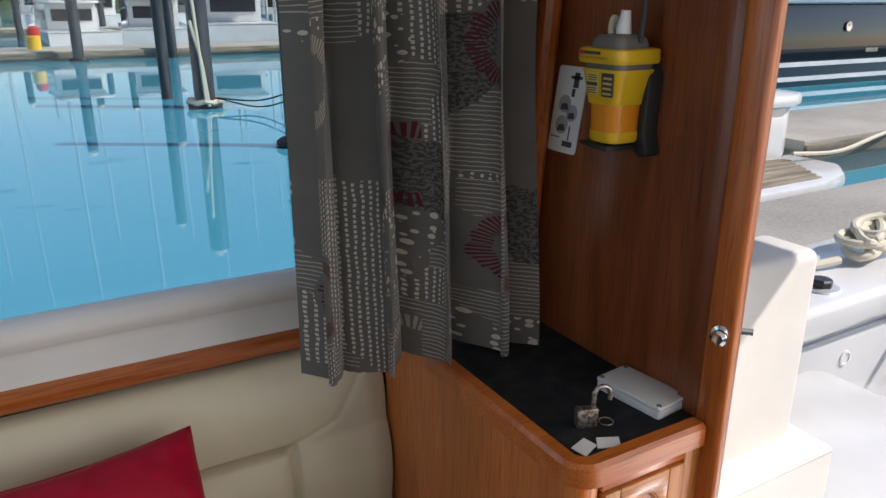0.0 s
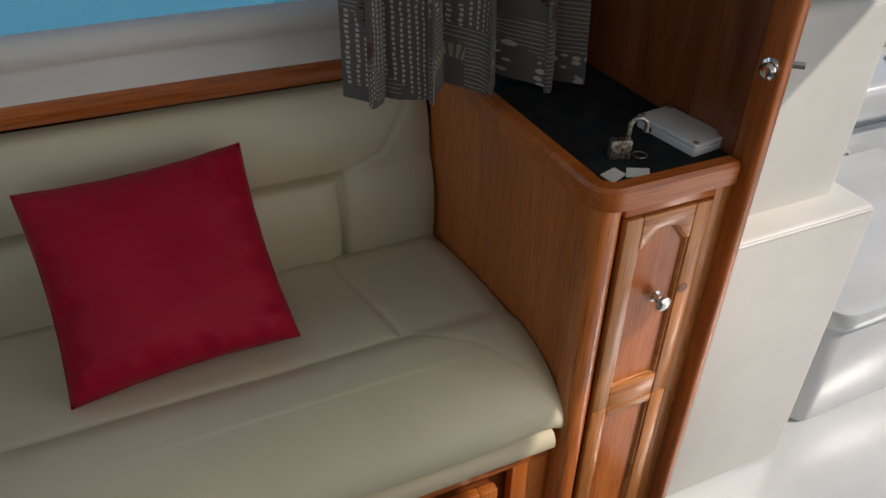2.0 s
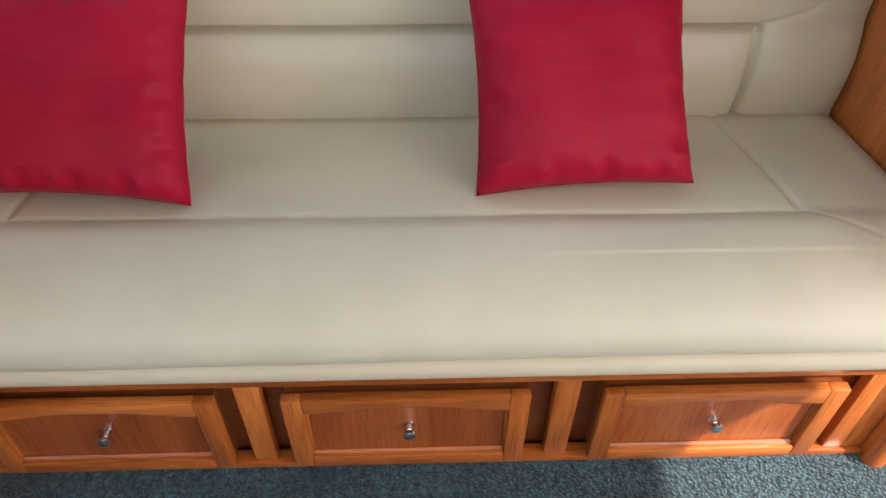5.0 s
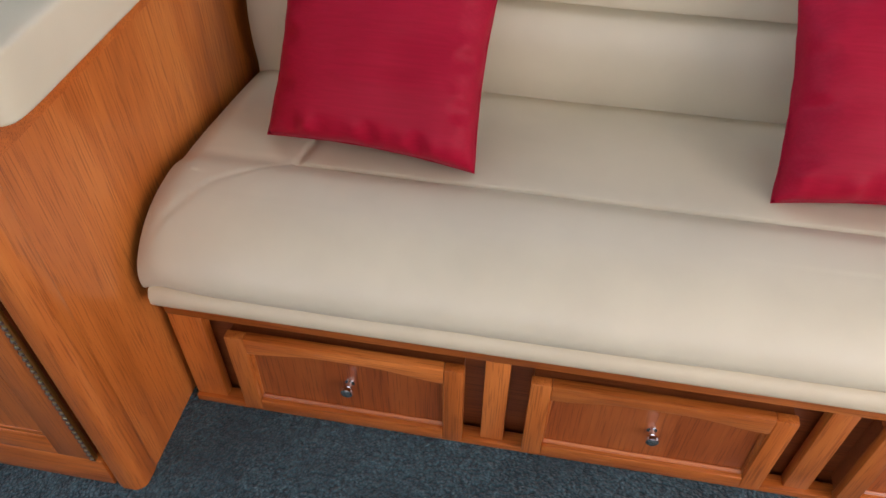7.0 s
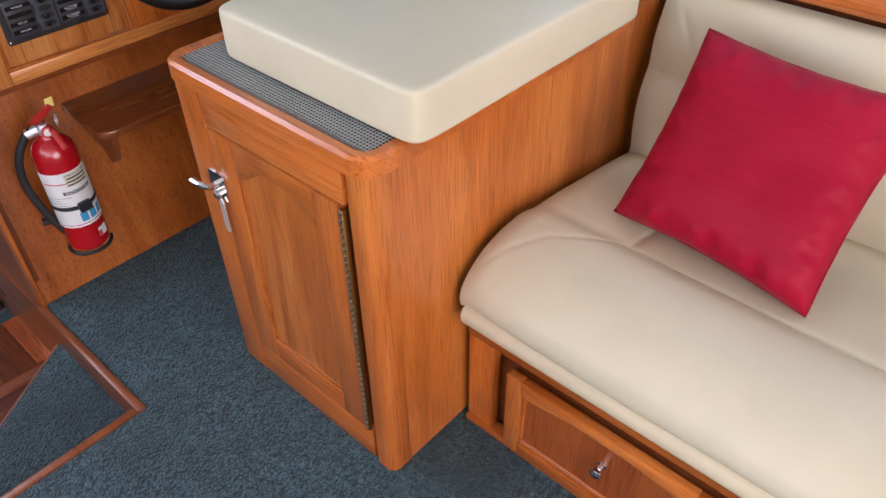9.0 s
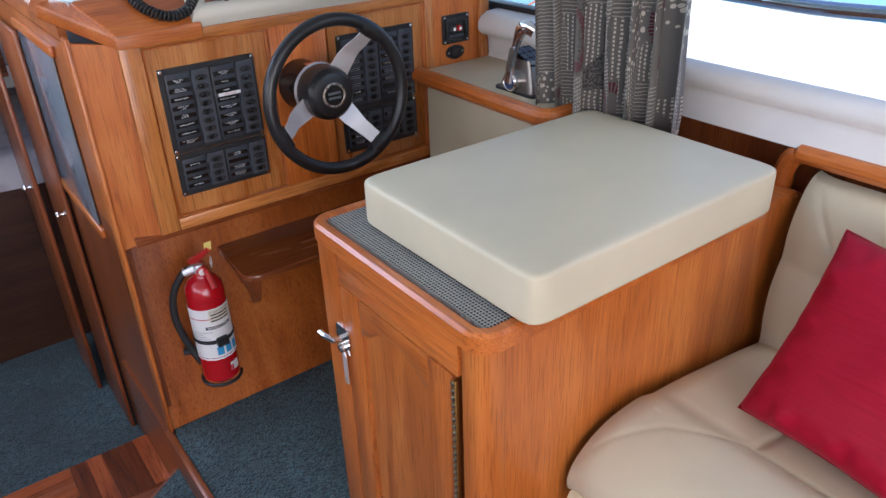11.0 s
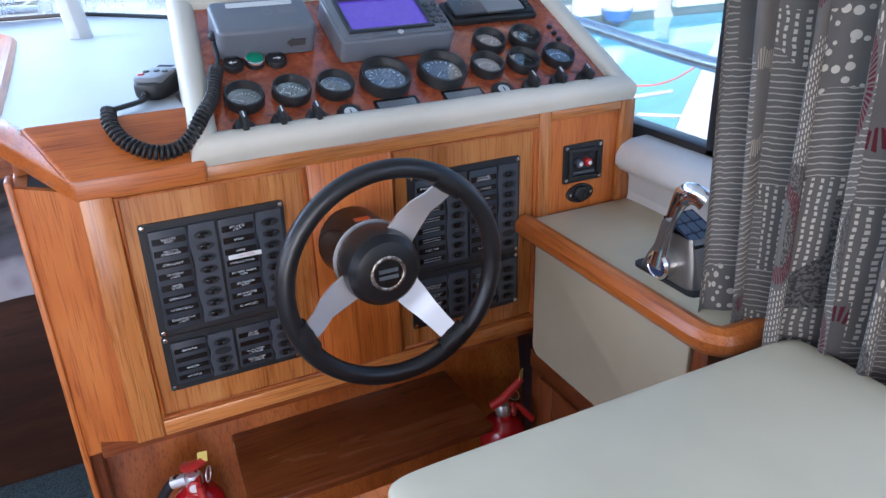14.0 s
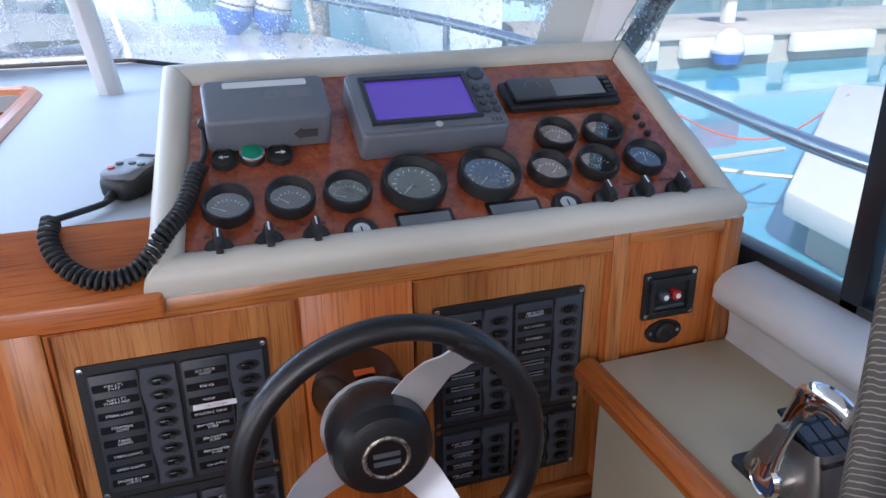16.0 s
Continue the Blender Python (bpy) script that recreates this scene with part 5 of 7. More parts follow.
part("screen", prism([(0.318, 0.190), (0.467, 0.190), (0.467, 0.276), (0.318, 0.276)], 0.0495, 0.051, dash), screen_mat, plot, "violet lit screen", smooth=0)
part("name_bar", prism([(0.322, 0.2885), (0.392, 0.2885), (0.392, 0.2965), (0.322, 0.2965)], 0.0502, 0.0510, dash), grey_light, plot, "pale name bar", smooth=0)
part("rocker", disc(dash(0.492, 0.281, 0.050), DN, [(0.0135, 0), (0.0135, 0.003), (0.010, 0.005), (0, 0.004)], 22), panel_light, plot)
part("model_bar", prism([(0.480, 0.259), (0.505, 0.259), (0.505, 0.2635), (0.480, 0.2635)], 0.0502, 0.0508, dash), grey_light, plot, smooth=0)
for i in range(4):
    for j in range(2):
        part("key", disc(dash(0.484 + 0.016 * j, 0.248 - 0.0165 * i, 0.050), DN, [(0.0066, 0), (0.0064, 0.003), (0.005, 0.004), (0, 0.0042)], 14), panel_light, plot)
part("card_door", prism([(0.352, 0.1725), (0.432, 0.1725), (0.432, 0.1815), (0.352, 0.1815)], 0.0502, 0.0512, dash), grey_plastic, plot, smooth=0)
part("door_lock", disc(dash(0.405, 0.177, 0.0505), DN, [(0.0058, 0), (0.0055, 0.002), (0, 0.0025)], 14), steel, plot)
for j in range(3):
    part("vent", prism([(0.486 + j * 0.006, 0.174), (0.488 + j * 0.006, 0.174), (0.488 + j * 0.006, 0.182), (0.486 + j * 0.006, 0.182)], 0.0502, 0.0508, dash), dark_ink, plot, smooth=0)

st = thing("stereo", dash(0.645, 0.275, 0), "gloss black marine stereo with a round dial and grey display", "stereo")
part("surround", prism(rounded(0.546, 0.742, 0.240, 0.305, 0.005, 3), 0, 0.012, dash, 0.003), black, st)
part("fascia", prism(rounded(0.554, 0.738, 0.248, 0.300, 0.004, 3), 0.012, 0.017, dash, 0.002), gloss_black, st)
part("faceplate", prism(rounded(0.556, 0.628, 0.250, 0.299, 0.004, 3), 0.017, 0.022, dash, 0.002), panel_light, st)
ring = bmesh.new()
tube([dash(0.594 + 0.013 * math.cos(radians(a)), 0.276 + 0.013 * math.sin(radians(a)), 0.0225) for a in range(-20, 205, 15)], 0.0009, 6, bm=ring)
part("dial_ring", ring, grey_light, st)
part("display", prism([(0.630, 0.254), (0.716, 0.254), (0.716, 0.296), (0.630, 0.296)], 0.017, 0.0185, dash), lcd_grey, st, "grey reflective display", smooth=0)
for j in range(4):
    part("button", prism([(0.722, 0.256 + j * 0.010), (0.732, 0.256 + j * 0.010), (0.732, 0.262 + j * 0.010), (0.722, 0.262 + j * 0.010)], 0.017, 0.019, dash), black, st, smooth=0)

# ---- switch panels ----
LEFT = ((("NAV LT'S\nPORT", "NAV LT'S\nSTARBOARD", "STERN LIGHT", "STEAMING\nLIGHT", "PANEL\nLIGHTS", "CABIN LIGHTS", "CABIN LIGHTS", "ENGINE ROOM\nLIGHTS"), ("AFT DECK\nLIGHT", "RADAR", "WIPER", "HOLDING TANK", "SHOWER DRAIN\nPUMP", "SALTWATER\nPUMP", "FRESHWATER\nPUMP", "12v OUTLETS")), (("INVERTER", "", "FREEZER", "SUB MAIN"), ("SHORE\nPOWER", "", "HOTWATER\nCYLINDER", "HOTWATER\nCYLINDER")))
RIGHT = ((("HOLDING TANK\nPUMP", "-", "-", "-", "-", "-", "SUMP PUMP", "-"), ("BEDROOM\nCONVERTER", "DC OUTLETS", "TV-STEREO", "LPG CONTROL", "-", "-", "", "TRIM TABS")), (("PORT ENGINE\nCONTROLS", "PORT ENGINE\nCONTROLS", "STBD ENGINE\nCONTROLS", "STBD ENGINE\nCONTROLS"), ("-", "-", "-", "-")))


def breaker_panel(u0, u1, v_top, v_mid, v_low, words, label):
    root = thing("switch_panel", (-2.075, (u0 + u1) / 2, v_low), label, "switch panel", group="breaker panels")
    W = u1 - u0
    for (lo, hi), cols in zip(((v_mid + 0.001, v_top), (v_low, v_mid - 0.001)), words):
        plate = part("plate", prism(rounded(u0, u1, lo, hi, 0.004, 2), 0.001, 0.005, HX), black, root, "black backing plate")
        for su, sv in ((u0 + 0.006, hi - 0.006), (u1 - 0.006, hi - 0.006), (u0 + 0.006, lo + 0.006), (u1 - 0.006, lo + 0.006)):
            part("screw", disc(HX(su, sv, 0.005), (1, 0, 0), [(0.0042, 0), (0.0040, 0.0015), (0, 0.0025)], 10), chrome, plate)
        n = len(cols[0])
        pitch = (hi - lo - 0.036) / n
        for c, names in enumerate(cols):
            a0 = u0 + 0.012 + c * (W - 0.014) / 2
            lw, sw = W * 0.255, W * 0.19
            top = hi - 0.020
            part("label_strip", prism(rounded(a0, a0 + lw, top - n * pitch - 0.004, top + 0.008, 0.004, 2), 0.005, 0.010, HX, 0.0015), panel_grey, plate, "slate label strip")
            wave = [(a0 + lw + 0.002 + 0.002 * math.sin(i * 1.1), top - n * pitch - 0.003 + (n * pitch + 0.012) * i / 12) for i in range(13)]
            part("breaker_strip", prism(wave[::-1] + [(a0 + lw + sw, top - n * pitch - 0.003), (a0 + lw + sw, top + 0.009)], 0.005, 0.012, HX), panel_light, plate, "slate breaker strip")
            for i, word in enumerate(names):
                vc = top - (i + 0.5) * pitch
                part("label_window", prism(rounded(a0 + 0.004, a0 + lw - 0.003, vc - pitch * 0.26, vc + pitch * 0.26, 0.001, 1), 0.0100, 0.0108, HX), label_black, plate, smooth=0)
                if word == "-":
                    for k in range(2):
                        part("caption_bar", prism([(a0 + 0.012, vc - 0.001 + (k - 0.5) * 0.005), (a0 + lw - 0.012, vc - 0.001 + (k - 0.5) * 0.005), (a0 + lw - 0.012, vc + 0.001 + (k - 0.5) * 0.005), (a0 + 0.012, vc + 0.001 + (k - 0.5) * 0.005)], 0.0108, 0.0112, HX), grey_light, plate, smooth=0)
                elif word:
                    writing(word, HX, a0 + lw / 2, vc, 0.0113, 0.0053, white_box, plate)
                su = a0 + lw + sw * 0.55
                well = part("breaker", prism([(su + 0.0145 * math.cos(radians(t)), vc + 0.0072 * math.sin(radians(t))) for t in range(0, 360, 24)], 0.012, 0.0128, HX), black, plate, smooth=0)
                if word:
                    part("lever", prism(rounded(su - 0.009, su + 0.006, vc - 0.004, vc + 0.004, 0.002, 2), 0.0128, 0.0175, HX, 0.001), gloss_black, well)
                    part("lever_tip", prism(rounded(su + 0.001, su + 0.007, vc - 0.0032, vc + 0.0032, 0.001, 2), 0.0175, 0.021, HX), black, well)
    return root


left_panel = breaker_panel(0.526, 0.752, 0.984, 0.786, 0.681, LEFT, "black breaker switch panel with two columns of labels")
part("sticker", prism([(0.652, 0.9005), (0.706, 0.9005), (0.706, 0.908), (0.652, 0.908)], 0.0114, 0.0120, HX), paper, left_panel, "white caution sticker", smooth=0)
writing("CAUTION", HX, 0.679, 0.904, 0.0123, 0.0062, red_ink, left_panel)
breaker_panel(0.975, 1.208, 0.986, 0.788, 0.673, RIGHT, "black breaker switch panel behind the steering wheel")

sock = thing("terminal_panel", (-2.075, 1.355, 0.91), "black plate with red and black terminal posts", "panel")
part("plate", prism(rounded(1.309, 1.402, 0.908, 0.987, 0.004, 2), 0.001, 0.005, HX), black, sock)
rec = bmesh.new()
for a0, a1, b0, b1 in ((1.318, 1.393, 0.968, 0.978), (1.318, 1.393, 0.917, 0.923), (1.318, 1.326, 0.923, 0.968), (1.385, 1.393, 0.923, 0.968)):
    prism([(a0, b0), (a1, b0), (a1, b1), (a0, b1)], 0.005, 0.012, HX, 0.001, bm=rec)
part("surround", rec, black, sock)
part("label_slot", prism([(1.330, 0.925), (1.381, 0.925), (1.381, 0.931), (1.330, 0.931)], 0.005, 0.008, HX), panel_light, sock, smooth=0)
for u, mt in ((1.341, panel_light), (1.362, red_plastic)):
    part("terminal", disc(HX(u, 0.949, 0.005), (1, 0, 0), [(0.0085, 0), (0.0085, 0.010), (0.0065, 0.013), (0.003, 0.013), (0.003, 0.011), (0, 0.011)], 12), mt, sock)
    part("tip", disc(HX(u, 0.949, 0.016), (1, 0, 0), [(0.0042, 0), (0.0042, 0.003), (0, 0.003)], 12), white_paint, sock)
for u in (1.316, 1.395):
    for z in (0.915, 0.980):
        part("screw", disc(HX(u, z, 0.005), (1, 0, 0), [(0.004, 0), (0.0036, 0.0015), (0, 0.002)], 10), chrome, sock)
pw = thing("power_socket", (-2.075, 1.352, 0.88), "round black power socket with flap", "socket")
part("plate", prism([(1.352 + 0.032 * math.cos(radians(t)) * (1 if abs(math.cos(radians(t))) > 0.6 else 0.85), 0.883 + 0.020 * math.sin(radians(t))) for t in range(0, 360, 20)], 0.001, 0.006, HX), black, pw)
part("flap", disc(HX(1.352, 0.883, 0.006), (1, 0, 0), [(0.017, 0), (0.017, 0.006), (0.014, 0.009), (0.007, 0.009), (0.006, 0.007), (0, 0.007)], 22), rubber, pw)
for u in (1.328, 1.376):
    part("screw", disc(HX(u, 0.883, 0.006), (1, 0, 0), [(0.003, 0), (0.003, 0.001), (0, 0.0015)], 10), chrome, pw)

# ---- steering wheel ----
WC = Vector((-1.880, 0.866, 0.900))
WAX = Vector((0.998, -0.02, 0.043)).normalized()
WS = Vector((0, 1, 0)) - WAX * WAX.y
WS.normalize()
WU = WAX.cross(WS).normalized()
wheel = thing("steering_wheel", WC, "black leather steering wheel with three brushed aluminium spokes", "steering wheel")
R = 0.170


def on_wheel(a, r, w):
    return WC + WS * (r * math.cos(radians(a))) + WU * (r * math.sin(radians(a))) + WAX * w


part("rim", tube([on_wheel(a, R, 0.0) for a in range(0, 360, 4)], 0.0150, 16, True), grip, wheel, "stitched black leather rim")
SPOKES = (54, 204, 306)
for a in SPOKES:
    s = bmesh.new()
    rows = []
    for r, w, wd in ((0.040, -0.052, 0.026), (0.085, -0.046, 0.023), (0.112, -0.036, 0.019), (0.132, -0.016, 0.017), (0.152, -0.003, 0.016)):
        tang = (on_wheel(a + 1, 1, 0) - on_wheel(a - 1, 1, 0)).normalized()
        c = on_wheel(a, r, w)
        rows.append([s.verts.new(c + tang * (k * wd) + WAX * h) for k, h in ((-1, 0), (1, 0), (1, -0.004), (-1, -0.004))])
    for r0, r1 in zip(rows, rows[1:]):
        for k in range(4):
            s.faces.new((r0[k], r0[(k + 1) % 4], r1[(k + 1) % 4], r1[k]))
    s.faces.new(rows[0])
    s.faces.new(rows[-1][::-1])
    part("spoke", s, steel, wheel, "brushed aluminium spoke", smooth=25)
    part("spoke_boot", tube([on_wheel(a + d, R - 0.004, -0.002) for d in (-9, -6, -3, 0, 3, 6, 9)], 0.019, 14, radii=[0.0165, 0.0168, 0.0175, 0.0185, 0.0175, 0.0168, 0.0165]), grip, wheel, "thickened rim at the spoke")
wm = Matrix.Translation(WC - WAX * 0.042 + Vector((0, -0.005, 0))) @ WAX.to_track_quat("Z", "Y").to_matrix().to_4x4()
part("hub", lathe([(0.058, -0.045), (0.062, -0.040), (0.063, -0.006), (0.060, 0.012), (0.050, 0.024), (0.038, 0.027), (0.0, 0.027)], wm, 40), grip, wheel, "padded black hub")
part("badge_ring", lathe([(0.029, 0.026), (0.029, 0.029), (0.026, 0.030), (0.0235, 0.029)], wm, 36), lock_steel, wheel, "worn metal badge ring")
part("badge", lathe([(0.024, 0.0285), (0, 0.0285)], wm, 30), label_black, wheel)
for k in (-0.006, 0.005):
    bar = bmesh.new()
    q = [WC + WAX * -0.0125 + Vector((0, -0.005, 0)) + WS * a + WU * (k + b) for a, b in ((-0.016, -0.0033), (0.016, -0.0033), (0.016, 0.0033), (-0.016, 0.0033))]
    bar.faces.new([bar.verts.new(p) for p in q])
    bmesh.ops.solidify(bar, geom=bar.faces[:], thickness=0.0006)
    part("badge_bar", bar, grey_light, wheel, "raised pale name bar", smooth=0)
part("column_ring", lathe([(0.064, -0.05), (0.066, -0.046), (0.0, -0.046)], wm, 36), steel, wheel)
boss = tube([WC - WAX * 0.090, WC - WAX * 0.13, Vector((-2.066, 0.862, 0.890))], 0.058, 28, radii=[0.052, 0.056, 0.062])
part("column", boss, gloss_black, wheel, "dark brown-black steering column housing")
part("column_sticker", slab(WC - WAX * 0.110 + WS * -0.02 + WU * 0.0575, WC - WAX * 0.110 + WS * 0.006 + WU * 0.0578, WC - WAX * 0.122 + WS * 0.006 + WU * 0.0585, WC - WAX * 0.122 + WS * -0.02 + WU * 0.0582, 0.0015), orange_paint, wheel, "small orange sticker", smooth=0)

# ---- handset on a coiled lead ----
mic = thing("radio_handset", (-2.25, 0.59, 1.136), "grey radio handset on a coiled black lead", "handset")
MM = pose(-2.262, 0.612, 1.156, 0, -4, 143)


def mic_pt(a, b):
    th, ph = 2 * math.pi * a, math.pi * (b - 0.5)
    p = spow
    x, y, z = p(math.cos(ph), 0.5) * p(math.cos(th), 0.45), p(math.cos(ph), 0.5) * p(math.sin(th), 0.45), p(math.sin(ph), 0.6)
    wd = 0.0285 + 0.005 * x
    return MM @ Vector((0.046 * x, wd * y, 0.020 * z))


part("body", grid(36, 18, mic_pt), black, mic, smooth=60)
part("faceplate", prism(rounded(-0.042, 0.030, -0.025, 0.025, 0.018, 6), 0.008, 0.0205, lambda u, v, w: MM @ Vector((u, v, w)), 0.004, 3), grey_light, mic, "grey faceplate", smooth=60)
for i, (mx, my, mt) in enumerate(((-0.020, 0.015, red_plastic), (-0.002, 0.016, black), (0.004, 0.0, black), (0.002, -0.016, black))):
    part("key", disc(MM @ Vector((mx, my, 0.0205)), (MM.to_3x3() @ Vector((0, 0, 1))), [(0.0055, 0), (0.005, 0.002), (0, 0.0025)], 12), mt, mic)
for j in range(5):
    part("speaker_slot", tube([MM @ Vector((0.030 + j * 0.0022, -0.014, 0.021)), MM @ Vector((0.030 + j * 0.0022, 0.014, 0.021))], 0.0007, 5), black, mic)
tail = [MM @ Vector((-0.040, 0.0, -0.006)), (-2.200, 0.580, 1.145), (-2.168, 0.552, 1.146), (-2.142, 0.524, 1.147)]
part("strain_relief", tube([Vector(tail[0]), Vector(tail[0]).lerp(Vector(tail[1]), 0.75)], 0.007, 10, radii=[0.008, 0.0055]), rubber, mic)
part("lead", tube(smooth_path(tail, 6), 0.0042, 8, radii=None), rubber, mic)
path = smooth_path([(-2.142, 0.524, 1.147), (-2.118, 0.522, 1.132), (-2.090, 0.535, 1.112), (-2.070, 0.562, 1.097), (-2.062, 0.592, 1.094), (-2.068, 0.622, 1.104), dash(0.030, 0.055, 0.026), dash(0.055, 0.100, 0.020), dash(0.072, 0.150, 0.020), dash(0.080, 0.172, 0.018)], 12)
lens = [0.0]
for a, b in zip(path, path[1:]):
    lens.append(lens[-1] + (b - a).length)
coil = []
turns, per = 44, 9
for k in range(turns * per + 1):
    s = lens[-1] * k / (turns * per)
    i = max(0, min(len(path) - 2, next((j for j in range(len(lens) - 1) if lens[j + 1] >= s), len(path) - 2)))
    f = (s - lens[i]) / max(1e-6, lens[i + 1] - lens[i])
    p = path[i].lerp(path[i + 1], f)
    t = (path[i + 1] - path[i]).normalized()
    q = t.cross(Vector((0.2, 0.1, 1))).normalized()
    r = q.cross(t)
    a = 2 * math.pi * k / per
    coil.append(p + 0.0095 * (math.cos(a) * q + math.sin(a) * r))
part("coiled_lead", tube(coil, 0.0030, 6), rubber, mic, "tightly coiled black lead")
part("lead", tube(smooth_path([dash(0.080, 0.172, 0.018), dash(0.088, 0.20, 0.016), dash(0.090, 0.232, 0.020), dash(0.092, 0.248, 0.030)], 6), 0.0042, 8), rubber, mic)
part("plug", disc(dash(0.092, 0.246, 0.024), (-DS + DN).normalized(), [(0.009, 0), (0.009, 0.008), (0.006, 0.012), (0, 0.012)], 14), black, mic)

# ---- side console with throttle ----
con = thing("side_console", (-1.82, 1.36, 0.0), "cream vinyl side console with varnished edge and cupboard below", "console")
part("top", prism([(-2.064, 1.225), (-1.60, 1.225), (-1.575, 1.245), (-1.565, 1.28), (-1.565, 1.468), (-2.064, 1.468)], 0.835, 0.856, T, 0.006), cream, con, "cream vinyl top")
part("edge", tube(smooth_path([(-2.063, 1.216, 0.845), (-1.9, 1.216, 0.845), (-1.64, 1.216, 0.845), (-1.590, 1.217, 0.845), (-1.570, 1.226, 0.845), (-1.562, 1.25, 0.845), (-1.560, 1.40, 0.845)], 5), 0.022, 10), teak_x, con, "rounded varnished edge")
part("side_pad", prism(rounded(-2.05, -1.625, 0.555, 0.820, 0.022, 4), 0.0, 0.012, FACE_Y(1.245), 0.004), cream_dark, con, "flat cream vinyl side panel")
part("side_board", box(-2.064, -1.60, 1.246, 1.262, 0.0, 0.835), mahog_z, con)
part("rail", box(-2.06, -1.60, 1.236, 1.247, 0.515, 0.555, 0.002), mahog_x, con)
part("corner_post", box(-1.622, -1.590, 1.236, 1.285, 0.0, 0.83, 0.006), mahog_z, con)
cdoor = part("cupboard_door", box(-2.02, -1.65, 1.240, 1.247, 0.04, 0.51), mahog_z, con, "dark framed cupboard door")
framed(cdoor, FACE_Y(1.241), -2.02, -1.65, 0.04, 0.51, 0.05, 0.03, 0.05, 0.04, 0.010, mahog_z, mahog_x, mahog_z)
part("end_board", box(-1.60, -1.585, 1.285, 1.53, 0.0, 0.835), mahog_z, con)
roll = bmesh.new()
prof = [(1.468, 0.856), (1.466, 0.90), (1.462, 0.915), (1.440, 0.922), (1.428, 0.936), (1.428, 0.955), (1.440, 0.972), (1.462, 0.982), (1.50, 0.984), (1.53, 0.98)]
grid(24, len(prof) - 1, lambda a, b: Vector((-2.062 + a * 0.62, *prof[round(b * (len(prof) - 1))])), roll)
part("roll", roll, white_vinyl, con, "rolled off-white vinyl coaming pad", smooth=70)

thr = thing("throttle_control", (-1.71, 1.315, 0.856), "champagne metal engine control with chrome levers", "throttle")
part("base_plate", prism(rounded(-1.806, -1.664, 1.268, 1.362, 0.012, 3), 0.0, 0.006, FACE_Z(0.856)), black, thr)


def throttle_pt(a, b):
    th = 2 * math.pi * a
    p = spow
    s = 1 - 0.48 * b ** 1.2
    x = p(math.cos(th), 0.3) * 0.062 * s + 0.012 * b
    y = p(math.sin(th), 0.3) * 0.042 * (1 - 0.18 * b)
    return Vector((-1.735 + x, 1.314 + y, 0.862 + 0.078 * b))


tb = grid(48, 12, throttle_pt)
part("housing", tb, pewter, thr, smooth=50)
part("cap", prism([(-1.760, 1.284), (-1.686, 1.284), (-1.686, 1.344), (-1.760, 1.344)], 0.0, 0.004, lambda u, v, w: Vector((u, v, 0.940 - 0.35 * (u + 1.723) + w))), gloss_black, thr, "sloping black key pad")
for i in range(3):
    for j in range(3):
        part("key", prism(rounded(-1.756 + i * 0.023, -1.737 + i * 0.023, 1.288 + j * 0.018, 1.303 + j * 0.018, 0.002, 1), 0.004, 0.0055, lambda u, v, w: Vector((u, v, 0.940 - 0.35 * (u + 1.723) + w))), panel_light, thr, smooth=0)
for y, sg in ((1.258, -1), (1.371, 1)):
    lev = smooth_path([(-1.736, y, 0.886), (-1.728, y, 0.93), (-1.715, y, 0.975), (-1.703, y, 1.006), (-1.690, y, 1.022), (-1.674, y - sg * 0.006, 1.024), (-1.662, y - sg * 0.012, 1.018)], 6)
    bl = tube(lev, 0.016, 14, radii=[0.0165 - 0.006 * math.sin(math.pi * min(1.0, i / 20)) for i in range(len(lev))])
    for q in bl.verts:
        q.co.y = y + (q.co.y - y) * 0.62
    part("lever", bl, chrome, thr, "polished chrome lever")
    part("inlay", prism(rounded(-0.006, 0.006, 0.915, 0.975, 0.005, 4), 0.0, 0.0125, lambda u, v, w: Vector((-1.731 + (v - 0.915) * 0.26 + u, y + sg * w, v))), pewter, thr, "satin lever inlay")
    part("pivot", disc((-1.733, y - sg * 0.002, 0.888), (0, sg, 0), [(0.024, -0.02), (0.024, 0.004), (0.020, 0.008), (0.018, 0.006), (0, 0.006)], 24), chrome, thr, "chrome pivot cap")
    part("badge", disc((-1.733, y + sg * 0.0050, 0.888), (0, sg, 0), [(0.0175, 0), (0, 0.0005)], 20), canvas_navy, thr, "dark blue round badge")
sockb = thing("outlet_box", (-1.53, 1.40, 0.78), "small white plastic outlet box behind the helm seat", "outlet")
part("case", box(-1.575, -1.46, 1.330, 1.375, 0.772, 0.835, 0.006), white_box, sockb)
part("ridge", box(-1.545, -1.50, 1.318, 1.331, 0.79, 0.82, 0.004), white_box, sockb)


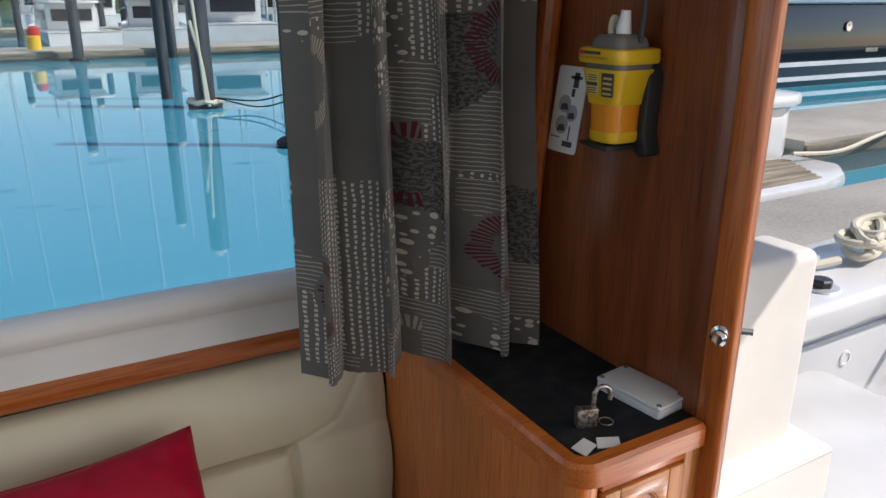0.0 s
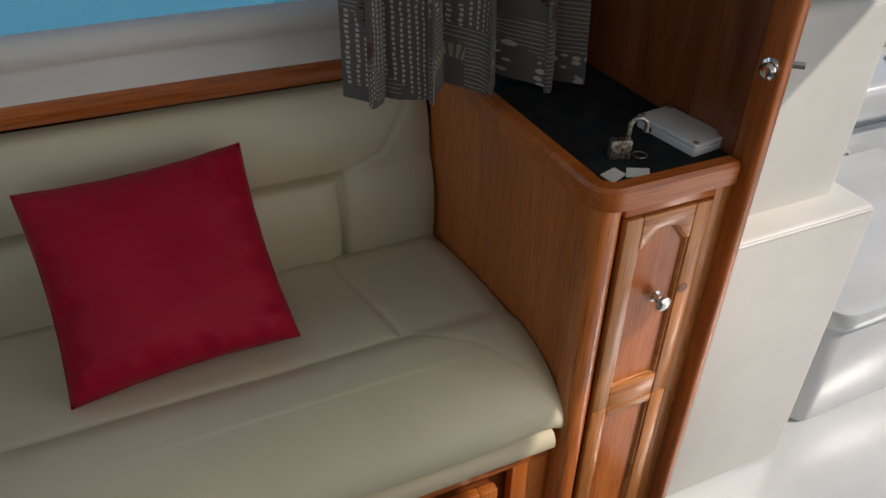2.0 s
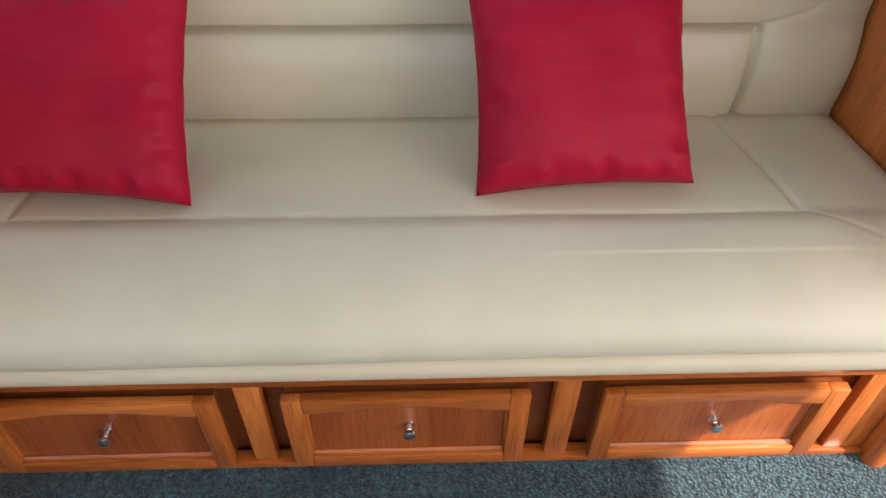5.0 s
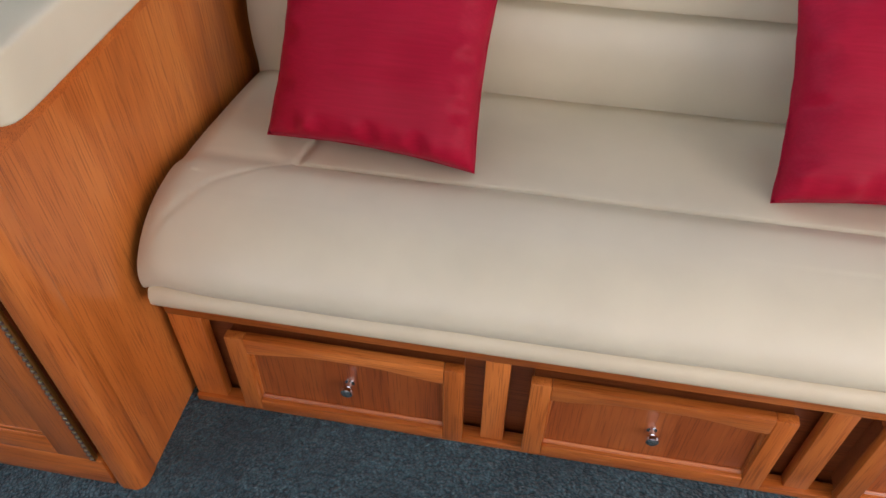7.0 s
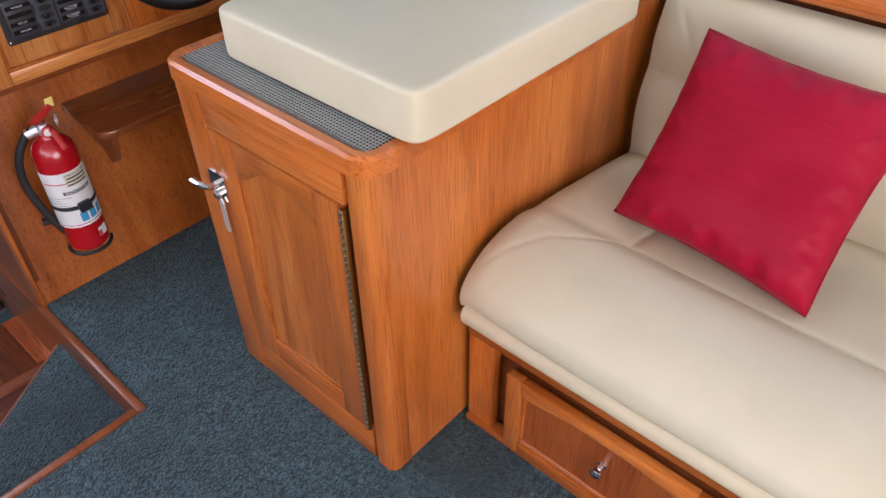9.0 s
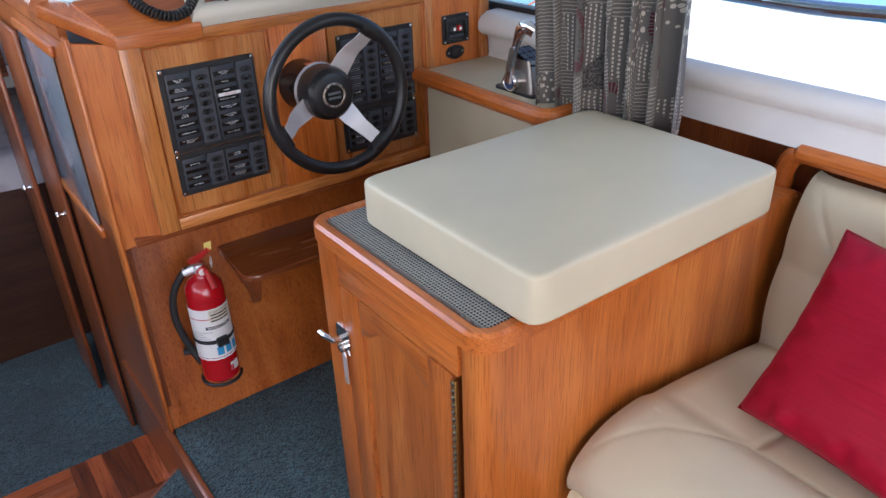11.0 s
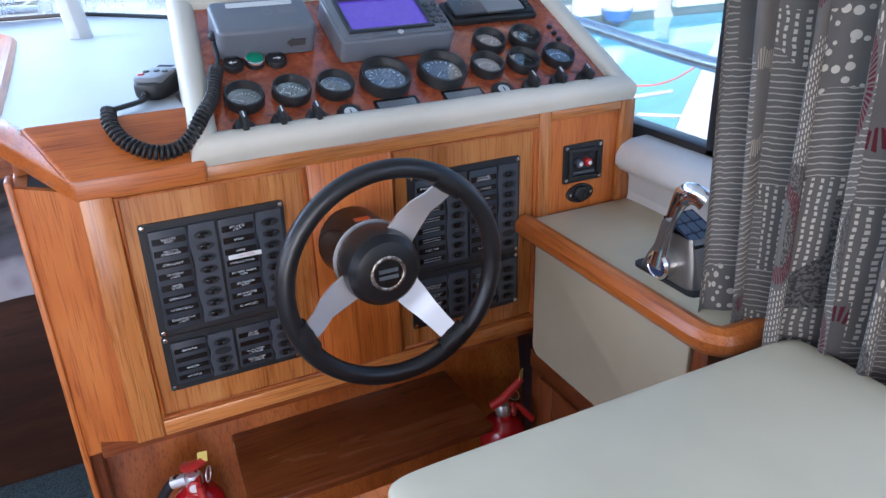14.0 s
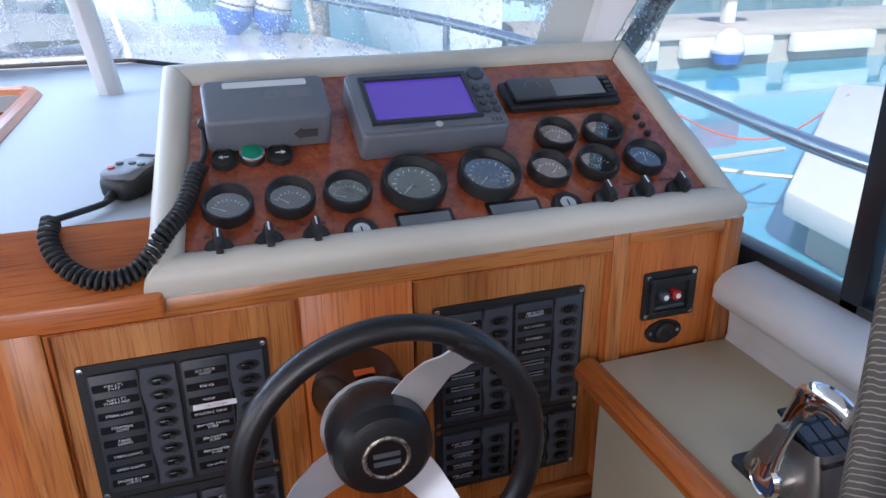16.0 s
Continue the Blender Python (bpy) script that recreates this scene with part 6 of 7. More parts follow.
# ---- fire extinguishers ----
def extinguisher(base, turn, label, hose):
    root = thing("fire_extinguisher", base, label, "extinguisher", group="fire extinguishers")
    M = pose(base[0], base[1], base[2], 0, 0, turn)
    r = 0.050
    part("cylinder", lathe([(0.0, 0.0), (0.044, 0.0), (r, 0.008), (r, 0.265), (0.047, 0.285), (0.036, 0.302), (0.022, 0.312), (0.018, 0.322), (0, 0.322)], M, 36), red_paint, root, "glossy red cylinder")
    lab = bmesh.new()

    def wrap(a0, a1, z0, z1, off, bm, steps=14):
        grid(steps, 1, lambda a, b: M @ Vector(((r + off) * math.cos(radians(a0 + (a1 - a0) * a)), (r + off) * math.sin(radians(a0 + (a1 - a0) * a)), z0 + (z1 - z0) * b)), bm)
    wrap(-95, 95, 0.085, 0.235, 0.0006, lab, 24)
    part("paper_label", lab, paper, root, "white printed label")
    for a0, a1, z0, z1, mt, nm in ((-95, 95, 0.078, 0.083, white_paint, "label_edge"), (-60, 10, 0.205, 0.208, red_ink, "print_bar"), (-10, 70, 0.175, 0.184, dark_ink, "print_bar"), (5, 75, 0.196, 0.232, cream_paint, "service_tag"), (10, 30, 0.092, 0.118, blue_ink, "pictogram"), (36, 56, 0.092, 0.118, blue_ink, "pictogram"), (62, 80, 0.092, 0.118, blue_ink, "pictogram"), (40, 72, 0.030, 0.056, paper, "sticker"), (40, 50, 0.030, 0.048, red_ink, "sticker_edge")):
        bm = bmesh.new()
        wrap(a0, a1, z0, z1, 0.0012 if nm != "sticker_edge" else 0.0018, bm, 8)
        part(nm, bm, mt, root)
    for k in range(9):
        bm = bmesh.new()
        z = 0.216 - (k % 3) * 0.009 if k < 3 else 0.166 - (k - 3) * 0.007
        wrap(10 if k < 3 else -85, 68 if k < 3 else -20 + 9 * (k % 4), z, z + (0.004 if k < 3 else 0.0018), 0.0017, bm, 8)
        part("print_line", bm, dark_ink if k < 3 else grey_ink, root)
    round_face = lambda u, v, w: M @ Vector(((r + w) * math.cos(u / r), (r + w) * math.sin(u / r), v))
    writing("INSTRUCTIONS", round_face, 0.027, 0.1795, 0.0019, 0.0085, white_paint, root)
    writing("BUILDING & FIRE", round_face, 0.035, 0.2265, 0.0021, 0.0075, dark_ink, root)
    for z in (0.135, 0.070):
        part("strap", lathe([(r + 0.0015, z - 0.006), (r + 0.003, z - 0.004), (r + 0.003, z + 0.004), (r + 0.0015, z + 0.006)], M, 32), rubber, root, "black retaining strap")
    part("buckle", prism(rounded(-0.016, 0.016, 0.123, 0.149, 0.004, 2), 0, 0.008, lambda u, v, w: M @ Vector(((r + 0.003 + w) * math.cos(0.5) - u * math.sin(0.5), (r + 0.003 + w) * math.sin(0.5) + u * math.cos(0.5), v))), black, root)
    part("bracket", box(-0.006, 0.006, -0.03, 0.03, -0.01, 0.20), black, root)
    bk = root.children[-1]
    for q in bk.data.vertices:
        q.co = M @ (q.co + Vector((-0.058, 0, 0.0)))
    part("foot_strap", tube([M @ Vector((0.052 * math.cos(radians(a)), 0.052 * math.sin(radians(a)), -0.004)) for a in range(-100, 101, 20)], 0.005, 6), black, root, "black foot strap")
    part("valve", lathe([(0.016, 0.318), (0.016, 0.338), (0.012, 0.345), (0, 0.345)], M, 16), steel, root, "steel valve body")
    part("pressure_dial", disc(M @ Vector((0.020, 0.006, 0.332)), M.to_3x3() @ Vector((1, 0.3, 0.1)), [(0.013, 0), (0.013, 0.006), (0.010, 0.007), (0, 0.006)], 18), red_plastic, root, "round pressure dial")
    part("dial_face", disc(M @ Vector((0.0265, 0.008, 0.3327)), M.to_3x3() @ Vector((1, 0.3, 0.1)), [(0.009, 0), (0, 0.0004)], 14), paper, root)
    part("handle", tube([M @ Vector((-0.018, -0.02, 0.345)), M @ Vector((0.0, -0.005, 0.358)), M @ Vector((0.02, 0.022, 0.385)), M @ Vector((0.028, 0.034, 0.398))], 0.008, 8, radii=[0.010, 0.010, 0.008, 0.007]), red_plastic, root, "red squeeze handle")
    part("carry_handle", tube([M @ Vector((-0.014, 0.0, 0.340)), M @ Vector((0.03, 0.02, 0.335)), M @ Vector((0.055, 0.035, 0.300))], 0.007, 8), red_plastic, root, "red carry handle")
    part("pin_ring", tube([M @ Vector((0.01 + 0.014 * math.cos(radians(a)), 0.032, 0.352 + 0.014 * math.sin(radians(a)))) for a in range(0, 360, 30)], 0.0013, 6, True), steel, root, "wire pin ring")
    part("tag", prism([(-0.006, 0), (0.012, 0.004), (0.014, 0.026), (-0.004, 0.022)], 0, 0.0012, lambda u, v, w: M @ Vector((0.026 + w, 0.030 + u, 0.392 + v))), tag_yellow, root, "yellow service tag", smooth=0)
    if hose:
        hp = [M @ Vector(p) for p in ((0.0, -0.012, 0.334), (0.0, -0.040, 0.325), (0.004, -0.075, 0.27), (0.006, -0.085, 0.20), (0.008, -0.070, 0.12), (0.010, -0.050, 0.065), (0.008, -0.042, 0.045))]
        part("hose", tube(smooth_path(hp, 8), 0.0095, 12), rubber, root, "black rubber hose")
        part("ferrule", tube([hp[0], hp[1]], 0.012, 12), steel, root, "steel hose ferrule")
        part("hose_clip", tube([M @ Vector((0.0, -0.045, 0.085)), M @ Vector((0.0, -0.085, 0.085))], 0.010, 8), rubber, root)
    return root


extinguisher((-2.090, 0.532, 0.142), -25, "red fire extinguisher with hose strapped to the helm console", True)
extinguisher((-2.045, 1.160, 0.105), 35, "red fire extinguisher standing under the helm", False)
part("bracket_shelf", box(-2.112, -1.97, 1.09, 1.24, 0.072, 0.094, 0.004), mahog_y, helm, "small bracket shelf under the extinguisher")

# ---- things on the locker and on the bulkhead ----
bx = thing("junction_box", (0.945, 0.915, 0.858), "pale grey plastic box with screwed lid on the locker", "box")
BM = pose(0.947, 0.915, 0.858, 0, 0, 7)
bxf = lambda u, v, w: BM @ Vector((u, v, w))
part("tray", prism(rounded(-0.036, 0.036, -0.064, 0.064, 0.005, 3), 0.0, 0.014, bxf, 0.001), white_box, bx)
part("lid", prism(rounded(-0.037, 0.037, -0.065, 0.065, 0.005, 3), 0.015, 0.021, bxf, 0.002), white_box, bx)
for u in (-0.030, 0.030):
    for v in (-0.058, 0.058):
        part("screw", disc(BM @ Vector((u, v, 0.021)), (0, 0, 1), [(0.0045, 0), (0.004, 0.0015), (0, 0.002)], 12), lock_steel, bx)
part("mark", prism([(-0.012, 0.004), (-0.002, 0.004), (-0.002, 0.012), (-0.012, 0.012)], 0.0, 0.001, lambda u, v, w: BM @ Vector((-0.0372 - w, 0.04 + u, v))), dark_ink, bx, "dark printed mark", smooth=0)
pl = thing("padlock", (0.815, 0.895, 0.858), "old rusty padlock standing open on the locker top", "padlock")
PM = pose(0.812, 0.893, 0.858, 0, 0, -18)
part("body", prism(rounded(-0.017, 0.017, 0.0, 0.032, 0.003, 2), -0.008, 0.008, lambda u, v, w: PM @ Vector((u, w, v)), 0.002), lock_steel, pl, "laminated steel body")
part("shackle", tube([PM @ Vector(p) for p in [(0.011, 0, 0.030), (0.011, 0, 0.052)] + [(0.011 + 0.0 + 0.013 - 0.013 * math.cos(radians(a)), 0, 0.052 + 0.013 * math.sin(radians(a))) for a in range(15, 181, 15)] + [(0.037, 0, 0.042)]], 0.0038, 10), lock_steel, pl, "rusty open shackle")
wr = thing("wire_ring", (0.845, 0.875, 0.858), "thin dark wire ring beside the padlock", "ring")
part("ring", tube([(0.846 + 0.011 * math.cos(radians(a)), 0.885 + 0.011 * math.sin(radians(a)), 0.8595) for a in range(0, 360, 24)], 0.0012, 6, True), lock_steel, wr)
for m, lb in ((pose(0.770, 0.848, 0.8585, 0, 0, 25), "white plastic card scrap lying by the padlock"), (pose(0.808, 0.840, 0.8590, 0, 0, -20), "white plastic card scrap beside the locker rim")):
    cd = thing("card", m.translation, lb, "card", group="card scraps on the locker")
    part("sheet", prism([(-0.020, -0.013), (0.016, -0.014), (0.022, 0.010), (-0.012, 0.014)], 0.0, 0.0022, lambda u, v, w: m @ Vector((u, v, w)), 0.0006, 1), paper, cd, smooth=0)

ep = thing("emergency_beacon", (0.95, 1.01, 1.25), "yellow emergency beacon in a black wall bracket", "beacon")
EM = lambda u, v, w: Vector((0.985 - w, 1.005 + u * 0.81, 1.268 + v * 0.82))
part("bracket", prism([(-0.056, -0.022), (-0.040, -0.030), (-0.020, -0.02), (-0.015, 0.13), (-0.040, 0.15), (-0.050, 0.12), (-0.046, 0.02)], 0.0, 0.030, EM, 0.003), black, ep, "black mounting bracket")


def ring_stack(rows, n=5.0, seg=36):
    def f(a, b):
        i = b * (len(rows) - 1)
        k = min(int(i), len(rows) - 2)
        z, hw, hd = (rows[k][j] + (rows[k + 1][j] - rows[k][j]) * (i - k) for j in range(3))
        th = 2 * math.pi * a
        e = 2 / n
        p = lambda c: spow(c, e)
        return EM(0.005 + hw * p(math.cos(th)), z, 0.052 + hd * p(math.sin(th)))
    return grid(seg, (len(rows) - 1) * 2, f)


part("base", ring_stack([(0.0, 0.0, 0.0), (0.0, 0.036, 0.030), (0.006, 0.038, 0.032), (0.020, 0.038, 0.032)], 3.5), yellow, ep, smooth=40)
part("lens", ring_stack([(0.020, 0.038, 0.032), (0.070, 0.040, 0.034)], 3.0), amber, ep, "amber ribbed section", smooth=40)
part("body", ring_stack([(0.070, 0.040, 0.034), (0.090, 0.044, 0.036), (0.130, 0.056, 0.040), (0.134, 0.056, 0.040)], 5), yellow, ep, smooth=40)
part("collar", ring_stack([(0.134, 0.052, 0.038), (0.146, 0.054, 0.040)], 5), clear_grey, ep, smooth=40)
part("cap", ring_stack([(0.144, 0.060, 0.044), (0.150, 0.062, 0.046), (0.168, 0.061, 0.045), (0.170, 0.058, 0.043), (0.170, 0.0, 0.0)], 6), yellow, ep, "yellow cap", smooth=40)
part("top", ring_stack([(0.170, 0.046, 0.036), (0.186, 0.042, 0.032), (0.194, 0.034, 0.026), (0.196, 0.0, 0.0)], 4), clear_grey, ep, "smoked grey top", smooth=40)
part("strobe", tube([EM(-0.002, 0.19, 0.052), EM(-0.002, 0.205, 0.052), EM(-0.005, 0.235, 0.052)], 0.010, 12, radii=[0.012, 0.011, 0.007]), white_paint, ep, "white aerial stub")
part("lanyard", tube(smooth_path([EM(0.03, 0.185, 0.05), EM(0.028, 0.205, 0.055), EM(0.026, 0.222, 0.05), EM(0.022, 0.19, 0.04)], 6), 0.005, 8), rope_mat, ep)
part("aerial", tube([EM(-0.038, 0.18, 0.045), EM(-0.042, 0.24, 0.045), EM(-0.040, 0.32, 0.045)], 0.004, 8), black, ep, "flexible black aerial")
BEACON_MARKS = ((0.003, 0.034, 0.088, 0.128, tag_yellow, "label"), (-0.036, -0.008, 0.086, 0.128, dark_ink, "label"), (0.005, 0.032, 0.104, 0.110, dark_ink, "label_bar"), (0.036, 0.047, 0.159, 0.166, red_ink, "maker_mark"), (-0.006, 0.033, 0.160, 0.165, dark_ink, "caption_bar"))
for u0, u1, v0, v1, mt, nm in BEACON_MARKS:
    w0 = 0.052 + (0.0375 if v1 < 0.14 else 0.0452)
    part(nm, prism([(u0, v0), (u1, v0), (u1 + (0.003 if v1 < 0.14 else 0), v1), (u0, v1)], w0, w0 + (0.0022 if nm == "label" else 0.0030), EM), mt, ep, smooth=0)
for k in range(4):
    part("print_line", prism([(-0.033, 0.090 + k * 0.009), (-0.011, 0.090 + k * 0.009), (-0.011, 0.0935 + k * 0.009), (-0.033, 0.0935 + k * 0.009)], 0.0915, 0.0925, EM), tag_yellow, ep, smooth=0)
for k, v in enumerate((0.0905, 0.0945, 0.0985, 0.1135, 0.1175, 0.1215)):
    part("print_line", prism([(0.006 + 0.003 * (k % 2), v), (0.031, v), (0.031, v + 0.0016), (0.006 + 0.003 * (k % 2), v + 0.0016)], 0.0915, 0.0925, EM), dark_ink, ep, smooth=0)
writing("USE ONLY IN EMERGENCY", lambda u, v, w: EM(-u, v, w), -0.010, 0.1535, 0.0985, 0.0062, dark_ink, ep)
part("foot_clip", prism([(-0.03, -0.014), (0.05, -0.010), (0.05, -0.002), (-0.03, -0.004)], 0.03, 0.09, EM, 0.002), black, ep)
part("screw", disc(EM(0.005, -0.026, 0.0), (-1, 0, 0), [(0.004, 0), (0.003, 0.003), (0, 0.003)], 10), steel, ep)
ip = thing("instruction_plate", (0.98, 1.20, 1.21), "white instruction plate with line drawings on the bulkhead", "sign")
IM = lambda u, v, w: Vector((0.984 - w, 1.236 - u - (v - 1.212) * 0.18, v))
part("plate", prism(rounded(0.0, 0.078, 1.212, 1.366, 0.006, 3), 0, 0.002, IM), paper, ip, smooth=0)
for cx, cy, r in ((0.030, 1.30, 0.016), (0.052, 1.285, 0.015), (0.030, 1.262, 0.017)):
    part("drawing", prism([(cx + r * math.cos(radians(t)), cy + r * math.sin(radians(t))) for t in range(0, 360, 24)], 0.002, 0.0026, IM), grey_ink, ip, smooth=0)
    part("drawing", prism([(cx - r * 0.6, cy - r * 0.7), (cx + r * 0.7, cy - r * 0.6), (cx + r * 0.4, cy + r * 0.1), (cx - r * 0.4, cy)], 0.0026, 0.0032, IM), dark_ink, ip, smooth=0)
for u0, u1, v0, v1 in ((0.036, 0.066, 1.345, 1.350), (0.045, 0.058, 1.330, 1.356), (0.044, 0.052, 1.314, 1.328), (0.040, 0.066, 1.224, 1.234), (0.052, 0.055, 1.236, 1.262), (0.006, 0.030, 1.238, 1.240)):
    part("drawing", prism([(u0, v0), (u1, v0), (u1, v1), (u0, v1)], 0.002, 0.0027, IM), dark_ink, ip, smooth=0)
ck = thing("door_catch", (0.96, 0.79, 1.0), "chrome door catch on the doorway post", "catch")
part("knob", disc((0.969, 0.792, 1.014), (-1, -0.35, 0), [(0.016, 0), (0.016, 0.003), (0.011, 0.005), (0.009, 0.010), (0.012, 0.014), (0.008, 0.018), (0, 0.019)], 18), chrome, ck)
part("strike", tube([(0.985, 0.782, 1.022), (1.000, 0.764, 1.023)], 0.005, 10), chrome, ck)

# ---- cockpit outside the doorway ----
seat_vinyl = vinyl("white_cockpit_vinyl", (0.70, 0.67, 0.62), 0.45)
structure("cockpit_sole", box(1.035, 3.6, -1.75, 1.75, -0.14, -0.06), shell_white, "white moulded cockpit sole", "deck")
cs = thing("cockpit_seat", (1.25, 1.0, -0.06), "cream vinyl cockpit seat against the bulkhead", "seat")
part("backrest", box(1.050, 1.365, 0.905, 1.03, 0.62, 1.046, 0.020, 3), seat_vinyl, cs)
part("seat", box(1.050, 1.405, 0.835, 1.40, -0.06, 0.660, 0.016, 3), seat_vinyl, cs)
part("piping", tube([(1.06, 0.838, 0.652), (1.39, 0.838, 0.652), (1.402, 0.86, 0.652), (1.402, 1.3, 0.652)], 0.004, 6), white_vinyl, cs)
coaming = bmesh.new()
box(1.035, 3.7, 1.40, 1.85, 0.44, 0.56, 0.03, 3, coaming)
box(1.035, 3.7, 1.46, 1.85, -0.3, 0.46, 0.02, 2, coaming)
structure("coaming_starboard", coaming, shell_white, "white moulded side deck and coaming", "coaming")
structure("transom", box(3.6, 3.72, -1.75, 1.75, -0.3, 0.52, 0.03), shell_white, "white moulded transom", "transom")
structure("coaming_port", box(1.035, 3.7, -1.85, -1.42, -0.3, 0.56, 0.03), shell_white, "white moulded side deck and coaming", "coaming")
hat = thing("locker_hatch", (2.4, 1.455, 0.2), "white moulded locker lid with two recessed latches", "hatch")
part("lid", prism(rounded(1.75, 3.1, 0.02, 0.40, 0.04, 4), 0.0, 0.012, FACE_Y(1.460), 0.003), shell_white, hat)
for x in (2.14, 2.48):
    part("latch", disc((x, 1.448, 0.30), (0, -1, 0), [(0.030, 0), (0.030, 0.004), (0.022, 0.006), (0.020, 0.002), (0, 0.002)], 20), white_box, hat)
bn = thing("moulded_bin", (2.0, 1.1, -0.06), "white moulded step bin beside the cockpit seat", "bin")
part("body", prism(rounded(1.50, 2.25, 0.88, 1.40, 0.05, 4), -0.06, 0.28, T, 0.015), shell_white, bn)
part("rim", prism(rounded(1.47, 2.28, 0.85, 1.42, 0.06, 4), 0.28, 0.335, T, 0.012), shell_white, bn)
bo = thing("fuel_filler", (2.36, 1.50, 0.56), "small black deck filler cap on a steel flange", "deck fitting")
part("flange", disc((2.37, 1.51, 0.559), (0, 0, 1), [(0.065, 0), (0.060, 0.008), (0.04, 0.010), (0, 0.010)], 24), steel, bo)
part("cap", disc((2.37, 1.51, 0.567), (0, 0, 1), [(0.036, 0), (0.036, 0.022), (0.030, 0.028), (0, 0.028)], 8), black, bo)
rp = thing("mooring_rope", (2.8, 1.6, 0.56), "coiled cream mooring rope on the side deck", "rope")
cr = []
for k in range(150):
    a = k * 0.33
    cr.append((2.78 + 0.13 * math.cos(a) + 0.0009 * k, 1.63 + 0.075 * math.sin(a * 1.07), 0.585 + 0.028 * (1 + math.sin(a * 0.53)) + 0.0003 * k))
part("coil", tube(smooth_path(cr, 2), 0.016, 8), rope_mat, rp)
part("tail", tube(smooth_path([(2.2, 1.62, 0.575), (2.4, 1.64, 0.575), (2.6, 1.6, 0.59)], 6), 0.016, 8), rope_mat, rp)
part("tail", tube(smooth_path([(2.95, 1.50, 0.57), (2.95, 1.38, 0.50), (2.75, 1.30, 0.2), (2.6, 1.28, -0.045)], 8), 0.016, 8), rope_mat, rp)

# ---- harbour ----
WL = -0.45
structure("water", box(-600, 600, -600, 600, WL - 0.5, WL), water, "calm turquoise harbour water", "water", 0)


def pontoon(name, x0, x1, y0, y1, top, label):
    root = thing(name, ((x0 + x1) / 2, (y0 + y1) / 2, WL), label, "pontoon", kind="structure")
    part("deck", box(x0, x1, y0, y1, top - 0.12, top, 0.02), concrete, root)
    part("float", box(x0 + 0.1, x1 - 0.1, y0 + 0.1, y1 - 0.1, WL - 0.3, top - 0.12), concrete, root)
    part("waler", box(x0 - 0.02, x1 + 0.02, y0 - 0.05, y0, top - 0.22, top - 0.04, 0.01), weathered, root)
    part("waler", box(x0 - 0.02, x1 + 0.02, y1, y1 + 0.05, top - 0.22, top - 0.04, 0.01), weathered, root)
    return root


pontoon("pontoon", 2.2, 40.0, 2.05, 3.64, 0.02, "pale concrete finger pontoon alongside")
pontoon("pontoon", 7.45, 60.0, 5.05, 6.6, 0.02, "pale concrete pontoon behind the white boat")
pontoon("pontoon", -60.0, 60.0, 27.6, 30.2, -0.14, "long concrete walkway across the basin")


def pile_at(x, y, r, h, label, collar=True, lean=0.0):
    root = thing("mooring_pile", (x, y, WL), label, "pile", group="mooring piles")
    part("post", tube([(x, y, WL - 1.5), (x + lean * 0.4, y, WL + h * 0.5), (x + lean, y, WL + h)], r, 20), pile_black, root)
    part("cap", disc((x + lean, y, WL + h), (0, 0, 1), [(r * 1.05, 0), (0, r * 1.1)], 20), fender_white, root)
    if collar:
        part("collar", tube([(x + (r + 0.06) * math.cos(radians(a)), y + (r + 0.06) * math.sin(radians(a)), WL + 0.04) for a in range(0, 360, 20)], 0.07, 8, True), rubber, root, "floating rubber collar")
    return root


pile_at(3.25, 14.4, 0.185, 2.75, "tall black sleeved mooring pile with rope ties")
pile_at(2.86, 16.0, 0.11, 2.6, "slim black mooring pile", False)
pile_at(3.42, 9.93, 0.125, 2.9, "tall black sleeved mooring pile near the boat")
pile_at(2.22, 27.0, 0.17, 2.9, "tall black sleeved mooring pile by the walkway")
pile_at(5.13, 27.2, 0.16, 2.9, "tall black sleeved mooring pile by the walkway", False)
pile_at(-3.0, 26.5, 0.16, 2.9, "tall black sleeved mooring pile by the walkway", False)
for x, y in ((3.9, 40.0), (4.9, 44.0), (5.2, 38.0), (1.0, 42.0), (12.0, 33.5), (-7.0, 34.0)):
    pile_at(x, y, 0.16, 3.0, "distant dark mooring pile", False)
ties = thing("pile_ropes", (3.3, 14.0, WL), "pale mooring lines hanging from the pile", "rope")
part("line", tube(smooth_path([(3.12, 14.12, 1.6), (3.16, 14.1, 0.6), (3.2, 14.1, -0.3)], 5), 0.03, 6), rope_mat, ties)
part("line", tube(smooth_path([(3.05, 14.12, 1.1), (3.18, 14.1, 0.4), (3.25, 14.1, -0.4)], 5), 0.03, 6), rope_mat, ties)
part("knot", tube([(3.25 + 0.30 * math.cos(a * 0.5), 14.4 + 0.30 * math.sin(a * 0.5), WL + 0.12 + 0.02 * math.sin(a * 3)) for a in range(13)], 0.05, 6), rope_mat, ties)
for dz in (0.0, 0.12):
    part("slack_line", tube(smooth_path([(3.4, 14.2, WL + 0.18), (4.0, 13.2, WL + 0.10 + dz), (4.6, 12.2, WL + 0.5 + dz), (5.2, 11.4, WL + 1.0 + dz)], 6), 0.014, 6), rubber, ties, "dark slack line")


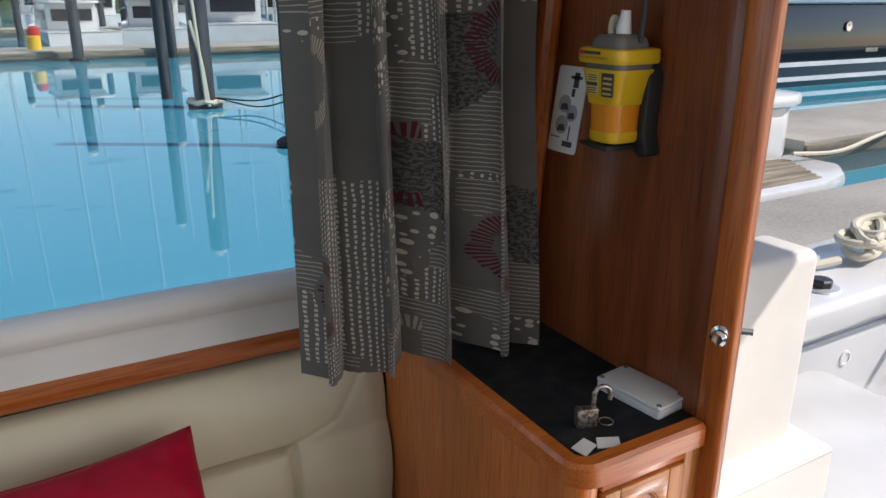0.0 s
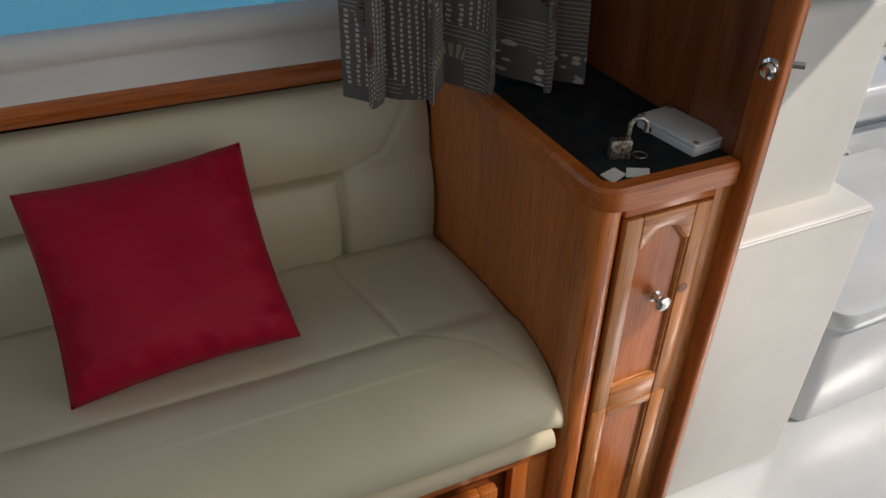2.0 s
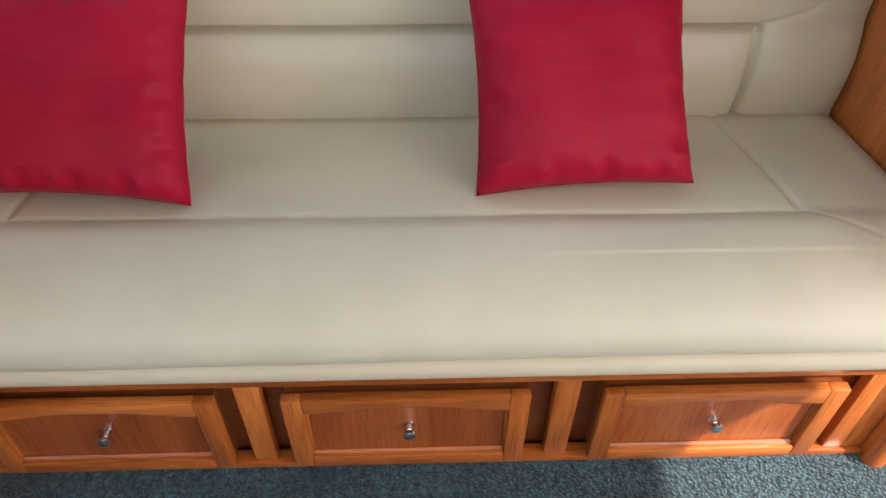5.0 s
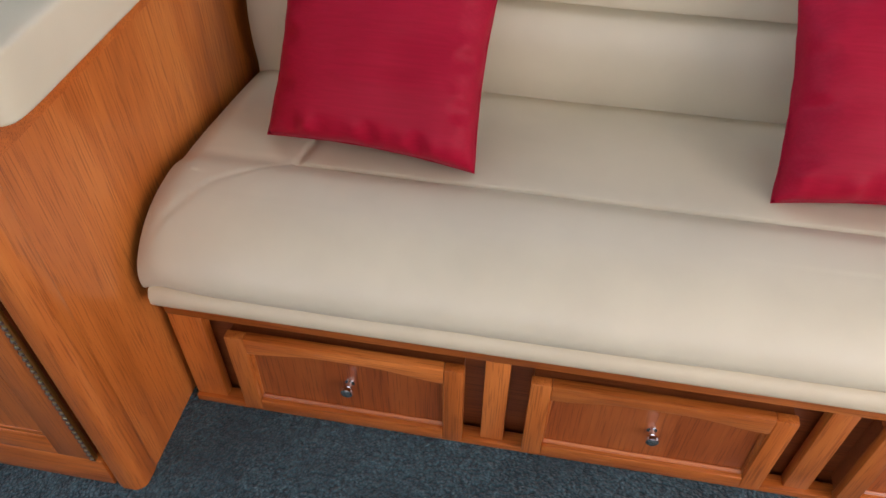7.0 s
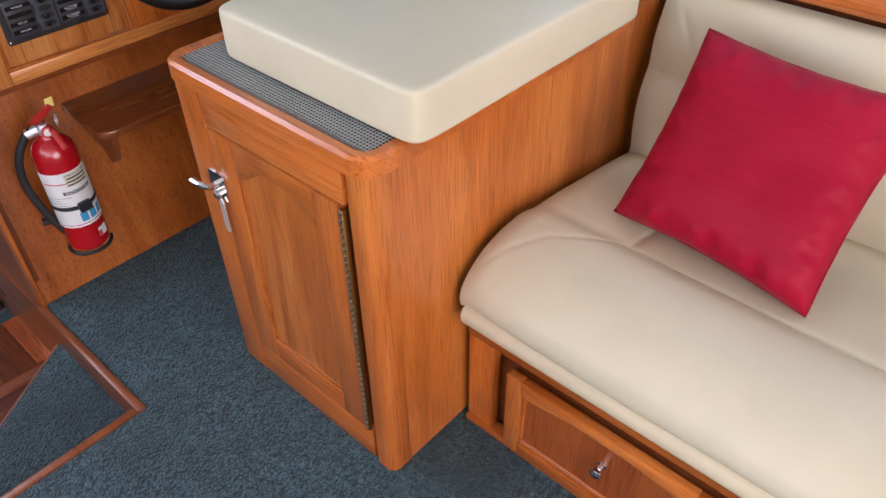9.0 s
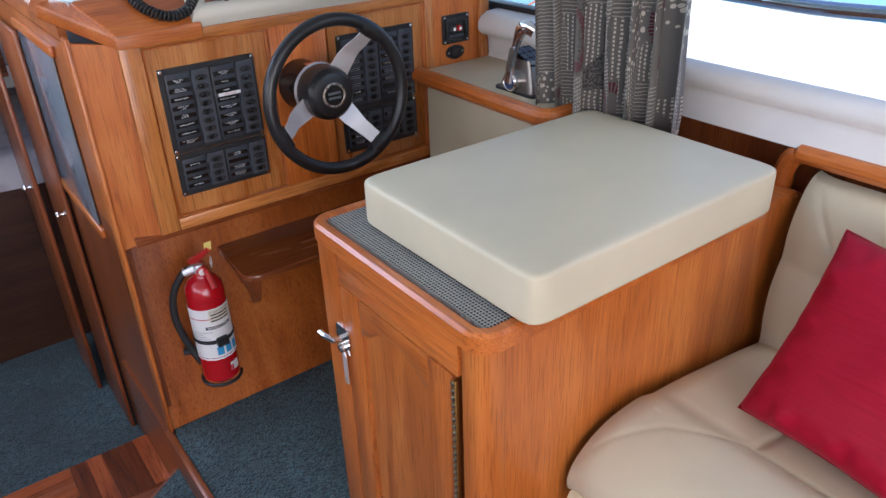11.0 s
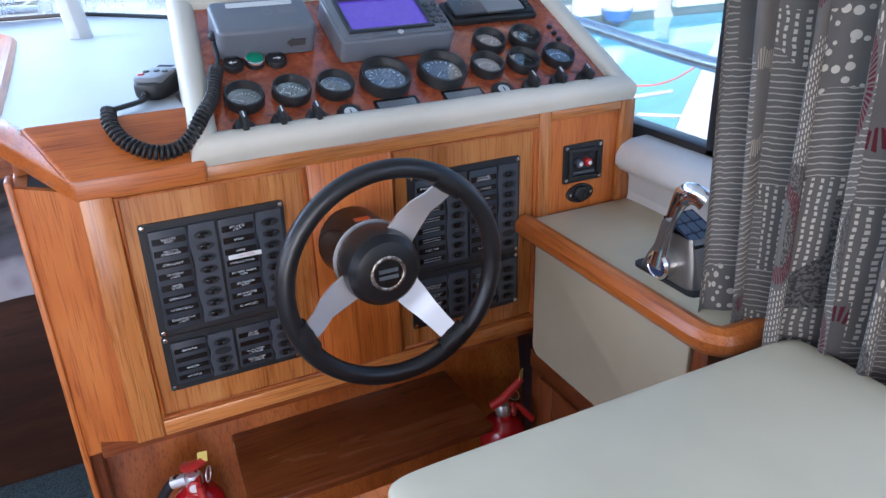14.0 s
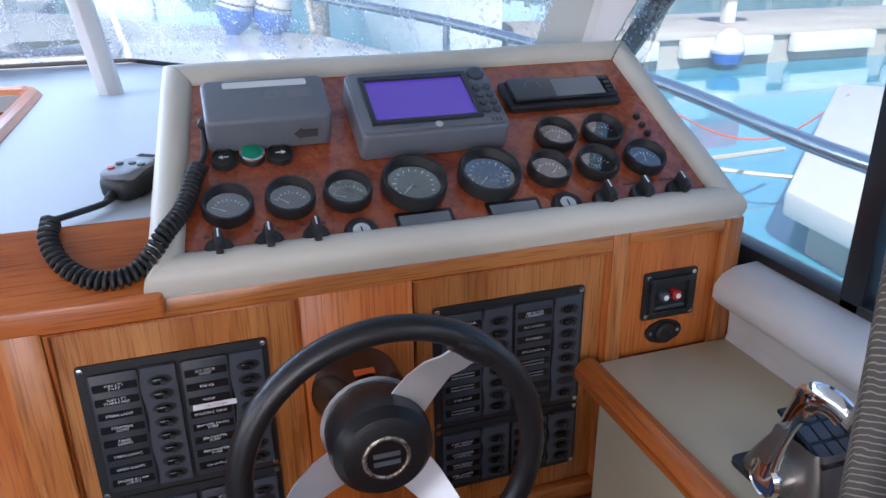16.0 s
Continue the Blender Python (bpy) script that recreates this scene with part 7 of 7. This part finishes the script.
def motor_boat(base, yaw, length, beam, label, hull_mat=None, tower=False):
    root = thing("motor_boat", base, label, "boat", group="moored boats")
    M = pose(base[0], base[1], base[2], 0, 0, yaw)
    L, B = length, beam

    def hull(a, b):
        x = -L / 2 + L * a
        taper = 1 - max(0.0, (a - 0.55) / 0.45) ** 2.2
        hb = B / 2 * taper * (0.82 + 0.18 * abs(2 * b - 1))
        k = 2 * b - 1
        free = L * 0.105 + L * 0.05 * max(0, a - 0.4)
        z = -0.25 + (free + 0.25) * abs(k) ** 0.7
        y = hb * math.copysign(min(1.0, abs(k) ** 0.35), k) if abs(k) > 1e-3 else 0.0
        return M @ Vector((x, y, z))

    part("hull", grid(28, 16, hull), hull_mat or shell_white, root, smooth=50)
    part("transom", slab(M @ Vector((-L / 2, -B * 0.49, -0.2)), M @ Vector((-L / 2, B * 0.49, -0.2)), M @ Vector((-L / 2, B * 0.5, L * 0.105)), M @ Vector((-L / 2, -B * 0.5, L * 0.105)), 0.05), shell_white, root)
    zf = L * 0.10
    to = lambda u, v, w: M @ Vector((u, w, v))
    part("deck", prism([(-L / 2, -B * 0.48), (L * 0.05, -B * 0.48), (L * 0.32, -B * 0.30), (L * 0.49, 0), (L * 0.32, B * 0.30), (L * 0.05, B * 0.48), (-L / 2, B * 0.48)], zf - 0.03, zf + 0.02, lambda u, v, w: M @ Vector((u, v, w + max(0, u) * 0.05))), shell_white, root)
    hw = B * 0.36
    h1 = zf + L * 0.14
    part("cabin", prism([(-L * 0.20, zf), (L * 0.22, zf + 0.05), (L * 0.10, h1), (-L * 0.22, h1)], -hw, hw, to, 0.06), shell_white, root)
    for sy in (-1, 1):
        part("window", prism([(-L * 0.17, zf + L * 0.055), (L * 0.135, zf + L * 0.06), (L * 0.085, h1 - L * 0.03), (-L * 0.18, h1 - L * 0.03)], sy * hw - 0.02, sy * hw + 0.02, to), boat_window, root, smooth=0)
    part("windscreen", slab(M @ Vector((L * 0.215, -hw * 0.85, zf + L * 0.02)), M @ Vector((L * 0.215, hw * 0.85, zf + L * 0.02)), M @ Vector((L * 0.115, hw * 0.85, h1 - L * 0.015)), M @ Vector((L * 0.115, -hw * 0.85, h1 - L * 0.015)), 0.03), boat_window, root, smooth=0)
    part("aft_window", slab(M @ Vector((-L * 0.212, -hw * 0.8, zf + L * 0.05)), M @ Vector((-L * 0.212, hw * 0.8, zf + L * 0.05)), M @ Vector((-L * 0.222, hw * 0.8, h1 - L * 0.03)), M @ Vector((-L * 0.222, -hw * 0.8, h1 - L * 0.03)), 0.03), boat_window, root, smooth=0)
    part("roof", prism(rounded(-L * 0.30, L * 0.12, -hw * 1.05, hw * 1.05, 0.2, 3), h1, h1 + 0.10, lambda u, v, w: M @ Vector((u, v, w)), 0.03), shell_white, root)
    if tower:
        part("flybridge", prism([(-L * 0.16, h1 + 0.10), (L * 0.08, h1 + 0.10), (L * 0.11, h1 + 0.75), (-L * 0.17, h1 + 0.70)], -hw * 0.85, hw * 0.85, to, 0.05), shell_white, root)
        part("mast", tube([M @ Vector((-L * 0.10, 0, h1 + 0.5)), M @ Vector((-L * 0.14, 0, h1 + 3.0))], 0.05, 8), rail_steel, root)
    for sy in (-1, 1):
        part("rail", tube([M @ Vector((L * 0.0, sy * B * 0.47, zf + 0.65)), M @ Vector((L * 0.30, sy * B * 0.31, zf + 0.85)), M @ Vector((L * 0.48, 0.0, zf + 1.0))], 0.025, 6), rail_steel, root)
    return root


motor_boat((2.5, 34.6, WL), 96, 7.2, 2.5, "small white cabin cruiser beyond the walkway")
motor_boat((5.9, 35.2, WL), 84, 7.6, 2.7, "white sport cruiser with canvas cover beyond the walkway")
motor_boat((9.3, 35.6, WL), 82, 9.0, 3.3, "large white flybridge cruiser across the basin", None, True)
motor_boat((-1.6, 35.0, WL), 92, 8.0, 2.8, "white launch moored beyond the walkway", None, True)
motor_boat((14.5, 37.0, WL), 90, 10.0, 3.4, "white motor cruiser across the basin", None, True)
motor_boat((-7.0, 36.0, WL), 90, 9.0, 3.2, "white motor cruiser across the basin", None, True)
random.seed(6)
for i in range(12):
    motor_boat((-9.0 + i * 3.6 + random.random(), 50 + random.random() * 12, WL), 70 + random.random() * 40, 8.0 + random.random() * 3, 3.0, "white boat in the far berths of the marina", None, i % 3 == 0)
pontoon("pontoon", -60.0, 60.0, 43.0, 45.0, 0.05, "farther concrete walkway between the berths")
dk = thing("dock_box", (1.07, 28.5, -0.14), "yellow and red drum on the walkway", "drum")
part("drum", disc((1.07, 28.5, -0.14), (0, 0, 1), [(0.21, 0), (0.21, 0.42), (0.18, 0.45), (0, 0.45)], 18), yellow, dk)
part("lid", disc((1.11, 28.7, 0.26), (0, 0, 1), [(0.20, 0), (0.18, 0.25), (0.1, 0.34), (0, 0.34)], 18), red_plastic, dk)
tarp = thing("tarpaulin", (-0.9, 28.6, -0.14), "blue tarpaulin over a dinghy", "tarpaulin")
part("cover", grid(16, 12, lambda a, b: Vector((-2.2 + 2.2 * a, 27.9 + 1.4 * b, -0.12 + 0.75 * math.sin(math.pi * a) ** 0.5 * math.sin(math.pi * b) ** 0.5))), canvas_blue, tarp, smooth=70)


def mast(x, y, h, label):
    root = thing("yacht_mast", (x, y, WL), label, "mast", group="distant masts")
    part("spar", tube([(x, y, WL), (x + 0.1, y, WL + h)], 0.09, 8), rail_steel, root)
    part("spreader", tube([(x - 0.9, y, WL + h * 0.6), (x + 1.0, y, WL + h * 0.6)], 0.03, 6), rail_steel, root)
    part("stay", tube([(x - 2.6, y, WL + 1.2), (x + 0.1, y, WL + h)], 0.012, 5), rail_steel, root)


random.seed(4)
for i in range(22):
    mast(-14 + i * 1.9 + random.random() * 1.5, 40 + random.random() * 8, 10 + random.random() * 6, "slim aluminium yacht mast far across the marina")

# large dark-hulled yacht and the white boat aft
yt = thing("dark_yacht", (22, 13.0, WL), "dark-hulled yacht with white deck edge and steel rails", "boat")
part("hull", prism([(12.0, 11.2), (36.0, 10.2), (36.0, 16.0), (12.5, 15.5)], WL - 0.3, 1.35, T, 0.08), hull_dark, yt)
part("boot_stripe", prism([(11.97, 11.16), (36.03, 10.16), (36.0, 10.3), (12.0, 11.3)], 0.0, 0.10, T), shell_white, yt)
part("boot_stripe", prism([(11.97, 11.16), (36.03, 10.16), (36.0, 10.3), (12.0, 11.3)], -0.32, -0.22, T), shell_white, yt)
part("deck", prism([(11.9, 11.1), (36.1, 10.1), (36.1, 16.1), (12.4, 15.6)], 1.35, 1.80, T, 0.1), shell_white, yt)
part("cabin", prism([(14.5, 12.5), (36.0, 12.0), (36.0, 15.0), (14.5, 15.0)], 1.80, 3.4, T, 0.3), boat_window, yt)
part("canopy", prism([(18.0, 12.3), (36.0, 11.8), (36.0, 15.0), (18.5, 15.0)], 2.6, 3.9, T, 0.25), canvas_navy, yt)
part("rail", tube(smooth_path([(12.2, 11.3, 2.6), (16.0, 11.1, 2.75), (19.0, 11.0, 2.55), (20.5, 10.95, 1.9)], 8), 0.035, 8), rail_steel, yt)
part("rail", tube([(12.2, 11.3, 2.2), (19.6, 11.0, 2.2)], 0.025, 8), rail_steel, yt)
for x in (13.0, 15.5, 18.0):
    part("stanchion", tube([(x, 11.2, 1.8), (x - 0.15, 11.2, 2.7)], 0.03, 6), rail_steel, yt)
part("porthole", disc((17.2, 10.96, 0.85), (0, -1, 0), [(0.11, 0), (0.11, 0.03), (0.05, 0.03), (0, 0.02)], 16), rail_steel, yt)
part("hull_window", prism([(18.0, 0.25), (22.5, 0.22), (22.5, 0.32), (18.0, 0.35)], 0, 0.05, FACE_Y(10.98)), rail_steel, yt)

wb = thing("white_boat", (6.0, 5.6, WL), "white boat stern with a teak swim platform", "boat")
part("stern", prism([(3.4, 5.15), (6.9, 4.95), (7.12, 5.05), (7.15, 6.6), (3.4, 6.6)], -0.12, 0.45, T, 0.05), shell_white, wb)
part("gunwale", prism([(3.3, 5.08), (6.95, 4.88), (7.22, 5.0), (7.25, 6.6), (3.3, 6.6)], 0.43, 0.56, T, 0.04), shell_white, wb)
part("platform", prism([(3.4, 4.05), (6.4, 4.10), (6.95, 4.24), (7.30, 4.52), (7.30, 5.12), (3.4, 5.12)], -0.27, -0.11, T, 0.05), shell_white, wb)
for i in range(7):
    y0 = 4.22 + i * 0.105
    part("plank", box(3.6, 6.55 + 0.07 * i, y0, y0 + 0.092, -0.115, -0.098, 0.003), weathered, wb)
part("bollard", disc((7.05, 5.25, 0.56), (0, 0, 1), [(0.03, 0), (0.03, 0.07), (0.05, 0.09), (0, 0.10)], 12), rail_steel, wb)
part("line", tube(smooth_path([(6.9, 4.8, -0.02), (7.6, 4.75, -0.05), (8.6, 4.9, 0.02), (10.5, 5.3, 0.06)], 6), 0.022, 6), rope_mat, wb)

# ahead and to starboard of the helm: walkway, fenders, side rail, foredeck
pontoon("pontoon", -14.2, -11.4, 5.2, 27.0, 0.12, "walkway with white fender boards ahead")
for i in range(6):
    fd = thing("fender_board", (-11.3, 6.6 + i * 2.15, WL), "white fender board along the walkway", "fender", group="fender boards")
    part("board", box(-11.46, -11.28, 5.9 + i * 2.15, 7.6 + i * 2.15, -0.28, 0.02, 0.03), fender_white, fd)
ped = thing("service_post", (-12.3, 9.6, 0.12), "white dockside post with red lifebuoy case", "post")
part("post", box(-12.4, -12.2, 9.5, 9.7, 0.12, 0.85, 0.03), fender_white, ped)
part("case", box(-12.5, -12.0, 9.2, 9.95, 0.66, 1.12, 0.06), red_plastic, ped, "red case")
fb = thing("ball_fender", (-11.2, 8.7, WL), "blue and white fender on the walkway edge", "fender")
part("ball", disc((-11.1, 8.72, -0.38), (0, 0, 1), [(0.0, 0), (0.2, 0.08), (0.26, 0.25), (0.2, 0.46), (0.06, 0.56), (0, 0.56)], 20), fender_white, fb)
part("cap", disc((-11.1, 8.72, -0.40), (0, 0, 1), [(0.0, 0), (0.19, 0.07), (0.25, 0.20), (0.262, 0.22)], 20), fender_blue, fb)
fp = thing("finger_pontoon", (-6.0, 5.5, WL), "pale narrow finger pontoon beside the bow", "pontoon")
part("deck", prism([(-4.8, 4.2), (-7.7, 7.5), (-6.4, 8.6), (-1.5, 5.8), (-2.2, 3.9)], -0.20, -0.03, T, 0.03), fender_white, fp)
part("float", prism([(-4.7, 4.35), (-7.4, 7.4), (-6.4, 8.4), (-1.7, 5.7), (-2.3, 4.05)], WL - 0.2, -0.20, T), concrete, fp)
part("rope", tube(smooth_path([(-5.9, 3.75, 0.02), (-5.48, 4.32, -0.1), (-5.076, 5.0, -0.12), (-4.8, 5.5, -0.02)], 6), 0.016, 6), rope_mat, fp)
part("rope", tube(smooth_path([(-3.4, 2.1, 0.72), (-4.6, 3.2, 0.30), (-5.6, 4.9, -0.02)], 6), 0.016, 6), rope_mat, fp)
cl = thing("orange_line", (-9, 8, WL), "slack orange line over the water", "rope")
part("line", tube(smooth_path([(-9.5, 5.6, 0.25), (-7.7, 5.16, -0.02), (-6.95, 5.06, -0.11), (-6.34, 5.1, -0.13), (-6.34, 5.65, -0.12), (-7.13, 7.08, -0.03)], 8), 0.009, 6), orange_paint, cl)

structure("side_deck", prism([(-6.8, 0.0), (-4.4, 1.5), (-2.4, 2.02), (1.0, 2.05), (1.0, 1.6), (-4.0, 1.6), (-4.1, 0.0)], 0.52, 0.66, T, 0.02), shell_white, "white side deck beside the cabin", "deck")
structure("foredeck", prism([(-6.9, -0.4), (-4.6, 1.30), (-3.0, 1.66), (-3.66, 0.6), (-3.66, -1.7), (-5.5, -1.5)], 0.70, 1.08, T, 0.04), shell_white, "white foredeck beyond the windscreen", "deck")
srail = thing("side_rail", (-2.5, 1.98, 0.56), "stainless side rail along the deck edge", "rail")
part("top_rail", tube(smooth_path([(-5.2, 1.25, 1.22), (-4.2, 1.72, 1.15), (-3.2, 1.98, 1.075), (-2.4, 2.0, 1.02), (-1.5, 2.02, 1.0), (-1.0, 2.02, 0.98), (-0.85, 2.02, 0.66)], 8), 0.020, 12), rail_steel, srail)
for x, y, z in ((-4.2, 1.72, 1.15), (-2.0, 2.01, 1.01)):
    part("stanchion", tube([(x, y, 0.56), (x, y, z)], 0.016, 10), rail_steel, srail)
part("toe_rail", tube(smooth_path([(-4.4, 1.62, 0.72), (-2.4, 1.99, 0.70), (1.0, 2.01, 0.68)], 8), 0.022, 8), rail_steel, srail)
prail = thing("bow_rail", (-5.0, 0.0, 1.0), "stainless bow rail ahead of the windscreen", "rail")
part("top_rail", tube(smooth_path([(-5.4, -1.4, 1.7), (-6.4, -0.6, 1.75), (-6.4, 0.1, 1.72), (-5.2, 1.0, 1.6)], 8), 0.02, 10), rail_steel, prail)
for x, y in ((-5.9, -1.0), (-6.4, -0.3), (-5.8, 0.55)):
    part("stanchion", tube([(x, y, 0.95), (x, y, 1.7)], 0.016, 8), rail_steel, prail)
for cx, y, base in ((-4.75, 0.905, 1.10), (-4.70, 1.06, 1.085)):
    fn = thing("fender", (cx, y, 1.08), "white fender with blue ends hanging at the bow", "fender", group="bow fenders")
    ax = (0.10, 0.22, 1)
    part("body", disc((cx, y, base), ax, [(0, 0), (0.05, 0.02), (0.078, 0.06), (0.080, 0.36), (0.05, 0.42), (0, 0.42)], 18), fender_white, fn)
    part("end", disc((cx, y, base), ax, [(0.018, -0.05), (0.03, -0.035), (0.030, -0.012), (0.058, 0.018), (0.0815, 0.058), (0.0825, 0.10)], 18), fender_blue, fn)
    part("band", disc((cx, y, base), ax, [(0.0815, 0.115), (0.0825, 0.118), (0.0815, 0.122)], 18), dark_ink, fn)
    part("line", tube([(cx + 0.03, y + 0.08, base + 0.40), (cx + 0.08, y + 0.16, base + 0.85)], 0.009, 6), rope_mat, fn)
part("line", tube(smooth_path([(-4.70, 1.22, 1.40), (-4.70, 1.235, 1.22), (-4.69, 1.25, 1.09)], 6), 0.012, 6), rope_mat, fn)
pw2 = thing("timber_pile", (-12.0, 2.48, WL), "yellowish timber mooring pile ahead of the bow", "pile")
part("post", tube([(-12.0, 2.48, WL - 1), (-12.0, 2.48, 4.6)], 0.15, 14), weathered, pw2)
hch = thing("deck_hatch", (-4.3, 0.25, 1.08), "smoked deck hatch in a grey frame on the foredeck", "hatch")
part("frame", prism(rounded(-4.55, -4.05, 0.02, 0.46, 0.05, 4), 1.075, 1.105, T, 0.008), steel, hch)
part("lid", prism(rounded(-4.51, -4.09, 0.06, 0.42, 0.04, 4), 1.105, 1.112, T, 0.002), boat_window, hch)
gd = thing("quay_wall", (-34, 18, WL), "grey timber quay wall ahead", "wall", kind="structure")
part("face", box(-70, -24, 24.0, 26.0, WL - 0.5, 1.6), weathered, gd)
for i in range(12):
    part("post", box(-24.6 - i * 3.4, -24.2 - i * 3.4, 23.7, 24.0, WL - 0.5, 1.9, 0.03), weathered, gd)
motor_boat((-16.0, 4.0, WL), 10, 10.0, 3.4, "white boat moored ahead of the bow", None, False)
motor_boat((-14.5, -3.0, WL), 5, 9.0, 3.2, "white boat moored ahead of the bow", None, False)

# far shore
random.seed(9)
far = bmesh.new()
for i in range(160):
    a = random.uniform(-0.2, 3.5)
    d = random.uniform(150, 210)
    c = Vector((d * math.cos(a), d * math.sin(a) + 10, 2))
    w = random.uniform(5, 14)
    h = random.uniform(3, 8)
    b = bmesh.new()
    bmesh.ops.create_icosphere(b, subdivisions=2, radius=1)
    for q in b.verts:
        k = 1 + 0.35 * noise.noise(q.co * 2.3 + c)
        q.co = Vector((q.co.x * w * k, q.co.y * w * 0.6 * k, max(-2.5, q.co.z * h * k))) + c
    merge(far, b)
tagged(part("far_trees", far, foliage, None, smooth=0), "hazy green trees along the far shore", "trees", kind="stuff")
structure("far_shore", prism([(150, -40), (125, 90), (40, 145), (-60, 145), (-150, 90), (-160, -40), (-200, -40), (-190, 110), (-80, 185), (60, 185), (165, 110), (190, -40)], WL - 1, 1.0, T), foliage, "low far shore", "ground")

# ---- parquet blocks of the companionway sole ----
random.seed(2)
sole = scene.objects["lower_sole"]
pull = thing("ring_pull", (-2.306, 0.068, -0.304), "round chrome flush ring pull in the parquet", "ring pull")
part("plate", disc((-2.306, 0.068, -0.3030), (0, 0, 1), [(0.030, 0), (0.029, 0.003), (0.022, 0.003), (0.020, 0.001), (0, 0.001)], 24), lock_steel, pull)
part("ring", tube([(-2.306 + 0.013 * math.cos(radians(a)), 0.068 + 0.013 * math.sin(radians(a)), -0.300) for a in range(0, 360, 24)], 0.0022, 6, True), chrome, pull)
bw = 0.245 / 5
slips = {}
for ax in "xy":
    bmx = box(-0.1225, 0.1225, -bw / 2 + 0.0006, bw / 2 - 0.0006, -0.006, 0.0, 0) if ax == "x" else box(-bw / 2 + 0.0006, bw / 2 - 0.0006, -0.1225, 0.1225, -0.006, 0.0, 0)
    me = bpy.data.meshes.new("parquet_slip")
    bmx.to_mesh(me)
    bmx.free()
    me.materials.append(parquet["xy".index(ax)])
    slips[ax] = me
for i in range(4):
    for j in range(4):
        ax = "xy"[(i + j) % 2]
        cx, cy = -2.53 + 0.1225 + i * 0.246, 0.365 - 0.1225 - j * 0.246
        if cx > -1.6:
            continue
        for k in range(5):
            off = (k - 2) * bw
            ob = new("parquet_slip", slips[ax])
            ob.location = (cx + (0 if ax == "x" else off), cy + (off if ax == "x" else 0), -0.304 + random.uniform(0, 0.0008))
            ob.parent = sole
